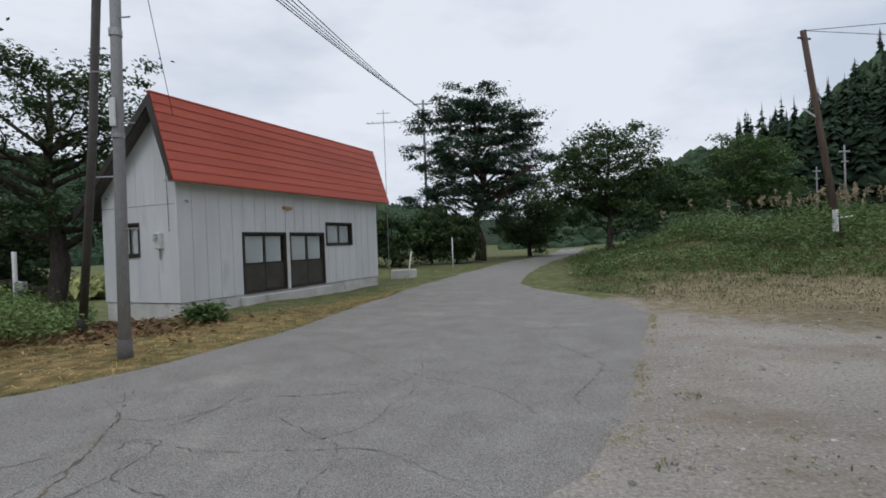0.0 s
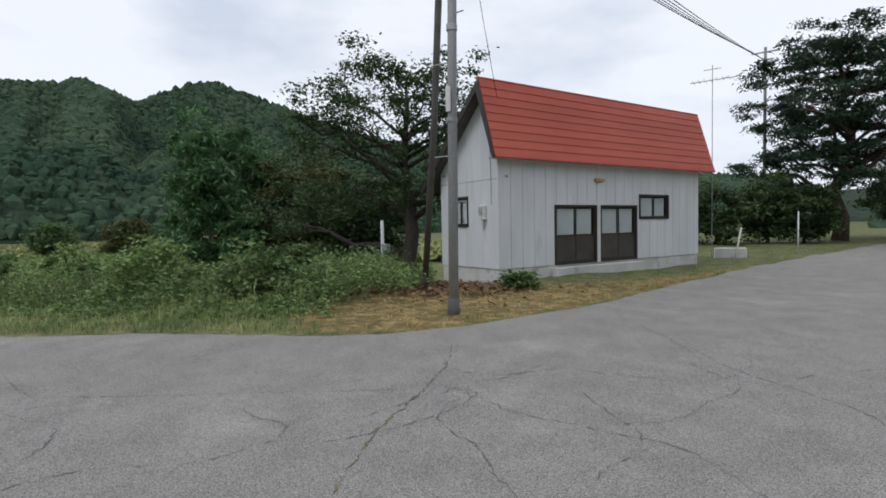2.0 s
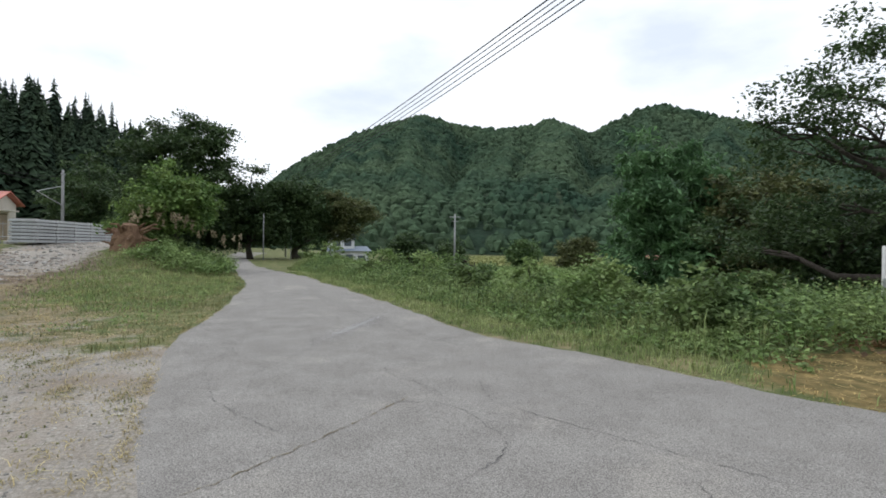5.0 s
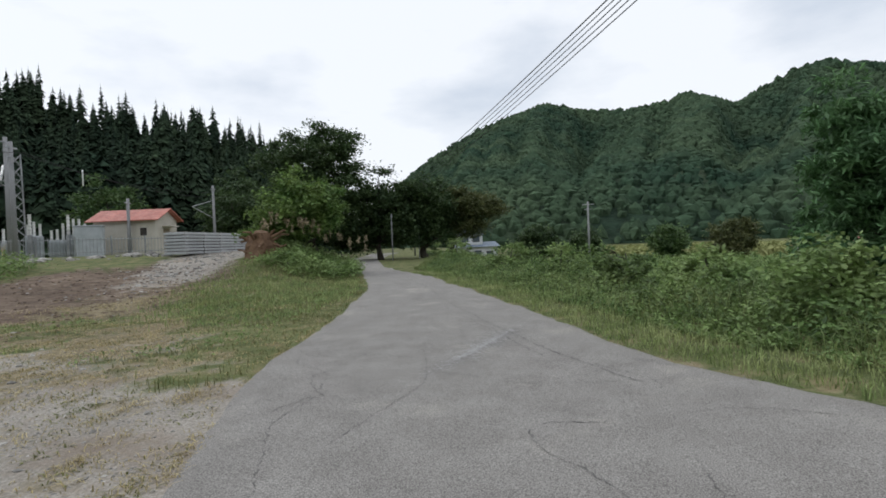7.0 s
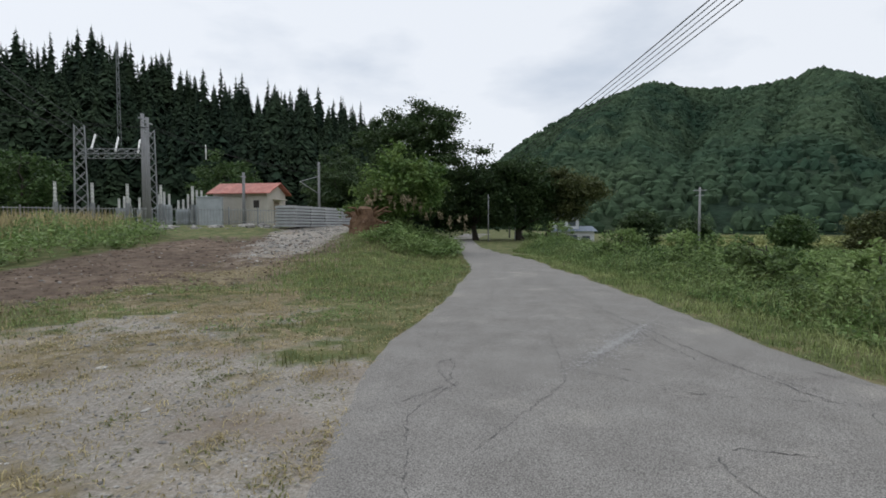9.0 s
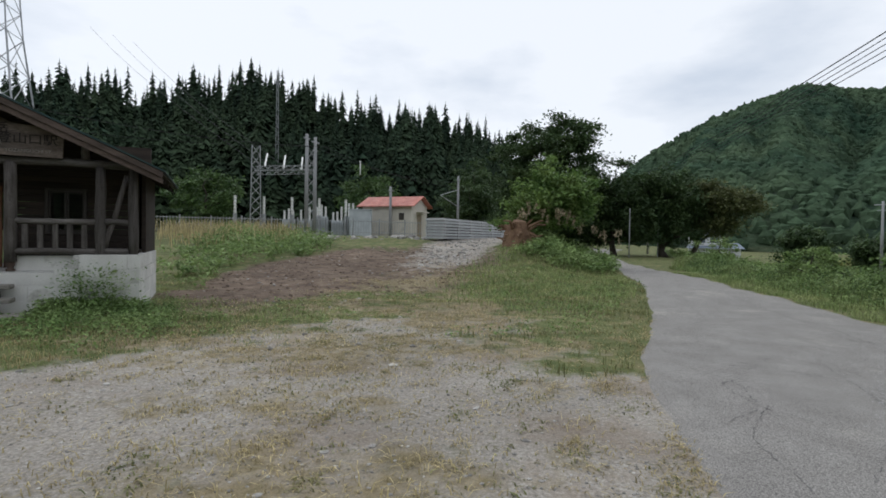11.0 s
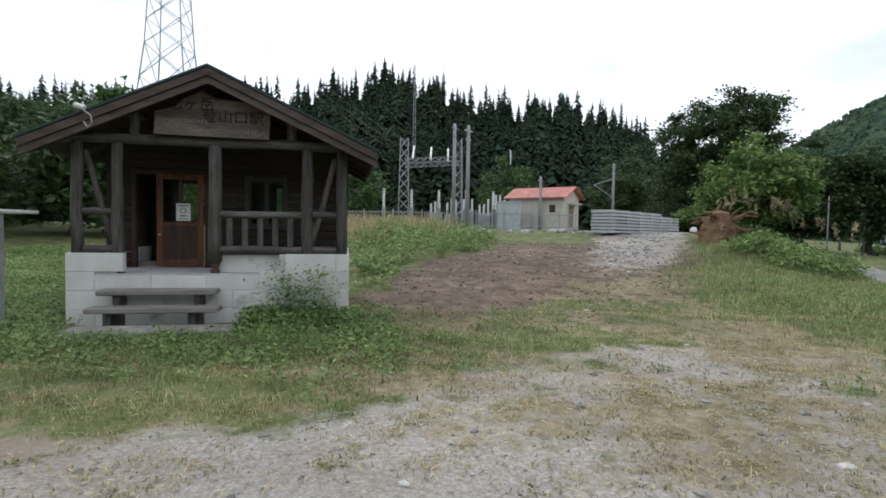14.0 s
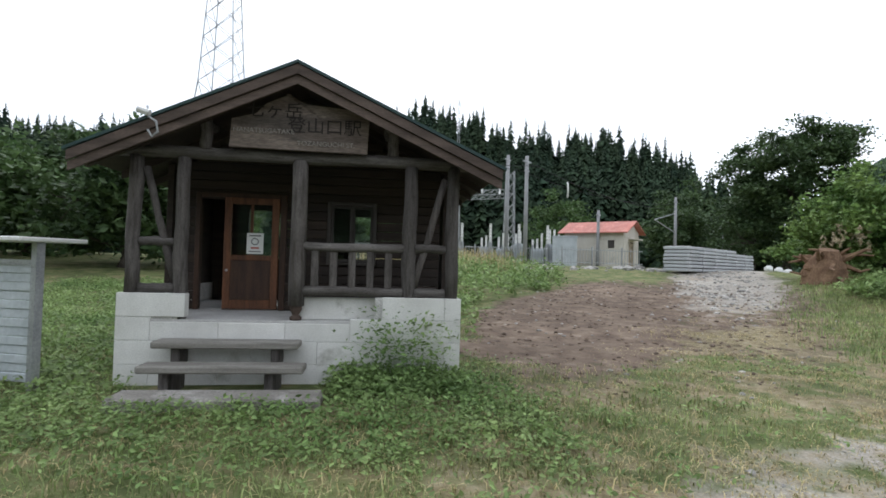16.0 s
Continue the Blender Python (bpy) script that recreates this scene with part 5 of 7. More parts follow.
def make_poles():
    x, y = -5.0, 7.8
    z = gnd(x, y)
    p = thing("utility_pole", "grey concrete utility pole standing in the mown straw", "utility pole", pose(x, y, z - 0.15))
    part("shaft", Build().tube([(0, 0, 0), (0.04, 0.02, 4), (0.12, 0.04, 8.5)], [0.085, 0.076, 0.068], 14), M_POLE, p, "", True)
    part("base_sleeve", Build().tube([(0, 0, 0), (0, 0, 0.42)], [0.105, 0.1], 14), M_DARKPOLE, p, "dark ground sleeve", True)
    part("number_plate", Build().box(-0.02, -0.1, 3.45, 0.07, -0.075, 3.85, 0.008), M_WHITE, p, "small pale plate")
    for k in range(6):
        part("step_bolt", Build().tube([(0.05, 0, 2.0 + k * 0.75), (0.3 * (-1) ** k, -0.02, 2.0 + k * 0.75)], 0.011, 6), M_GREYMETAL, p)
    part("band", Build().tube([(0.03, 0.01, 3.3), (0.03, 0.01, 3.36)], 0.092, 14), M_GREYMETAL, p)
    part("band", Build().tube([(0.05, 0.02, 4.75), (0.05, 0.02, 4.85)], 0.09, 14), M_GREYMETAL, p)
    part("cross_arm", Build().box(-0.75, -0.05, 7.9, 0.95, 0.05, 7.98, 0.01), M_GREYMETAL, p)
    for k in range(4):
        part("insulator", Build().tube([(-0.65 + k * 0.5, 0, 7.98), (-0.65 + k * 0.5, 0, 8.04), (-0.65 + k * 0.5, 0, 8.12)], [0.05, 0.06, 0.04], 8), M_CERAMIC, p)
    q = thing("prop_pole", "dark leaning prop pole braced against the utility pole", "utility pole", pose(-7.5, 10.3, gnd(-7.5, 10.3) - 0.15))
    part("shaft", Build().tube([(0, 0, 0), (1.25, -1.2, 3.7), (2.4, -2.38, 7.9)], [0.075, 0.068, 0.06], 12), M_DARKPOLE, q, "", True)
    part("sleeve", Build().tube([(0, 0, 0), (0.16, -0.16, 0.5)], [0.09, 0.088], 12), M_BROWN, q, "", True)
    # wires: to the pole behind the pine, and down the lane
    a = Vector((-4.95, 7.5, 7.75))
    e = new_pole("utility_pole", "far utility pole beside the pine", -3.2, 47.5, 14.4, 0.13)
    f = new_pole("utility_pole", "far utility pole at the bend of the lane", -73.5, -7.6, 10.0, 0.13)
    rng = np.random.default_rng(5)
    for k in range(5):
        off = Vector((-1.2 + 0.6 * k, 0, 0.02 * k))
        for end, sag, lab in ((Vector((-3.2 - 0.8 + 0.4 * k, 47.5, 14.2 - 0.35 * k)), 0.25, "black overhead cable running to the pole by the pine"), (Vector((-73.5, -8.2 + 0.3 * k, 9.9 - 0.15 * k)), 0.5, "black overhead cable running down the lane")):
            pts = []
            s = a + off * 0.6 + Vector((0, 0, -0.2 * k))
            for i in range(25):
                t = i / 24
                w = s.lerp(end, t); w.z -= sag * 4 * t * (1 - t)
                pts.append(w)
            single("overhead_cable", Build().tube(pts, 0.015 if k else 0.02, 5), M_CABLE, lab, "cable", group="overhead cables")
    pts = [Vector((-4.9, 7.8, 8.0)).lerp(Vector((-6.95, 12.9, 4.9)), t / 8) - Vector((0, 0, 0.1 * math.sin(math.pi * t / 8))) for t in range(9)]
    single("service_cable", Build().tube(pts, 0.007, 5), M_CABLE, "thin service cable from the pole to the house", "cable")
    # old wooden pole on the bank
    b = Vector((13.62, 20.12, gnd(13.62, 20.12) - 0.3)); t = Vector((12.81, 20.66, 9.0))
    w = thing("wooden_pole", "leaning brown wooden pole with fittings on the bank", "utility pole", pose(*b))
    d = t - b
    part("shaft", Build().tube([(0, 0, 0), d * 0.5, d], [0.14, 0.12, 0.1], 12), M_WOODPOLE, w, "", True)
    part("cross_arm", Build().tube([d * 0.965 - Vector((0.28, 0.1, 0)), d * 0.965 + Vector((0.28, 0.1, 0))], 0.04, 8), M_WOODPOLE, w)
    part("bracket", Build().tube([d * 0.6, d * 0.6 + Vector((-0.55, 0, 0.42))], 0.035, 8), M_CERAMIC, w, "pale angled bracket")
    part("bracket", Build().tube([d * 0.16, d * 0.16 + Vector((0.6, 0, 0.05))], 0.025, 8), M_CERAMIC, w)
    part("meter_case", Build().box(d.x * 0.13 - 0.22, -0.2, d.z * 0.1, d.x * 0.13 - 0.1, 0.0, d.z * 0.1 + 0.8, 0.02), M_WHITE, w, "pale metal case")
    for k in range(8):
        q0 = d * (0.22 + 0.085 * k)
        part("clamp", Build().tube([q0, q0 + Vector((0.2 * (-1) ** k, 0.0, 0.03))], 0.016, 6), M_GREYMETAL, w)
    for k, (ex, ey, ez) in enumerate(((60, 22, 15), (70, 30, 11))):
        pts = [t.lerp(Vector((ex, ey, ez)), i / 12) - Vector((0, 0, 1.2 * math.sin(math.pi * i / 12))) for i in range(13)]
        single("overhead_cable", Build().tube(pts, 0.012, 5), M_CABLE, "thin black cable from the wooden pole", "cable", group="overhead cables")
    for x, y, hh in ((21.5, 31.0, 4.6), (26.5, 41.0, 4.6)):
        new_pole("railway_mast", "distant grey railway mast beyond the bank", x, y, gnd(x, y) + hh, 0.06, 0.3)


def new_pole(name, label, x, y, top, r, arm=0.9):
    z = gnd(x, y) - 0.3
    p = thing(name, label, "utility pole", pose(x, y, z), group="far poles")
    part("shaft", Build().tube([(0, 0, 0), (0, 0, top - z)], [r, r * 0.75], 10), M_POLE, p, "", True)
    part("cross_arm", Build().box(-arm, -0.05, top - z - 0.4, arm, 0.05, top - z - 0.3, 0.01), M_GREYMETAL, p)
    part("cross_arm", Build().box(-arm * 0.6, -0.05, top - z - 0.95, arm * 0.6, 0.05, top - z - 0.87, 0.01), M_GREYMETAL, p)
    return p


make_poles()
new_pole("field_pole", "pale grey pole alone in the fields", -68.3, 14.2, 5.8, 0.14, 0.7).rotation_euler = (0, 0, radians(70))
new_pole("lane_pole", "slim grey pole under the trees by the lane", -55.5, -7.6, 4.6, 0.06, 0.2)
new_pole("lane_pole", "slim grey pole under the trees by the lane", -59.5, -5.4, 4.4, 0.06, 0.2)


def small_posts():
    p = thing("meter_post", "white post with a small meter in the straw", "post", pose(-11.4, 13.3, gnd(-11.4, 13.3) - 0.1))
    part("shaft", Build().tube([(0, 0, 0), (0, 0, 2.1)], 0.055, 10), M_WHITE, p, "", True)
    part("meter", Build().box(0.05, -0.12, 1.1, 0.28, 0.06, 1.34, 0.02), M_GREYMETAL, p)
    part("arm", Build().tube([(0, 0, 1.35), (0.3, 0, 1.3)], 0.02, 6), M_WHITE, p)
    p = thing("marker_stake", "leaning white stake at the lane side", "stake", pose(-2.5, 22.6, gnd(-2.5, 22.6) - 0.08, 0, 9, 0))
    part("shaft", Build().tube([(0, 0, 0), (0, 0, 1.35)], [0.035, 0.03], 8), M_WHITE, p, "", True)
    p = thing("marker_stake", "thin white stake standing in the mown verge", "stake", pose(-0.7, 29.9, gnd(-0.7, 29.9) - 0.08))
    part("shaft", Build().tube([(0, 0, 0), (0, 0, 2.0)], [0.035, 0.03], 8), M_WHITE, p, "", True)
    single("concrete_block", Build().box(-0.6, -0.25, 0, 0.6, 0.25, 0.45, 0.03), M_FOUND, "low pale concrete block behind the house", "block", pose(-3.0, 25.8, gnd(-3.0, 25.8) - 0.03, 0, 0, 10))
    a = thing("antenna", "thin television antenna on a mast at the house roof", "antenna", pose(-3.25, 22.6, 3.2))
    part("mast", Build().tube([(0, 0, 0), (0, 0, 4.1)], 0.014, 6), M_GREYMETAL, a)
    part("boom", Build().tube([(-0.75, 0, 3.55), (0.75, 0, 3.55)], 0.014, 6), M_GREYMETAL, a)
    for k in range(7):
        part("element", Build().tube([(-0.65 + 0.2 * k, -0.3, 3.56), (-0.65 + 0.2 * k, 0.3, 3.56)], 0.009, 5), M_GREYMETAL, a)
    part("boom", Build().tube([(-0.3, 0, 3.95), (0.3, 0, 3.95)], 0.012, 6), M_GREYMETAL, a)
    part("foot_pole", Build().tube([(0, 0, 0), (0, 0, -3.6)], 0.016, 6), M_GREYMETAL, a)


small_posts()


# ---------------------------------------------------------------- far house
def far_house():
    h = thing("farmhouse", "distant white two-storey farmhouse with blue-grey roofs", "house", pose(-112, 0.2, -2.6, 0, 0, 96))
    wh, rf = M_SIDING, mat("blue_roof", (0.13, 0.17, 0.22), (0.18, 0.22, 0.28), rough=0.5, bump=0.1)
    part("wall", Build().box(-4, -3, 0, 4, 3, 3.2).box(-4, -2, 3.2, 1.2, 2.4, 5.6), wh, h)
    for x0, x1, y0, y1, z, r in ((-4.4, 4.6, -3.6, 3.4, 3.0, 1.0), (-4.4, 1.6, -2.5, 2.8, 5.5, 1.1)):
        b = Build(); ym = (y0 + y1) / 2
        b.add([(x0, y0, z), (x1, y0, z), (x1, y1, z), (x0, y1, z), (x0 + 0.6, ym, z + r), (x1 - 0.6, ym, z + r)], [(0, 1, 5, 4), (2, 3, 4, 5), (1, 2, 5), (3, 0, 4), (3, 2, 1, 0)])
        part("roof", b, rf, h)
    for x, z in ((-3, 1.1), (-0.6, 1.1), (1.8, 0.9), (-3, 4.0), (-0.8, 4.0)):
        yy = -3.02 if z < 3 else -2.02
        w = part("window", Build().box(x, yy - 0.03, z, x + 1.4, yy + 0.05, z + 1.2, 0.02), M_BROWN, h)
        part("pane", Build().box(x + 0.08, yy - 0.045, z + 0.08, x + 1.32, yy - 0.032, z + 1.12), mat("far_pane", (0.1, 0.12, 0.14), rough=0.15, bump=0), w)
    r = thing("farm_shed", "low shed with a faded red roof among the weeds", "shed", pose(-53.5, 33, gnd(-53.5, 33), 0, 0, 30))
    part("wall", Build().box(-2.5, -1.5, 0, 2.5, 1.5, 1.6), M_SIDING, r)
    part("roof", Build().prism([(-2.9, 1.5), (2.9, 1.5), (0, 2.5)], -1.9, 1.9), mat("faded_red_roof", (0.36, 0.14, 0.1), rough=0.7, bump=0.1), r)
    g = thing("greenhouse", "low grey plastic greenhouse in the fields", "greenhouse", pose(-40, 44, gnd(-40, 44), 0, 0, 40))
    part("cover", Build().prism([(3 * math.cos(t * math.pi / 8), 2.0 * math.sin(t * math.pi / 8)) for t in range(9)], -6, 6), mat("grey_film", (0.3, 0.32, 0.34), rough=0.4, bump=0.1), g)


far_house()


# ---------------------------------------------------------------- substation and railway side
M_PLASTER = mat("cream_wall", (0.55, 0.51, 0.44), (0.63, 0.59, 0.52), scale=1.2, fine=30, rough=0.85, bump=0.15, fine_amt=0.08, c3=(0.42, 0.39, 0.34), c3_scale=0.8, c3_at=0.6)
M_PINKROOF = mat("red_tile_roof", (0.4, 0.12, 0.085), (0.5, 0.2, 0.16), scale=2, fine=20, rough=0.6, bump=0.2, vary=0.12)
M_EQUIP = mat("grey_equipment_paint", (0.4, 0.43, 0.45), (0.5, 0.53, 0.55), scale=2, fine=20, rough=0.5, bump=0.05, fine_amt=0.08)
M_SLAB = mat("grey_concrete_slab", (0.4, 0.41, 0.42), (0.52, 0.53, 0.54), scale=1, fine=20, rough=0.85, bump=0.15, fine_amt=0.1, vary=0.1)


def lattice(b, p0, p1, w0, w1, n, r=0.035):
    """Four-legged braced mast from p0 to p1."""
    p0, p1 = Vector(p0), Vector(p1)
    d = (p1 - p0).normalized(); a = d.orthogonal().normalized(); c = d.cross(a)
    corner = lambda t, k: p0.lerp(p1, t) + (a * (1 if k in (0, 1) else -1) + c * (1 if k in (0, 3) else -1)) * (w0 + (w1 - w0) * t) / 2
    for k in range(4):
        b.tube([corner(0, k), corner(1, k)], r, 4)
        for i in range(n):
            q = (k + 1) % 4
            t0, t1 = i / n, (i + 1) / n
            b.tube([corner(t0, k), corner(t1, q)], r * 0.6, 3, False); b.tube([corner(t0, q), corner(t1, k)], r * 0.6, 3, False)
    return b


def substation():
    # small building
    g = gnd(-45, -26.5)
    h = thing("relay_building", "small cream building with a red roof in the substation", "building", pose(-42.3, -28.6, g, 0, 0, 94))
    L, D, H = 4.8, 3.2, 2.75
    holes = [(3.6, 1.5, 4.1, 2.1)]
    part("wall", Build().box(0, 0, -0.2, L, 0.15, H).box(0, D - 0.15, -0.2, L, D, H).box(0, 0.15, -0.2, 0.15, D - 0.15, H).box(L - 0.15, 0.15, -0.2, L, D - 0.15, H), M_PLASTER, h)
    part("gable", Build().add([(xx, q, z) for xx in (L - 0.15, L) for q, z in ((0, H), (D, H), (D / 2, H + 0.75))], [(0, 1, 2), (5, 4, 3), (0, 3, 4, 1), (1, 4, 5, 2), (2, 5, 3, 0)]), M_PLASTER, h)
    for i in range(12):
        x = -0.4 + i * 0.47
        for s in (0, 1):
            b = Build()
            y0, y1 = (-0.4, D / 2) if s == 0 else (D + 0.4, D / 2)
            z0, z1 = H - 0.12, H + 0.82
            b.add([(xx, y, z + dz) for xx in (x, x + 0.455) for y, z in ((y0, z0), (y1, z1)) for dz in (0, 0.07)], [(0, 1, 3, 2), (4, 6, 7, 5), (0, 4, 5, 1), (2, 3, 7, 6), (1, 5, 7, 3), (0, 2, 6, 4)])
            part("roof_pan", b, M_PINKROOF, h)
    part("door", Build().box(L - 0.01, 1.1, 0, L + 0.04, 2.0, 2.0, 0.02), mat("tan_door", (0.25, 0.2, 0.14), rough=0.6, bump=0.05), h)
    part("canopy", Build().box(L, 0.9, 2.15, L + 0.7, 2.2, 2.25, 0.02), M_PLASTER, h)
    part("vent_window", Build().box(3.6, -0.04, 1.5, 4.1, 0.02, 2.1, 0.02), M_BROWN, h)
    single("equipment_cabinet", Build().box(-0.9, -0.6, 0, 0.9, 0.6, 2.2, 0.04).box(-0.95, -0.65, 2.2, 0.95, 0.65, 2.28, 0.02), M_EQUIP, "pale grey equipment cabinet beside the building", "cabinet", pose(-40.3, -27.4, gnd(-40.3, -27.4) - 0.05, 0, 0, 120))
    # transformers and bushings
    rng = random.Random(4)
    for i in range(5):
        x, y = -37.3 - i * 0.95, -32.6 + i * 0.95
        e = thing("transformer", "grey transformer tank with white ribbed bushings", "transformer", pose(x, y, gnd(x, y) - 0.05, 0, 0, 125), group="substation transformers")
        hh = rng.uniform(1.2, 1.8)
        part("tank", Build().box(-0.5, -0.4, 0, 0.5, 0.4, hh, 0.04), M_EQUIP, e)
        for k in range(6):
            part("fin", Build().box(-0.45 + k * 0.17, -0.55, 0.2, -0.4 + k * 0.17, -0.4, hh - 0.1), M_EQUIP, e)
        for k in range(3):
            xx = -0.35 + k * 0.35
            zt = hh + rng.uniform(0.7, 1.3)
            n = 9
            part("bushing", Build().tube([(xx, 0, hh + (zt - hh) * q / n) for q in range(n + 1)], [0.1 if q % 2 else 0.07 for q in range(n + 1)], 8), M_CERAMIC, e)
    for i in range(5):
        x, y = -33.8 - i * 1.5, -35.0 + i * 1.6
        e = thing("insulator_stand", "tall white ribbed insulator on a steel stand", "insulator", pose(x, y, gnd(x, y) - 0.05), group="substation insulators")
        part("stand", Build().box(-0.12, -0.12, 0, 0.12, 0.12, 1.7, 0.02), M_GREYMETAL, e)
        part("insulator", Build().tube([(0, 0, 1.7 + 0.13 * q) for q in range(12)], [0.12 if q % 2 else 0.08 for q in range(12)], 8), M_CERAMIC, e)
    # gantry
    e = thing("gantry", "grey lattice steel gantry with strain insulators", "gantry", pose(0, 0, 0))
    A, B = Vector((-34.6, -33.6, gnd(-34.6, -33.6) - 0.1)), Vector((-38.9, -31.6, gnd(-38.9, -31.6) - 0.1))
    part("mast", lattice(Build(), A, A + Vector((0, 0, 7.2)), 0.85, 0.6, 9), M_GREYMETAL, e)
    part("mast", lattice(Build(), B, B + Vector((0, 0, 7.5)), 0.85, 0.6, 9), M_GREYMETAL, e)
    part("beam", lattice(Build(), A + Vector((0, 0, 5.2)), B + Vector((0, 0, 5.7)), 0.5, 0.5, 7, 0.03), M_GREYMETAL, e)
    for k in range(3):
        q = A.lerp(B, 0.15 + 0.33 * k) + Vector((0, 0, 5.6))
        part("strain_insulator", Build().tube([q + Vector((-0.25 * s, -0.2 * s, 0.22 * s)) for s in range(7)], [0.09 if s % 2 else 0.06 for s in range(7)], 7), M_CERAMIC, e)
    # fence
    f = thing("substation_fence", "grey steel picket fence round the substation", "fence", pose(0, 0, 0))
    line = [(-26.5, -35.2), (-33.0, -27.8), (-39.8, -21.2)]
    for (x0, y0), (x1, y1) in zip(line, line[1:]):
        n = int(math.hypot(x1 - x0, y1 - y0) / 0.2)
        for i in range(n):
            t = i / n
            x, y = x0 + (x1 - x0) * t, y0 + (y1 - y0) * t
            z = gnd(x, y)
            if i % 10 == 0:
                part("post", Build().box(x - 0.04, y - 0.04, z - 0.1, x + 0.04, y + 0.04, z + 1.3), M_GREYMETAL, f)
            else:
                part("picket", Build().box(x - 0.012, y - 0.012, z + 0.1, x + 0.012, y + 0.012, z + 1.2), M_GREYMETAL, f)
        for dz in (0.25, 1.1):
            part("rail", Build().tube([(x0, y0, gnd(x0, y0) + dz), ((x0 + x1) / 2, (y0 + y1) / 2, gnd((x0 + x1) / 2, (y0 + y1) / 2) + dz), (x1, y1, gnd(x1, y1) + dz)], 0.025, 5), M_GREYMETAL, f)
    # poles and railway masts
    new_pole("concrete_pole", "tall grey concrete pole by the substation fence", -36.8, -30.3, 9.8, 0.17, 0.35)
    new_pole("concrete_pole", "grey concrete pole with pale paint band by the fence", -31.4, -24.9, 8.2, 0.14, 0.4)
    new_pole("concrete_pole", "short grey pole before the relay building", -42.1, -25.6, 5.9, 0.14, 0.3)
    m = new_pole("railway_mast", "railway mast with a cantilever bracket", -48.6, -22.2, 7.4, 0.13, 0.3)
    zb = 7.4 - gnd(-48.6, -22.2)
    part("cantilever", Build().tube([(0, 0, zb - 2.6), (1.7, -1.0, zb - 1.6)], 0.04, 6).tube([(0, 0, zb - 1.0), (1.7, -1.0, zb - 1.6)], 0.03, 6), M_GREYMETAL, m)
    new_pole("railway_mast", "thin distant railway mast against the woods", -68, -24, 5.5, 0.08, 0.3)
    for p0, p1, sag in (((-20, -45, 9.0), (-37.1, -29.8, 8.8), 0.5), ((-37.1, -29.8, 8.8), (-48.6, -22.2, 6.8), 0.7), ((-31.7, -24.4, 7.6), (-48.6, -22.2, 6.4), 0.6), ((-14, -32, 8.0), (-31.7, -24.4, 7.6), 0.6), ((-36, -33, 6.4), (-60, -100, 38), 1.0), ((-37, -32.5, 6.4), (-64, -100, 38), 1.0), ((-38, -32, 6.5), (-68, -100, 38), 1.0)):
        pts = [Vector(p0).lerp(Vector(p1), i / 14) - Vector((0, 0, sag * 4 * (i / 14) * (1 - i / 14))) for i in range(15)]
        single("catenary_cable", Build().tube(pts, 0.018, 4), M_CABLE, "thin overhead electric cable at the substation", "cable", group="overhead cables")
    single("hook_fitting", Build().tube([(0, 0, 0), (0.1, 0.08, 0.5), (0, 0, 1.0), (-0.25, -0.2, 1.1)], 0.05, 6), M_CERAMIC, "pale curved wire fitting on the cable", "fitting", pose(-38.0, -25.9, 6.45))
    # stacked concrete slabs
    s = thing("slab_stack", "long stack of grey concrete slabs on the gravel track", "slab stack", pose(-33.1, -17.3, gnd(-36, -17) - 0.02, 0, 0, 0))
    u = Vector((-12.0, 0.2, 0)).normalized(); w = Vector((-0.59, 1.2, 0)).normalized()
    w = (w - u * w.dot(u)).normalized()
    mtx = Matrix(((u.x, w.x, 0, 0), (u.y, w.y, 0, 0), (0, 0, 1, 0), (0, 0, 0, 1)))
    me = Build().box(0.02, 0, 0, 1.94, 1.35, 0.15, 0.02).mesh("slab", M_SLAB)
    sp = Build().box(0.2, 0.05, 0.15, 0.32, 1.3, 0.19).mesh("spacer", M_STEP)
    for c in range(7):
        for r in range(6):
            if c == 6 and r > 3:
                continue
            o = part("slab", me, None, s); o.matrix_basis = mtx @ pose(r * 1.97 + random.uniform(-0.03, 0.03), random.uniform(-0.03, 0.03), c * 0.19)
            o = part("spacer", sp, None, s); o.matrix_basis = mtx @ pose(r * 1.97, 0, c * 0.19)
    # pylon on the hill
    p = thing("pylon", "tall grey lattice steel pylon on the wooded hill", "pylon", pose(-51, -113, 0))
    b = Build(); lattice(b, (0, 0, 10), (0, 0, 36), 12, 6.8, 4, 0.16); lattice(b, (0, 0, 36), (0, 0, 86), 6.8, 1.6, 11, 0.13)
    part("tower", b, M_GREYMETAL, p)
    for z, q in ((70, 8), (77, 7), (83, 6)):
        part("cross_arm", lattice(Build(), (-q, 0, z), (q, 0, z), 0.9, 0.9, 8, 0.08), M_GREYMETAL, p)
    m = thing("radio_mast", "thin lattice mast among the cedars", "mast", pose(-65.3, -60.9, 6))
    part("mast", lattice(Build(), (0, 0, 0), (0, 0, 21), 0.5, 0.25, 16, 0.028), M_GREYMETAL, m)
    # white sacks on the track
    for x, y in ((-47.5, -15.4), (-48.6, -15.0), (-49.4, -14.6)):
        single("sack", Build().tube([(-0.5, 0, 0.12), (-0.25, 0, 0.2), (0.25, 0, 0.22), (0.5, 0, 0.12)], [0.1, 0.26, 0.26, 0.1], 10), M_WHITE, "white filled sack lying on the gravel track", "sack", pose(x, y, gnd(x, y) - 0.03, 0, 0, 20), "sacks", smooth=True)


substation()


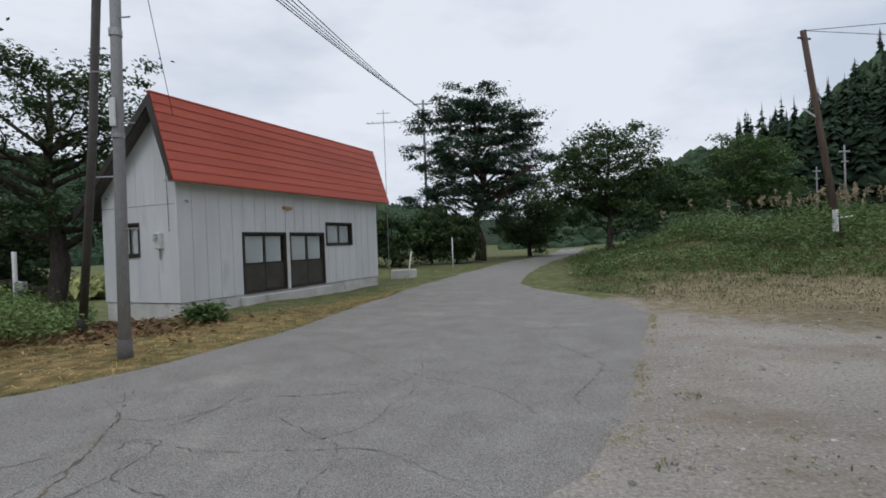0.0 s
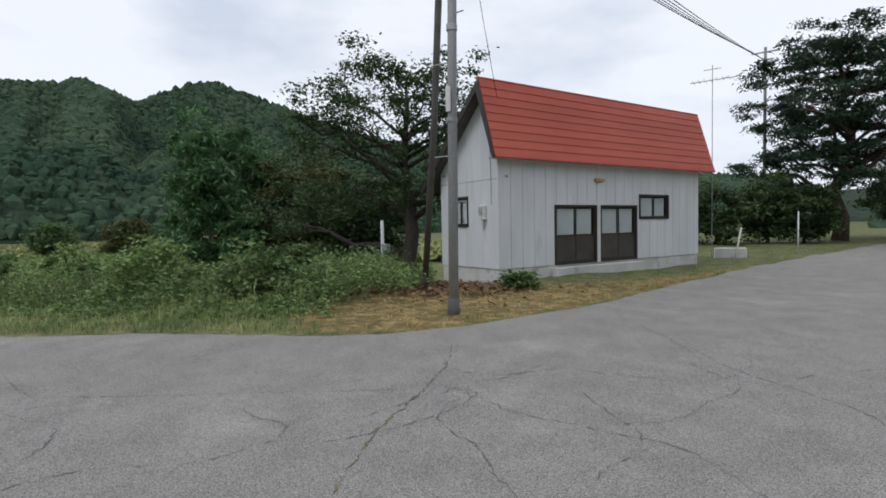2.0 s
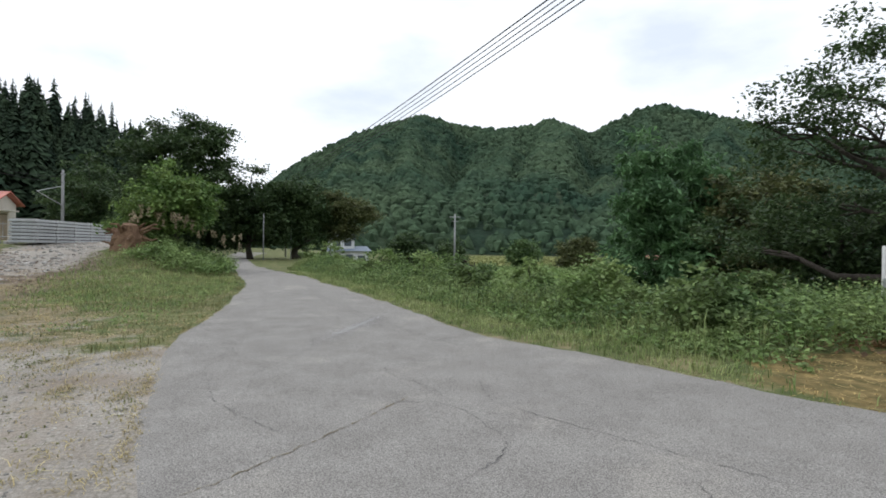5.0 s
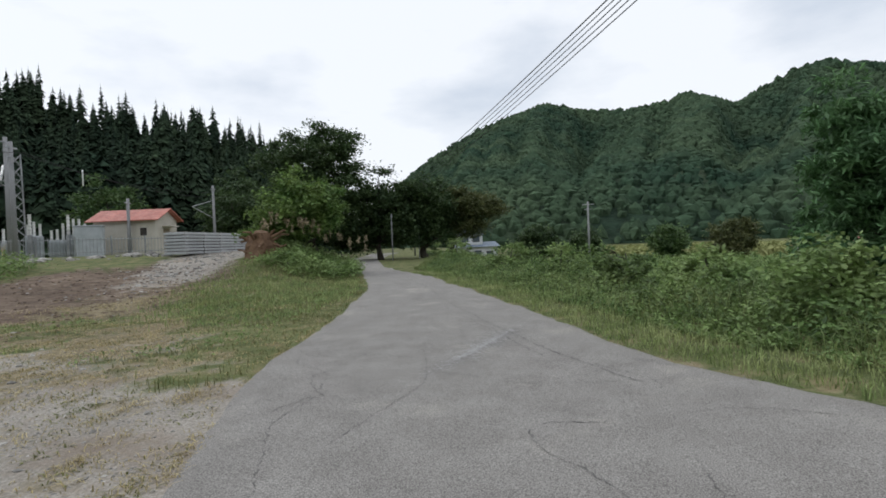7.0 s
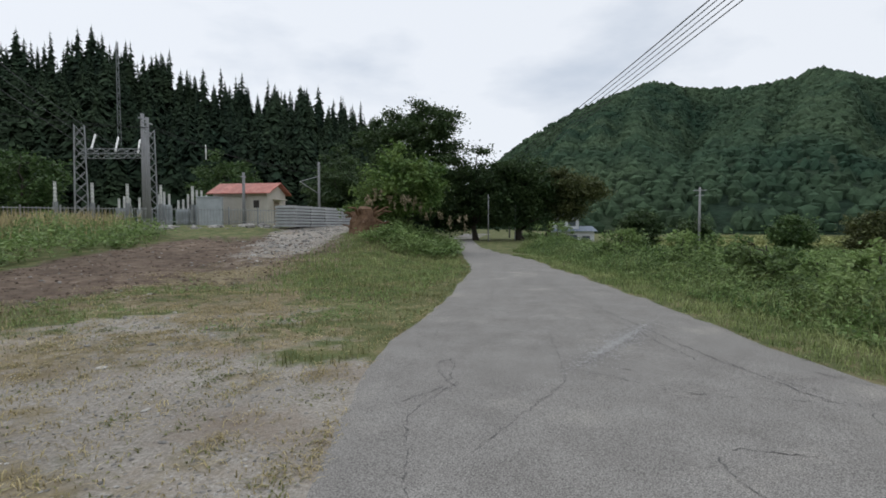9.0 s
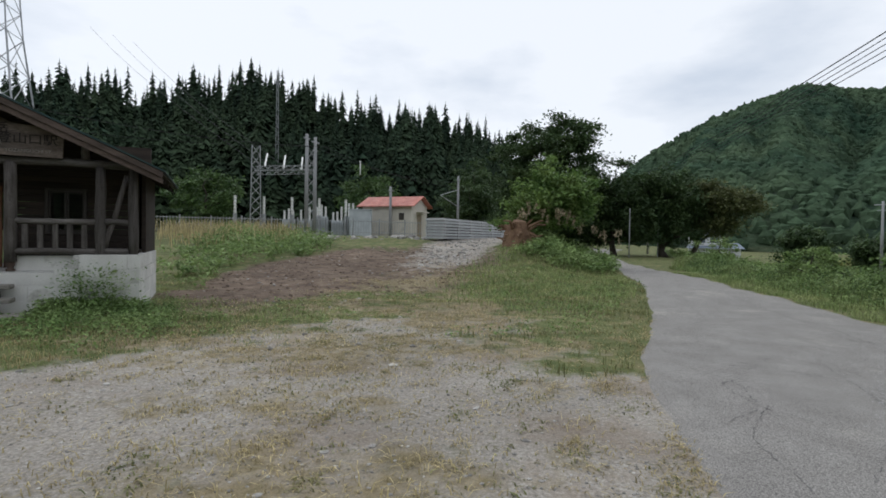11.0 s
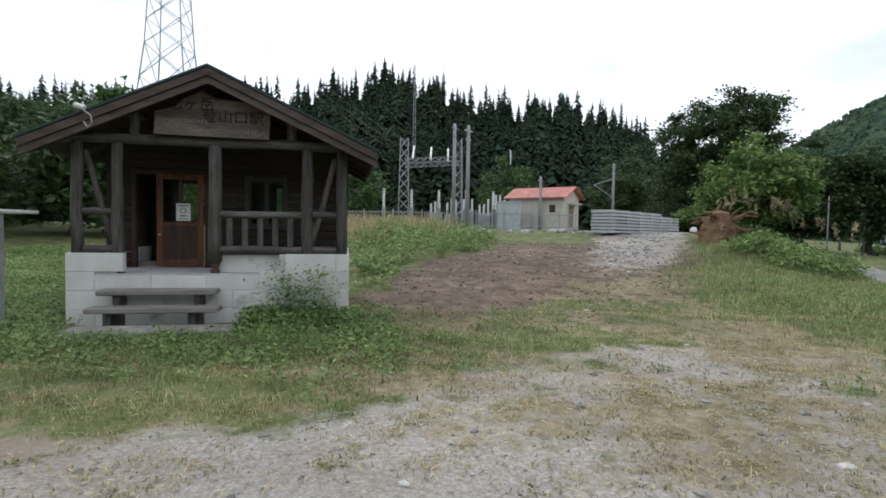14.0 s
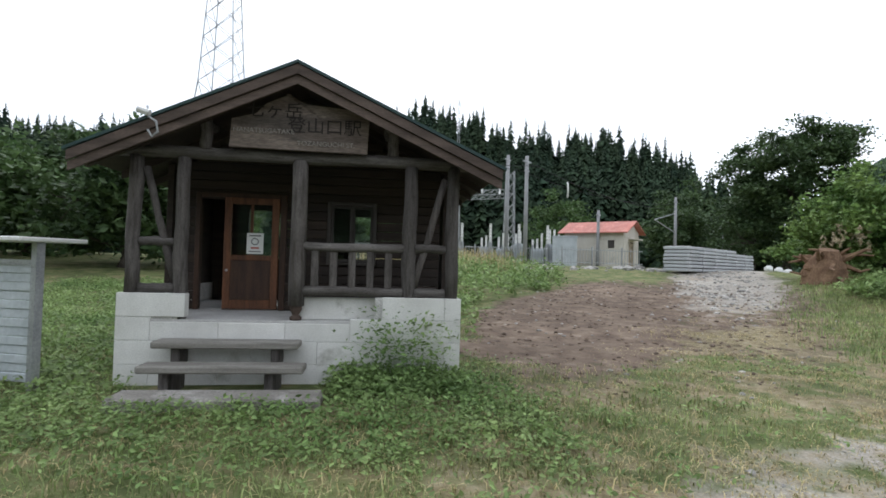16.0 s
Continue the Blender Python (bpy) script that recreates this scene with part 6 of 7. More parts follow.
def bike_shed():
    s = thing("shelter", "small open shelter of white corrugated sheet with a flat canopy", "shelter", pose(-6.0, -13.95, gnd(-6.0, -13.95) - 0.05, 0, 0, 122))
    for i in range(13):
        z, y = 0.15 + i * 0.1, 0.015 * (i % 2)
        part("side_panel", Build().box(-2.2, y - 0.02, z, 0.0, y + 0.01, z + 0.098, 0.008), M_EQUIP, s)
    part("frame", Build().box(-0.03, -0.05, 0, 0.04, 0.05, 1.75).box(-2.25, -0.04, 1.44, 0.0, 0.04, 1.5), M_GREYMETAL, s)
    part("canopy", Build().box(-2.4, -0.3, 1.7, 0.1, 0.55, 1.75, 0.01), M_WHITE, s)


bike_shed()

# ---------------------------------------------------------------- grass, weeds and litter
def blade_mat(name, c1, c2, trans=0.3):
    return mat(name, c1, c2, scale=0.9, fine=4, rough=0.7, bump=0, fine_amt=0.2, island=0.45, trans=trans, spec=0.25, space="World")


M_GRASS = blade_mat("grass_green", (0.17, 0.235, 0.08), (0.34, 0.38, 0.165))
M_GRASSDRY = blade_mat("grass_dry", (0.36, 0.3, 0.15), (0.52, 0.44, 0.25))
M_GRASSBANK = blade_mat("grass_bank", (0.085, 0.105, 0.036), (0.19, 0.185, 0.08))
M_GRASSMIX = blade_mat("grass_half_dry", (0.14, 0.165, 0.06), (0.27, 0.255, 0.115))
M_WEED = leaf_mat("weed_leaf", (0.14, 0.225, 0.07), (0.265, 0.35, 0.13), 0.3)
M_WEEDDARK = leaf_mat("weed_leaf_dark", (0.092, 0.155, 0.053), (0.17, 0.235, 0.085), 0.3)
M_FIELDGRASS = blade_mat("field_grass", (0.12, 0.175, 0.06), (0.26, 0.3, 0.12))
M_PLUME = blade_mat("pampas_plume", (0.3, 0.25, 0.16), (0.45, 0.38, 0.26))
M_STRAW = blade_mat("cut_straw", (0.4, 0.3, 0.115), (0.64, 0.49, 0.22), 0.15)
M_DEADLEAF = leaf_mat("dead_leaf", (0.12, 0.07, 0.035), (0.26, 0.16, 0.08), 0.1)
M_STONE = mat("gravel_stone", (0.2, 0.19, 0.175), (0.42, 0.4, 0.37), scale=6, fine=60, rough=0.9, bump=0.2, fine_amt=0.15, island=0.45, space="World")


def blades(name, xy, h, w, lean, material, label, seed, cat="grass"):
    """Bent grass blades, each a tapering strip, standing at the points given."""
    rng = np.random.default_rng(seed)
    n = len(xy)
    x, y = xy[:, 0], xy[:, 1]
    z = gz(x, y) - 0.015
    hh = h * rng.uniform(0.45, 1.25, n) if np.isscalar(h) else h * rng.uniform(0.6, 1.2, n)
    a = rng.uniform(0, 2 * np.pi, n)
    d = np.stack([np.cos(a), np.sin(a)], 1); s = np.stack([-d[:, 1], d[:, 0]], 1)
    ln = hh * lean * rng.uniform(0.1, 1.3, n)
    ww = w * rng.uniform(0.6, 1.4, n)
    base, mid, tip = np.stack([x, y], 1), np.stack([x, y], 1) + d * (ln * 0.3)[:, None], np.stack([x, y], 1) + d * ln[:, None]
    v = np.empty((n, 5, 3))
    v[:, 0, :2], v[:, 1, :2] = base - s * ww[:, None] / 2, base + s * ww[:, None] / 2
    v[:, 2, :2], v[:, 3, :2] = mid + s * ww[:, None] * 0.4, mid - s * ww[:, None] * 0.4
    v[:, 4, :2] = tip
    v[:, :2, 2] = z[:, None]; v[:, 2:4, 2] = (z + hh * 0.6)[:, None]; v[:, 4, 2] = z + hh * np.clip(1 - lean * 0.25, 0.3, 1)
    o = (np.arange(n) * 5)[:, None]
    f = np.concatenate([o + np.array([0, 1, 2]), o + np.array([0, 2, 3]), o + np.array([3, 2, 4])])
    return soup(name, v.reshape(-1, 3), f, material, label, cat)


HUT_C = np.array([-6.72, -13.75]); HUT_U = np.array([math.cos(radians(139.8)), math.sin(radians(139.8))]); HUT_N = np.array([-HUT_U[1], HUT_U[0]])
HOU_C = np.array([-6.93, 12.85]); HOU_U = np.array([math.cos(radians(68.5)), math.sin(radians(68.5))]); HOU_N = np.array([-HOU_U[1], HOU_U[0]])


def clear(xy):
    """Places that no building, road or shelter covers."""
    p, q = xy - HUT_C, xy - HOU_C
    a, b = p @ HUT_U, p @ HUT_N
    c, d = q @ HOU_U, q @ HOU_N
    hut = ((a > -0.1) & (a < 4.2) & (b > -0.02) & (b < 3.3)) | ((a > 0.4) & (a < 2.6) & (b > -1.2) & (b < 0))
    return ~(hut | ((c > -0.05) & (c < 9.35) & (d > -0.3) & (d < 2.85)) | in_road(xy[:, 0], xy[:, 1]))


def scatter(n, x0, y0, x1, y1, keep, seed):
    rng = np.random.default_rng(seed)
    xy = rng.uniform((x0, y0), (x1, y1), (n, 2))
    k = keep(xy[:, 0], xy[:, 1])
    return xy[(rng.uniform(0, 1, n) < k) & clear(xy)]


def patchy(x, y, s, seed=0.0):
    """0 to 1 in soft patches of about s metres."""
    v = np.sin(x / s * 2.1 + seed) * np.cos(y / s * 1.7 + 2 * seed) + 0.6 * np.sin(x / s * 4.3 + y / s * 3.1 + seed)
    return np.clip(0.5 + 0.45 * v, 0, 1)


def green_share(x, y):
    g, e, s, d = zones(x, y)
    return sm(0.25, 0.95, np.clip(1 - g - e - s, 0, 1)) * (1 - 0.75 * d)


SIDE = sorted((q for q in ROAD_OUT if q[0] < -3.5 and q[1] < 9), key=lambda q: q[0])


def field_side(x, y):
    """1 beyond the lane's outer side."""
    return (y > np.interp(x, [q[0] for q in SIDE], [q[1] for q in SIDE])) * 1.0


OUT_NEAR = [q for q in ROAD_OUT if q[0] > -70 and q[1] < 40]
# lawn round the hut and the clearing: short tufts with bare places between
def tufted(x, y, seed):
    return (0.12 + 0.88 * patchy(x, y, 0.33, seed)) * (0.3 + 0.7 * patchy(x, y, 1.4, seed + 2.0))


def tuft_h(p, lo, hi, seed):
    return lo + (hi - lo) * patchy(p[:, 0], p[:, 1], 0.45, seed) * patchy(p[:, 0], p[:, 1], 1.9, seed + 1.0)


p = scatter(190000, -16, -17, -1, -6, lambda x, y: green_share(x, y) * tufted(x, y, 0.0), 101)
blades("grass_by_hut", p, tuft_h(p, 0.06, 0.2, 0.0), 0.009, 1.0, M_GRASS, "uneven green grass in front of the hut", 1)
p = scatter(260000, -26, -14, -2, -2, lambda x, y: np.clip(zones(x, y)[3] * 0.95 + 0.2 * green_share(x, y), 0, 1) * (0.1 + 0.9 * patchy(x, y, 0.4, 1.0)) * (1 - 0.8 * zones(x, y)[0]), 102)
blades("dry_grass", p, tuft_h(p, 0.04, 0.13, 1.0), 0.009, 1.9, M_GRASSDRY, "thin yellowed grass at the edge of the gravel", 2)
p = scatter(120000, -30, -14, -7, -2, lambda x, y: green_share(x, y) * tufted(x, y, 2.0), 103)
blades("verge_grass", p, tuft_h(p, 0.06, 0.22, 2.0), 0.012, 0.9, M_GRASSMIX, "rough mixed grass between gravel and lane", 3)
p = scatter(90000, -16, -17, -1, -6, lambda x, y: green_share(x, y) * patchy(x, y, 1.0, 12.0) ** 1.5, 130)
blades("dry_lawn_grass", p, tuft_h(p, 0.05, 0.15, 5.0), 0.009, 1.3, M_GRASSDRY, "straw-coloured grass among the green by the hut", 40)
p = scatter(5200, -24, -12, -7, -3, lambda x, y: green_share(x, y) * (0.15 + 0.85 * patchy(x, y, 1.1, 8.0) ** 2), 131)
weed_spots = p
# dry growth along both sides of the asphalt
rng = np.random.default_rng(41)
for nm, side, lab in (("edge_grass", [q for q in ROAD_IN if -20 < q[0] < 4.5 and q[1] < 15], "dry brown grass in the broken edge of the asphalt"), ("edge_weeds", [q for q in ROAD_OUT if q[0] > -26 and q[1] < 30], "dry tufts along the field side of the asphalt")):
    e = edge_line(side, 0.03, 0.0, 3)
    k = patchy(e[:, 0], e[:, 1], 0.5, 2.0) * patchy(e[:, 0], e[:, 1], 1.7, 4.0) > rng.uniform(0.02, 0.5, len(e))
    p = np.repeat(e[k], 9, 0) + rng.normal(0, 0.05, (int(k.sum()) * 9, 2))
    blades(nm, p, 0.05, 0.008, 1.7, M_GRASSDRY if nm == "edge_grass" else M_GRASS, lab, 42)
# tufts scattered over the gravel
rng = np.random.default_rng(7)
c = scatter(3200, -15, -9, 8, 14, lambda x, y: np.clip(zones(x, y)[0], 0, 1) * (patchy(x, y, 1.1, 3.0) ** 2) * np.where(y < -2, 0.9, 0.3), 104)
p = (c[:, None] + rng.normal(0, 0.07, (len(c), 26, 2)) * rng.uniform(0.5, 1.8, (len(c), 1, 1))).reshape(-1, 2)
blades("gravel_tufts", p[clear(p)], 0.035, 0.012, 3.0, M_GRASSDRY, "small dry tufts growing through the gravel", 4)


def clumps(n, reach, seed, keep):
    """Points gathered in ragged clumps of a few dozen on the open gravel."""
    rng = np.random.default_rng(seed)
    c = scatter(n, -17, -9, 6, 5, keep, seed)
    m = rng.integers(14, 70, len(c))
    i = np.repeat(np.arange(len(c)), m)
    r = reach * rng.uniform(0.5, 1.6, len(c))[i]
    q = c[i] + rng.normal(0, 1, (len(i), 2)) * r[:, None] * np.array([1.4, 0.8])
    g = zones(q[:, 0], q[:, 1])[0]
    return q[(g > 0.2) & clear(q)]


def open_gravel(x, y):
    g, e, s, d = zones(x, y)
    return sm(0.25, 0.6, g) * np.clip(0.12 + 1.5 * d + 0.25 * patchy(x, y, 1.3, 0.7) * (d > 0.02), 0, 1)


blades("gravel_clumps", clumps(2300, 0.13, 71, open_gravel), 0.07, 0.008, 2.0, M_GRASSDRY, "ragged clumps of dry grass on the gravel", 72)
blades("creeping_weeds", clumps(800, 0.12, 73, open_gravel), 0.05, 0.014, 2.0, M_GRASSMIX, "low half-dry weeds creeping over the gravel", 74)
c = scatter(70, -12, -8, 6, 12, lambda x, y: zones(x, y)[0] * 0.6, 105)
p = (c[:, None] + rng.normal(0, 0.08, (len(c), 26, 2))).reshape(-1, 2)
blades("green_tufts", p[clear(p)], 0.06, 0.011, 1.3, M_GRASSMIX, "small green tufts growing through the gravel", 5)
# along the field side of the lane
p = scatter(150000, -32, -4, -3, 12, lambda x, y: (line_dist(x, y, OUT_NEAR) < 1.7) * green_share(x, y) * field_side(x, y), 106)
blades("lane_verge_grass", p, 0.17, 0.013, 1.0, M_GRASS, "fresh green grass along the lane", 6)
p = scatter(90000, -45, -3, -5, 18, lambda x, y: (line_dist(x, y, OUT_NEAR) > 0.9) * (line_dist(x, y, OUT_NEAR) < 11) * field_side(x, y) * (azim(x, y) > 39) * green_share(x, y) * (0.3 + 0.7 * patchy(x, y, 2.2)), 107)
hh = 0.35 + 0.75 * sm(0.8, 3.0, line_dist(p[:, 0], p[:, 1], OUT_NEAR)) * (0.4 + 0.6 * patchy(p[:, 0], p[:, 1], 1.9, 4.0))
blades("tall_field_grass", p, hh * 0.85, 0.018, 0.9, M_FIELDGRASS, "tall rank grass at the field edge", 7)


def weeds(name, xy, h, leaf, per, material, label, seed):
    """Leafy herbs: leaves heaped up to a height that varies from plant to plant."""
    rng = np.random.default_rng(seed)
    n = len(xy)
    hh = (h if not np.isscalar(h) else np.full(n, h)) * rng.uniform(0.5, 1.2, n)
    c = np.empty((n, per, 3))
    t = rng.uniform(0.1, 1.0, (n, per)) ** 0.7
    c[..., :2] = xy[:, None] + rng.normal(0, 0.13, (n, per, 2)) * (0.5 + hh[:, None, None])
    c[..., 2] = gz(xy[:, 0], xy[:, 1])[:, None] + hh[:, None] * t
    v, f = leaf_quads(c.reshape(-1, 3), leaf, rng, 0.5, 0.55)
    return soup(name, v, f, material, label, "weeds")


weeds("clearing_weeds", weed_spots, 0.16, 0.06, 10, M_WEED, "low leafy weeds in green patches of the clearing", 43)


def field_h(x, y):
    d = line_dist(x, y, OUT_NEAR)
    return 0.1 + sm(0.9, 3.2, d) * (0.12 + 0.5 * patchy(x, y, 2.9, 5.0) ** 1.5 + 0.32 * patchy(x, y, 1.1, 1.0))


in_field = lambda lo, hi: (lambda x, y: (line_dist(x, y, OUT_NEAR) > lo) * (line_dist(x, y, OUT_NEAR) < hi) * (1 - zones(x, y)[2]) * (azim(x, y) > 36) * field_side(x, y))
p = scatter(24000, -36, -4, -5, 20, in_field(1.1, 12), 108)
weeds("field_weeds", p, field_h(p[:, 0], p[:, 1]), 0.095, 18, M_WEED, "dense leafy weeds filling the field edge", 8)
p = scatter(7000, -36, -4, -5, 20, in_field(1.6, 12), 109)
weeds("dark_field_weeds", p, field_h(p[:, 0], p[:, 1]) * 1.15, 0.12, 16, M_WEEDDARK, "taller dark weeds among the field edge", 9)
p = scatter(9000, -75, -6, -20, 30, in_field(6, 40), 110)
weeds("far_weeds", p, 0.7 * (0.5 + patchy(p[:, 0], p[:, 1], 3.5)), 0.3, 10, M_WEED, "rough green growth between lane and paddies", 10)
for i, (x, y, h) in enumerate(((-9.5, 7.2, 1.3), (-12.0, 6.4, 1.5), (-15.5, 6.0, 1.6), (-19.0, 5.2, 1.7), (-23.0, 4.0, 1.8), (-28.0, 2.5, 1.9), (-11.0, 9.5, 1.4), (-18.0, 9.5, 1.7), (-24.5, 8.5, 2.0), (-33.0, 3.5, 2.2), (-38.0, -0.5, 2.2))):
    tree("wild_shrub", "leafy green shrub among the field weeds", x, y, h, [(0, 0, h * 0.5, h * 0.55, h * 0.55, h * 0.42)], 0.03, 700 + i, M_WEED if i % 3 else M_WEEDDARK, leaf=0.12, n_leaf=1700, clumps=34, clump_r=0.32, limbs=6, sink=0.1, category="shrub")
# the grassy bank by the wooden pole
bank = lambda x, y: (1 - sm(-14, -10, azim(x, y))) * (line_dist(x, y, [q for q in ROAD_IN if q[1] > 3]) > 0.7) * (np.hypot(x, y) > 12) * (1 - zones(x, y)[0])
p = scatter(110000, 3, 8, 32, 40, bank, 111)
hh = 0.07 + 0.27 * sm(13, 24, np.hypot(p[:, 0], p[:, 1])) * (0.3 + 1.0 * patchy(p[:, 0], p[:, 1], 2.4, 6.0))
blades("bank_grass", p, hh, 0.016, 1.1, M_GRASSBANK, "mixed grass on the bank above the lane", 11)
p = scatter(15000, 3, 10, 32, 42, lambda x, y: bank(x, y) * sm(15.5, 23, np.hypot(x, y)) * (0.1 + 0.85 * patchy(x, y, 2.8, 7.0)), 112)
weeds("bank_weeds", p, 0.12 + 0.5 * sm(14, 25, np.hypot(p[:, 0], p[:, 1])) * patchy(p[:, 0], p[:, 1], 1.7, 3.0), 0.13, 15, M_WEEDDARK, "rank dark weeds on the bank", 12)
p = scatter(2500, 9, 14, 30, 34, lambda x, y: bank(x, y) * sm(20, 25, np.hypot(x, y)) * (x > 11), 113)
weeds("bank_shrubs", p, 1.3 * (0.3 + 0.8 * patchy(p[:, 0], p[:, 1], 2.6, 8.0)), 0.17, 16, M_WEEDDARK, "tall bushy weeds along the top of the bank", 13)
rng = np.random.default_rng(83)
p = rng.normal((5.2, 19.2), (1.1, 0.9), (70, 2)); p = p[clear(p)]
v, f = leaf_quads(np.column_stack([p, gz(p[:, 0], p[:, 1]) + rng.uniform(0.35, 0.7, len(p))]), 0.06, rng, 0.9, 0.6)
soup("white_flowers", v, f, M_WHITE, "small white wild flowers on the bank by the lane", "flowers")
p = rng.normal((17.0, 24.0), (3.2, 1.6), (70, 2))
q = np.repeat(p, 12, 0) + rng.normal(0, 0.04, (840, 2))
v, f = leaf_quads(np.column_stack([q, np.repeat(gz(p[:, 0], p[:, 1]) + rng.uniform(1.3, 1.9, 70), 12) + rng.uniform(-0.2, 0.2, 840)]), 0.2, rng, 0.3, -0.4)
soup("bank_plumes", v, f, M_PLUME, "tan grass plumes along the top of the bank", "grass")
# straw, verge before the house, leaf litter
p = scatter(42000, -10, 4, 1, 26, lambda x, y: zones(x, y)[2] * (0.35 + 0.65 * patchy(x, y, 1.0, 9.0)), 114)
blades("mown_straw", p, 0.05, 0.012, 4.5, M_STRAW, "yellow mown straw lying flat by the house", 14, "straw")
p = scatter(26000, -9, 4, 2, 34, lambda x, y: (line_dist(x, y, OUT_NEAR) < 3.5) * (0.2 + 0.6 * patchy(x, y, 1.2, 10.0)) * (azim(x, y) < 34), 115)
blades("house_verge_grass", p, 0.08, 0.012, 0.8, M_GRASS, "short grass between house and lane", 15)
rng = np.random.default_rng(17)
p = rng.normal((-7.9, 10.6), (1.3, 1.0), (3200, 2)); p = p[clear(p)]
v, f = leaf_quads(np.column_stack([p, gz(p[:, 0], p[:, 1]) + rng.uniform(0.01, 0.09, len(p))]), 0.13, rng, 0.6, 0.7)
soup("dead_leaves", v, f, M_DEADLEAF, "brown dead leaves under the poles", "leaves")
p = np.array([(-5.6, 11.3)]) + rng.normal(0, 0.17, (30, 2)); p = p[clear(p)]
weeds("corner_weeds", p, 0.36, 0.17, 20, M_WEEDDARK, "dark green weed clump at the house corner", 16)
# weeds at the hut
loc = lambda a, b: HUT_C + HUT_U * a + HUT_N * b
p = np.array([loc(rng.uniform(2.35, 4.2), -abs(rng.normal(0.1, 0.35)) - 0.03) for _ in range(420)])
weeds("hut_weeds", p[clear(p)], 0.26, 0.075, 14, M_WEED, "green weeds growing against the hut foundation", 17)
p = np.array([loc(rng.uniform(2.9, 3.9), -abs(rng.normal(0.0, 0.18)) - 0.05) for _ in range(60)])
weeds("tall_hut_weeds", p[clear(p)], 0.85, 0.07, 22, M_WEED, "tall thin weeds at the hut corner", 18)
p = np.array([loc(rng.uniform(-2.5, 4.8), rng.normal(-1.3, 0.8)) for _ in range(1500)])
weeds("creeping_weeds", p[clear(p)], 0.17, 0.06, 12, M_WEED, "low creeping weeds among the grass", 19)
p = np.array([loc(rng.uniform(-6.5, -0.2), rng.uniform(-0.4, 12)) for _ in range(4200)])
weeds("side_weeds", p[clear(p)], 0.24, 0.075, 14, M_WEED, "bright weeds beside the hut", 20)
# bank before the substation and the mound
p = scatter(5000, -36, -36, -12, -14, lambda x, y: blob(x, y, -22.5, -20.5, 11, 3.4, 45, 0.3) * green_share(x, y), 116)
weeds("rail_bank_weeds", p, 0.75 * (0.4 + 0.8 * patchy(p[:, 0], p[:, 1], 2.0)), 0.17, 15, M_WEED, "leafy weeds on the bank below the substation", 21)
p = scatter(9000, -40, -40, -18, -18, lambda x, y: blob(x, y, -28, -29, 9, 4, 48, 0.3), 117)
blades("reed_grass", p, 1.1, 0.035, 0.5, M_GRASSDRY, "tall tan grass along the substation fence", 22)
p = scatter(4500, -38, -14, -22, -4, lambda x, y: blob(x, y, -30.5, -7.6, 4.2, 2.4, 8, 0.3) * (np.hypot(x + 29.2, y + 9.8) > 1.6), 118)
weeds("mound_weeds", p, 0.7 * (0.4 + 0.8 * patchy(p[:, 0], p[:, 1], 1.9)), 0.17, 16, M_WEED, "green weeds over the earth mound", 23)
p = scatter(30000, -38, -14, -14, -3, lambda x, y: blob(x, y, -24, -6.6, 9, 3.2, 12, 0.3) * (line_dist(x, y, ROAD_IN) > 0.25), 119)
blades("mound_grass", p, 0.2, 0.018, 0.8, M_GRASS, "green grass at the foot of the mound", 24)
p = np.random.default_rng(9).normal((-30.5, -8.2), (1.6, 1.2), (45, 2))
rng = np.random.default_rng(10)
v, f = leaf_quads(np.column_stack([np.repeat(p, 14, 0) + rng.normal(0, 0.04, (630, 2)), np.repeat(gz(p[:, 0], p[:, 1]) + rng.uniform(1.2, 2.0, 45), 14) + rng.uniform(-0.2, 0.2, 630)]), 0.22, rng, 0.3, -0.4)
soup("pampas_plumes", v, f, M_PLUME, "tan pampas plumes above the mound", "grass")


# stump and roots pulled from the ground
def stump():
    rng = np.random.default_rng(77)
    x, y = -29.2, -9.8
    s = thing("stump_pile", "uprooted orange-brown tree stump with broken roots", "stump", pose(x, y, gnd(x, y) - 0.15))
    m = mat("torn_wood", (0.13, 0.075, 0.045), (0.24, 0.15, 0.09), scale=3, fine=20, rough=0.9, bump=0.5, fine_amt=0.3)
    part("bole", Build().tube([(0, 0, 0), (0.1, 0, 0.7), (0.25, 0.1, 1.3)], [0.75, 0.6, 0.3], 10, True, 0.2), m, s)
    for k in range(22):
        a = rng.uniform(0, 6.28); L = rng.uniform(0.7, 1.5)
        e = (math.cos(a) * L, math.sin(a) * L, rng.uniform(0.1, 1.5))
        part("root", Build().tube(limb_path((0, 0, 0.6), e, rng, 4, 0.3, 0.1), [0.16, 0.12, 0.09, 0.06, 0.03], 6), m, s)


stump()


def heap():
    """Heap of pinkish prunings under the fruit trees."""
    rng = np.random.default_rng(78)
    x, y = -19.6, 14.4
    s = thing("brush_heap", "heap of pinkish-brown cut brushwood under the fruit trees", "brush heap", pose(x, y, gnd(x, y)))
    m = mat("dead_twigs", (0.3, 0.17, 0.13), (0.42, 0.27, 0.22), scale=3, fine=20, rough=0.9, bump=0.2, fine_amt=0.25)
    b = Build()
    for k in range(150):
        c = Vector((rng.normal(0, 0.9), rng.normal(0, 0.6), 0)); c.z = max(0.05, 1.0 * math.exp(-(c.x ** 2 + c.y ** 2) * 0.7) * rng.uniform(0.5, 1))
        d = Vector((rng.normal(), rng.normal(), rng.normal() * 0.25)).normalized() * rng.uniform(0.3, 0.7)
        b.tube([c - d, c + d], 0.025, 4)
    part("twigs", b, m, s)


heap()

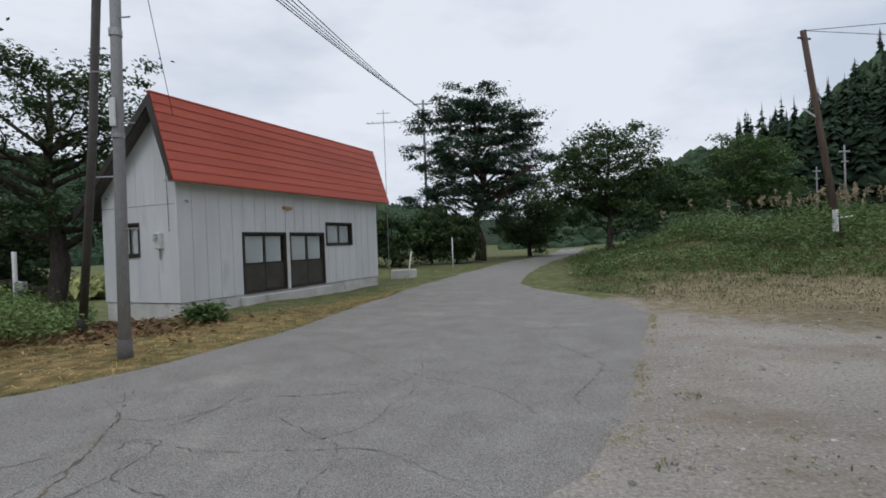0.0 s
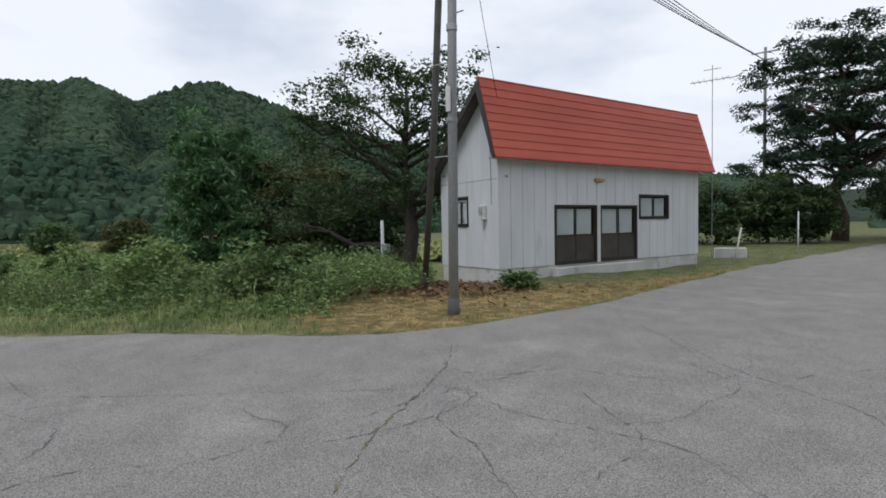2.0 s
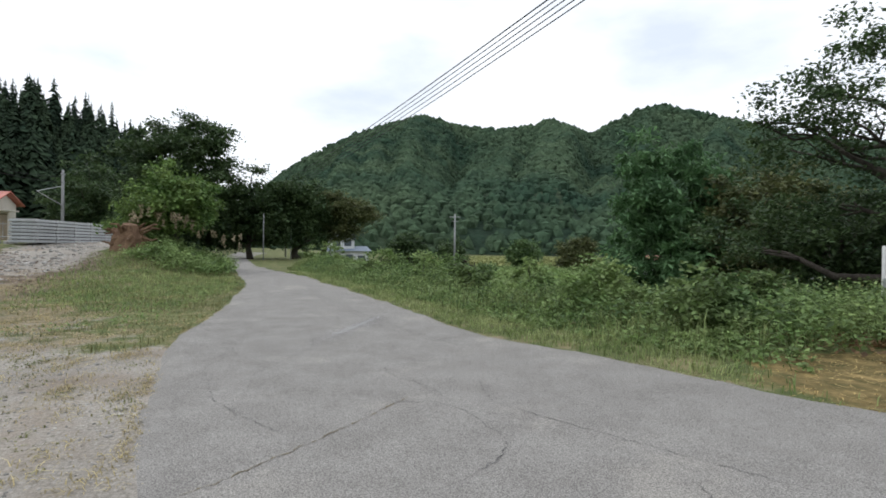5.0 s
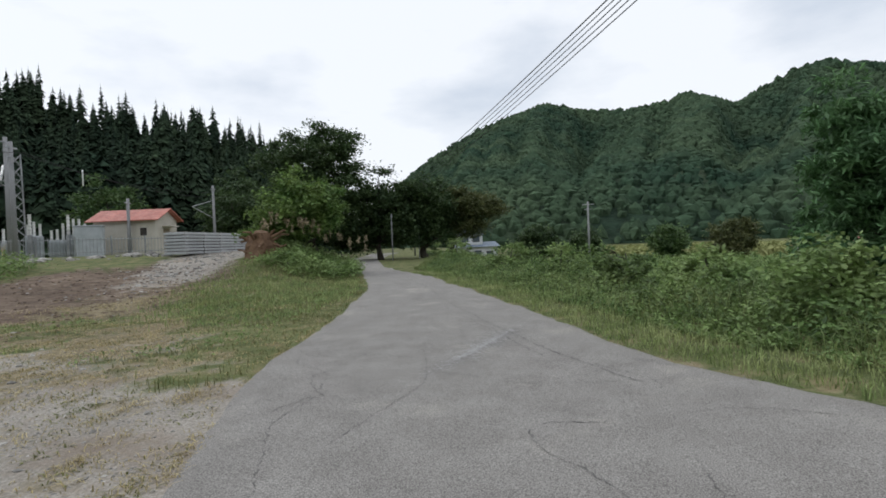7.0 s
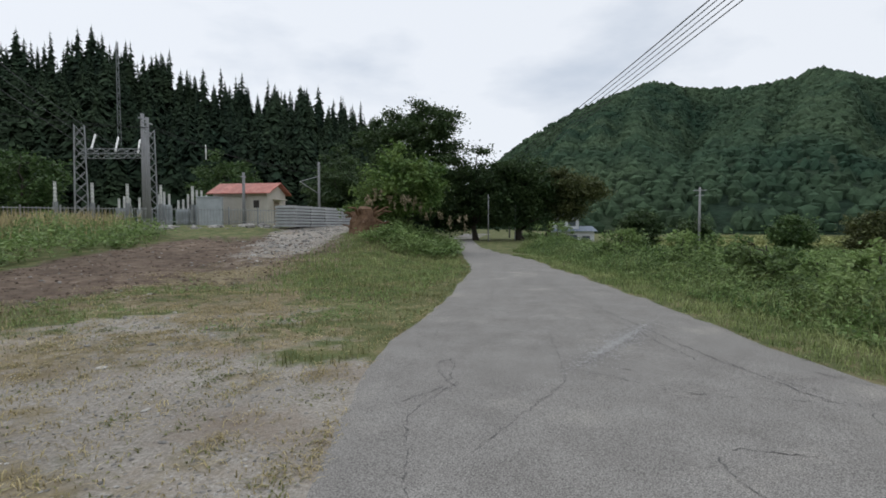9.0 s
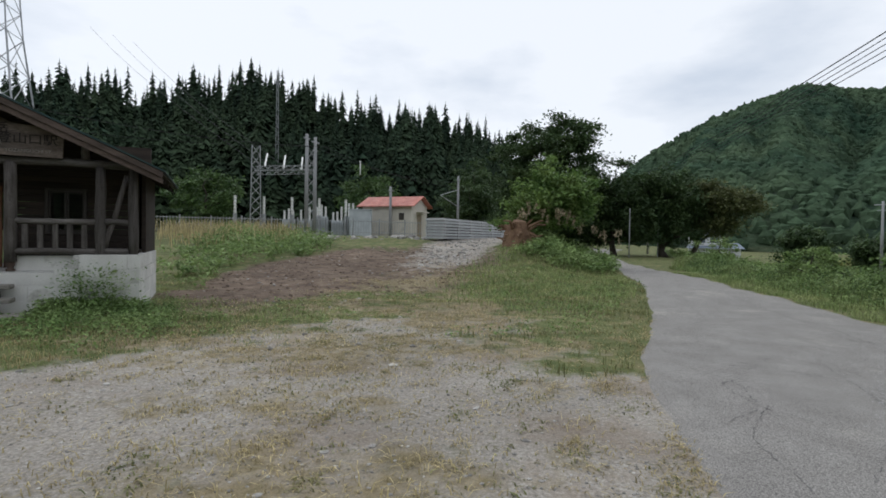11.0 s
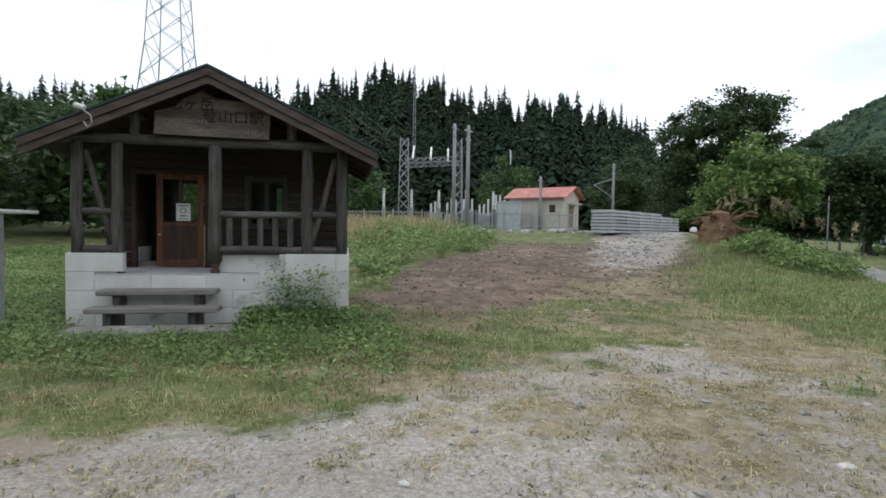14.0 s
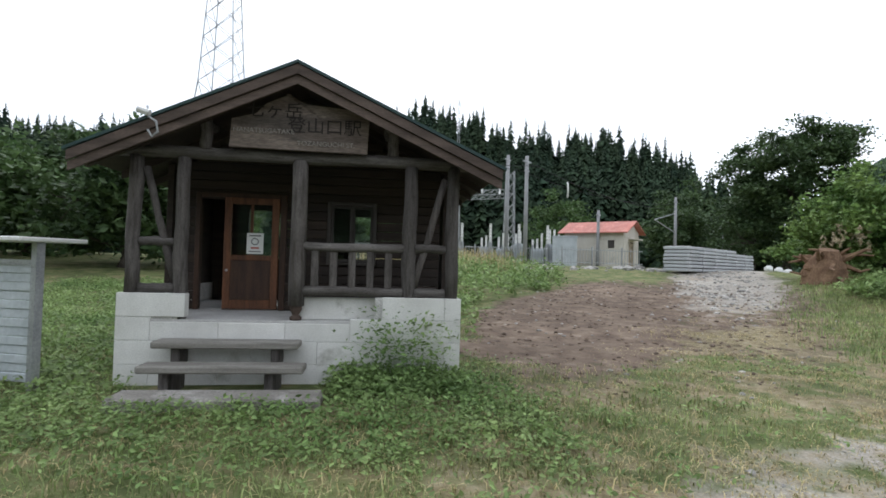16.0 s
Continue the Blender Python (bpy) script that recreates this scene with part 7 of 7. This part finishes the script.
# stones on gravel and track
M_CLOD = mat("earth_clod", (0.085, 0.058, 0.042), (0.17, 0.125, 0.092), scale=4, fine=40, rough=0.95, bump=0.3, island=0.35, space="World")


def stones(name, xy, size, seed, label, material=None):
    rng = np.random.default_rng(seed)
    n = len(xy)
    s = size * rng.uniform(0.4, 1.0, (n, 1, 1)) ** 1.6 * rng.uniform(0.6, 1.3, (n, 1, 3)) * np.array([1, 1, 0.6])
    c = np.column_stack([xy, gz(xy[:, 0], xy[:, 1])])
    v = c[:, None] + ICO_V[None] * rng.uniform(0.75, 1.2, (n, 12, 1)) * s
    f = (np.arange(n) * 12)[:, None, None] + ICO_F[None]
    return soup(name, v.reshape(-1, 3), f.reshape(-1, 3), material or M_STONE, label, "gravel")


p = scatter(52000, -12, -9, 6, 11, lambda x, y: (zones(x, y)[0] > 0.6) * (0.15 + 0.85 * patchy(x, y, 0.9, 11.0)), 120)
stones("loose_gravel", p, 0.02, 31, "small loose grey stones on the gravel")
p = scatter(900, -13, -9, 8, 14, lambda x, y: zones(x, y)[0] > 0.5, 121)
stones("larger_gravel", p, 0.06, 32, "larger scattered stones on the gravel")
p = scatter(3500, -50, -22, -20, -10, lambda x, y: blob(x, y, -33, -14.7, 12, 1.7, 17, 0.3), 122)
stones("track_ballast", p, 0.12, 33, "pale broken stone on the track to the substation")
p = scatter(240, -42, -26, -26, -15, lambda x, y: blob(x, y, -33, -21, 8, 1.6, -45, 0.3), 123)
stones("bank_rubble", p, 0.42, 34, "pale broken rubble on the bank")
p = scatter(3600, -29, -19, -11, -8, lambda x, y: sm(0.25, 0.6, zones(x, y)[1]) * (0.2 + 0.8 * patchy(x, y, 0.9, 3.0)), 124)
stones("earth_clods", p, 0.065, 35, "clods of turned brown earth", M_CLOD)
p = scatter(260, -27, -18, -12, -8, lambda x, y: zones(x, y)[1] > 0.3, 125)
stones("earth_stones", p, 0.06, 36, "scattered pale stones on the bare earth")

# cracks filled with dry grass, and a worn pale scrape, on the asphalt
M_CRACK = mat("crack_fill", (0.12, 0.1, 0.07), (0.22, 0.18, 0.1), scale=5, fine=40, rough=0.95, bump=0.3)
M_CRACKD = mat("crack_dark", (0.11, 0.105, 0.1), (0.16, 0.155, 0.148), scale=5, fine=40, rough=0.95, bump=0.2)
M_SCRAPE = mat("pale_scrape", (0.36, 0.35, 0.34), (0.47, 0.46, 0.445), scale=6, fine=60, rough=0.9, bump=0.2)


def crack(pts, w, material, name, label, seed):
    rng = np.random.default_rng(seed)
    q = edge_line(pts, 0.05, 0.013, seed)
    n = len(q)
    d = np.gradient(q, axis=0); d /= np.linalg.norm(d, axis=1)[:, None] + 1e-9
    s = np.stack([-d[:, 1], d[:, 0]], 1)
    ww = (0.5 * w * rng.uniform(0.0, 1.0, n) ** 1.5)[:, None] * np.clip(np.minimum(np.arange(n), np.arange(n)[::-1]) / 6, 0.1, 1)[:, None]
    a, b = q - s * ww / 2, q + s * ww / 2
    z = gz(q[:, 0], q[:, 1]) + 0.027
    v = np.concatenate([np.column_stack([a, z]), np.column_stack([b, z])])
    f = [(i, i + 1, n + i + 1, n + i) for i in range(n - 1)]
    soup(name, v, f, material, label, "crack")
    return q


CRACKS = [([(-4.0, 6.3), (-3.5, 5.4), (-3.2, 4.6), (-2.9, 3.6), (-2.4, 2.6), (-2.1, 1.9)], 0.06, 1), ([(-6.6, 1.6), (-5.9, 1.1), (-5.3, 0.6), (-4.6, 0.0), (-4.2, -0.6)], 0.05, 1), ([(-1.2, 7.2), (-1.8, 8.2), (-2.6, 9.1), (-2.9, 9.6)], 0.045, 1),
          ([(0.6, 5.0), (0.2, 6.0), (-0.9, 6.9), (-1.4, 7.7)], 0.03, 0), ([(1.3, 4.6), (0.9, 5.6), (1.6, 7.0), (1.1, 9.0), (1.9, 11)], 0.035, 0), ([(-5.3, 0.6), (-6.6, -0.4), (-8.2, -0.9), (-9.6, -0.6)], 0.025, 0), ([(-3.2, 4.6), (-4.6, 3.6), (-6.2, 2.4), (-7.4, 2.5)], 0.025, 0),
          ([(-9.3, 2.7), (-11, 2.0), (-13.5, 1.2), (-17, 0.3), (-21, -0.7)], 0.06, 0), ([(-10.5, 1.9), (-12.5, 1.3), (-15.5, 0.4), (-19, -0.3)], 0.04, 0), ([(-7.4, -0.3), (-9.5, 0.4), (-12, 0.1)], 0.025, 0), ([(-0.5, 2.2), (-1.3, 3.3), (-1.1, 4.5), (-2.2, 5.6)], 0.025, 0), ([(-13, -1.9), (-15, -1.2), (-18, -1.6)], 0.04, 0)]
for i, (pts, w, kind) in enumerate(CRACKS):
    q = crack(pts, w, M_CRACK if kind else M_CRACKD, "road_crack", "crack in the asphalt filled with dry growth" if kind else "thin dark crack in the asphalt", 200 + i)
    if kind:
        r2 = np.random.default_rng(300 + i)
        pp = np.repeat(q, 5, 0) + r2.normal(0, 0.02, (len(q) * 5, 2))
        pp = pp[r2.uniform(0, 1, len(pp)) < 0.6]
        blades("crack_grass", pp, 0.03, 0.006, 0.9, M_GRASSDRY, "dry yellow grass growing in the crack", 400 + i)
rng = np.random.default_rng(56)
for i in range(46):  # hairline cracks wandering over the old surface
    x0 = rng.uniform(-15, 3) if i % 3 else rng.uniform(-26, -8)
    y0 = np.interp(x0, [-26, -8, -4, 3], [-1.5, 1.2, 3.5, 11]) + rng.normal(0, 1.7)
    a0, pts = rng.uniform(0, 6.28), [(x0, y0)]
    for _ in range(rng.integers(4, 10)):
        a0 += rng.normal(0, 0.55)
        pts.append((pts[-1][0] + 0.38 * math.cos(a0), pts[-1][1] + 0.38 * math.sin(a0)))
    q = np.array(pts)
    if in_road(q[:, 0], q[:, 1]).all():
        crack(pts, 0.03, M_CRACKD, "road_crack", "hairline crack in the old asphalt", 600 + i)
rng = np.random.default_rng(55)
p = np.array([(-11.5, 1.05)]) + np.column_stack([rng.normal(0, 0.75, 2600), rng.normal(0, 0.1, 2600) * (1 + 0.8 * np.sin(np.arange(2600) * 0.7))]) @ np.array([[math.cos(-0.38), math.sin(-0.38)], [-math.sin(-0.38), math.cos(-0.38)]])
v, f = leaf_quads(np.column_stack([p, gz(p[:, 0], p[:, 1]) + 0.028]), 0.028, rng, 0.7, 1.0)
v = np.array(v); v[:, 2] = gz(v[:, 0], v[:, 1]) + 0.028 + (np.arange(len(v)) // 4 % 7) * 0.0004
soup("road_scrape", v, f, M_SCRAPE, "worn pale scrape on the asphalt", "scrape")

# paddies beyond the weeds
M_RICE = mat("ripening_rice", (0.24, 0.27, 0.1), (0.38, 0.39, 0.17), scale=0.2, fine=6, rough=0.95, bump=0.5, fine_amt=0.2, dist=0.1, space="World")
for i, (x, y, lx, ly, a) in enumerate(((-80, 34, 16, 9, 20), (-62, 52, 14, 9, 25), (-100, 20, 14, 8, 10), (-42, 58, 14, 8, 35), (-30, 40, 7, 5, 40), (-118, 45, 22, 12, 15))):
    r2 = np.random.default_rng(500 + i)
    n = 3000
    ca, sa = math.cos(radians(a)), math.sin(radians(a))
    u, w = r2.uniform(-lx, lx, n), r2.uniform(-ly, ly, n)
    q = np.column_stack([x + u * ca - w * sa, y + u * sa + w * ca])
    v, f = leaf_quads(np.column_stack([q, gz(q[:, 0], q[:, 1]) + r2.uniform(0.3, 0.8, n)]), 1.0, r2, 0.4, 0.3)
    soup("rice_paddy", v, f, M_RICE, "ripening yellow-green rice in a paddy", "rice", group="paddies")
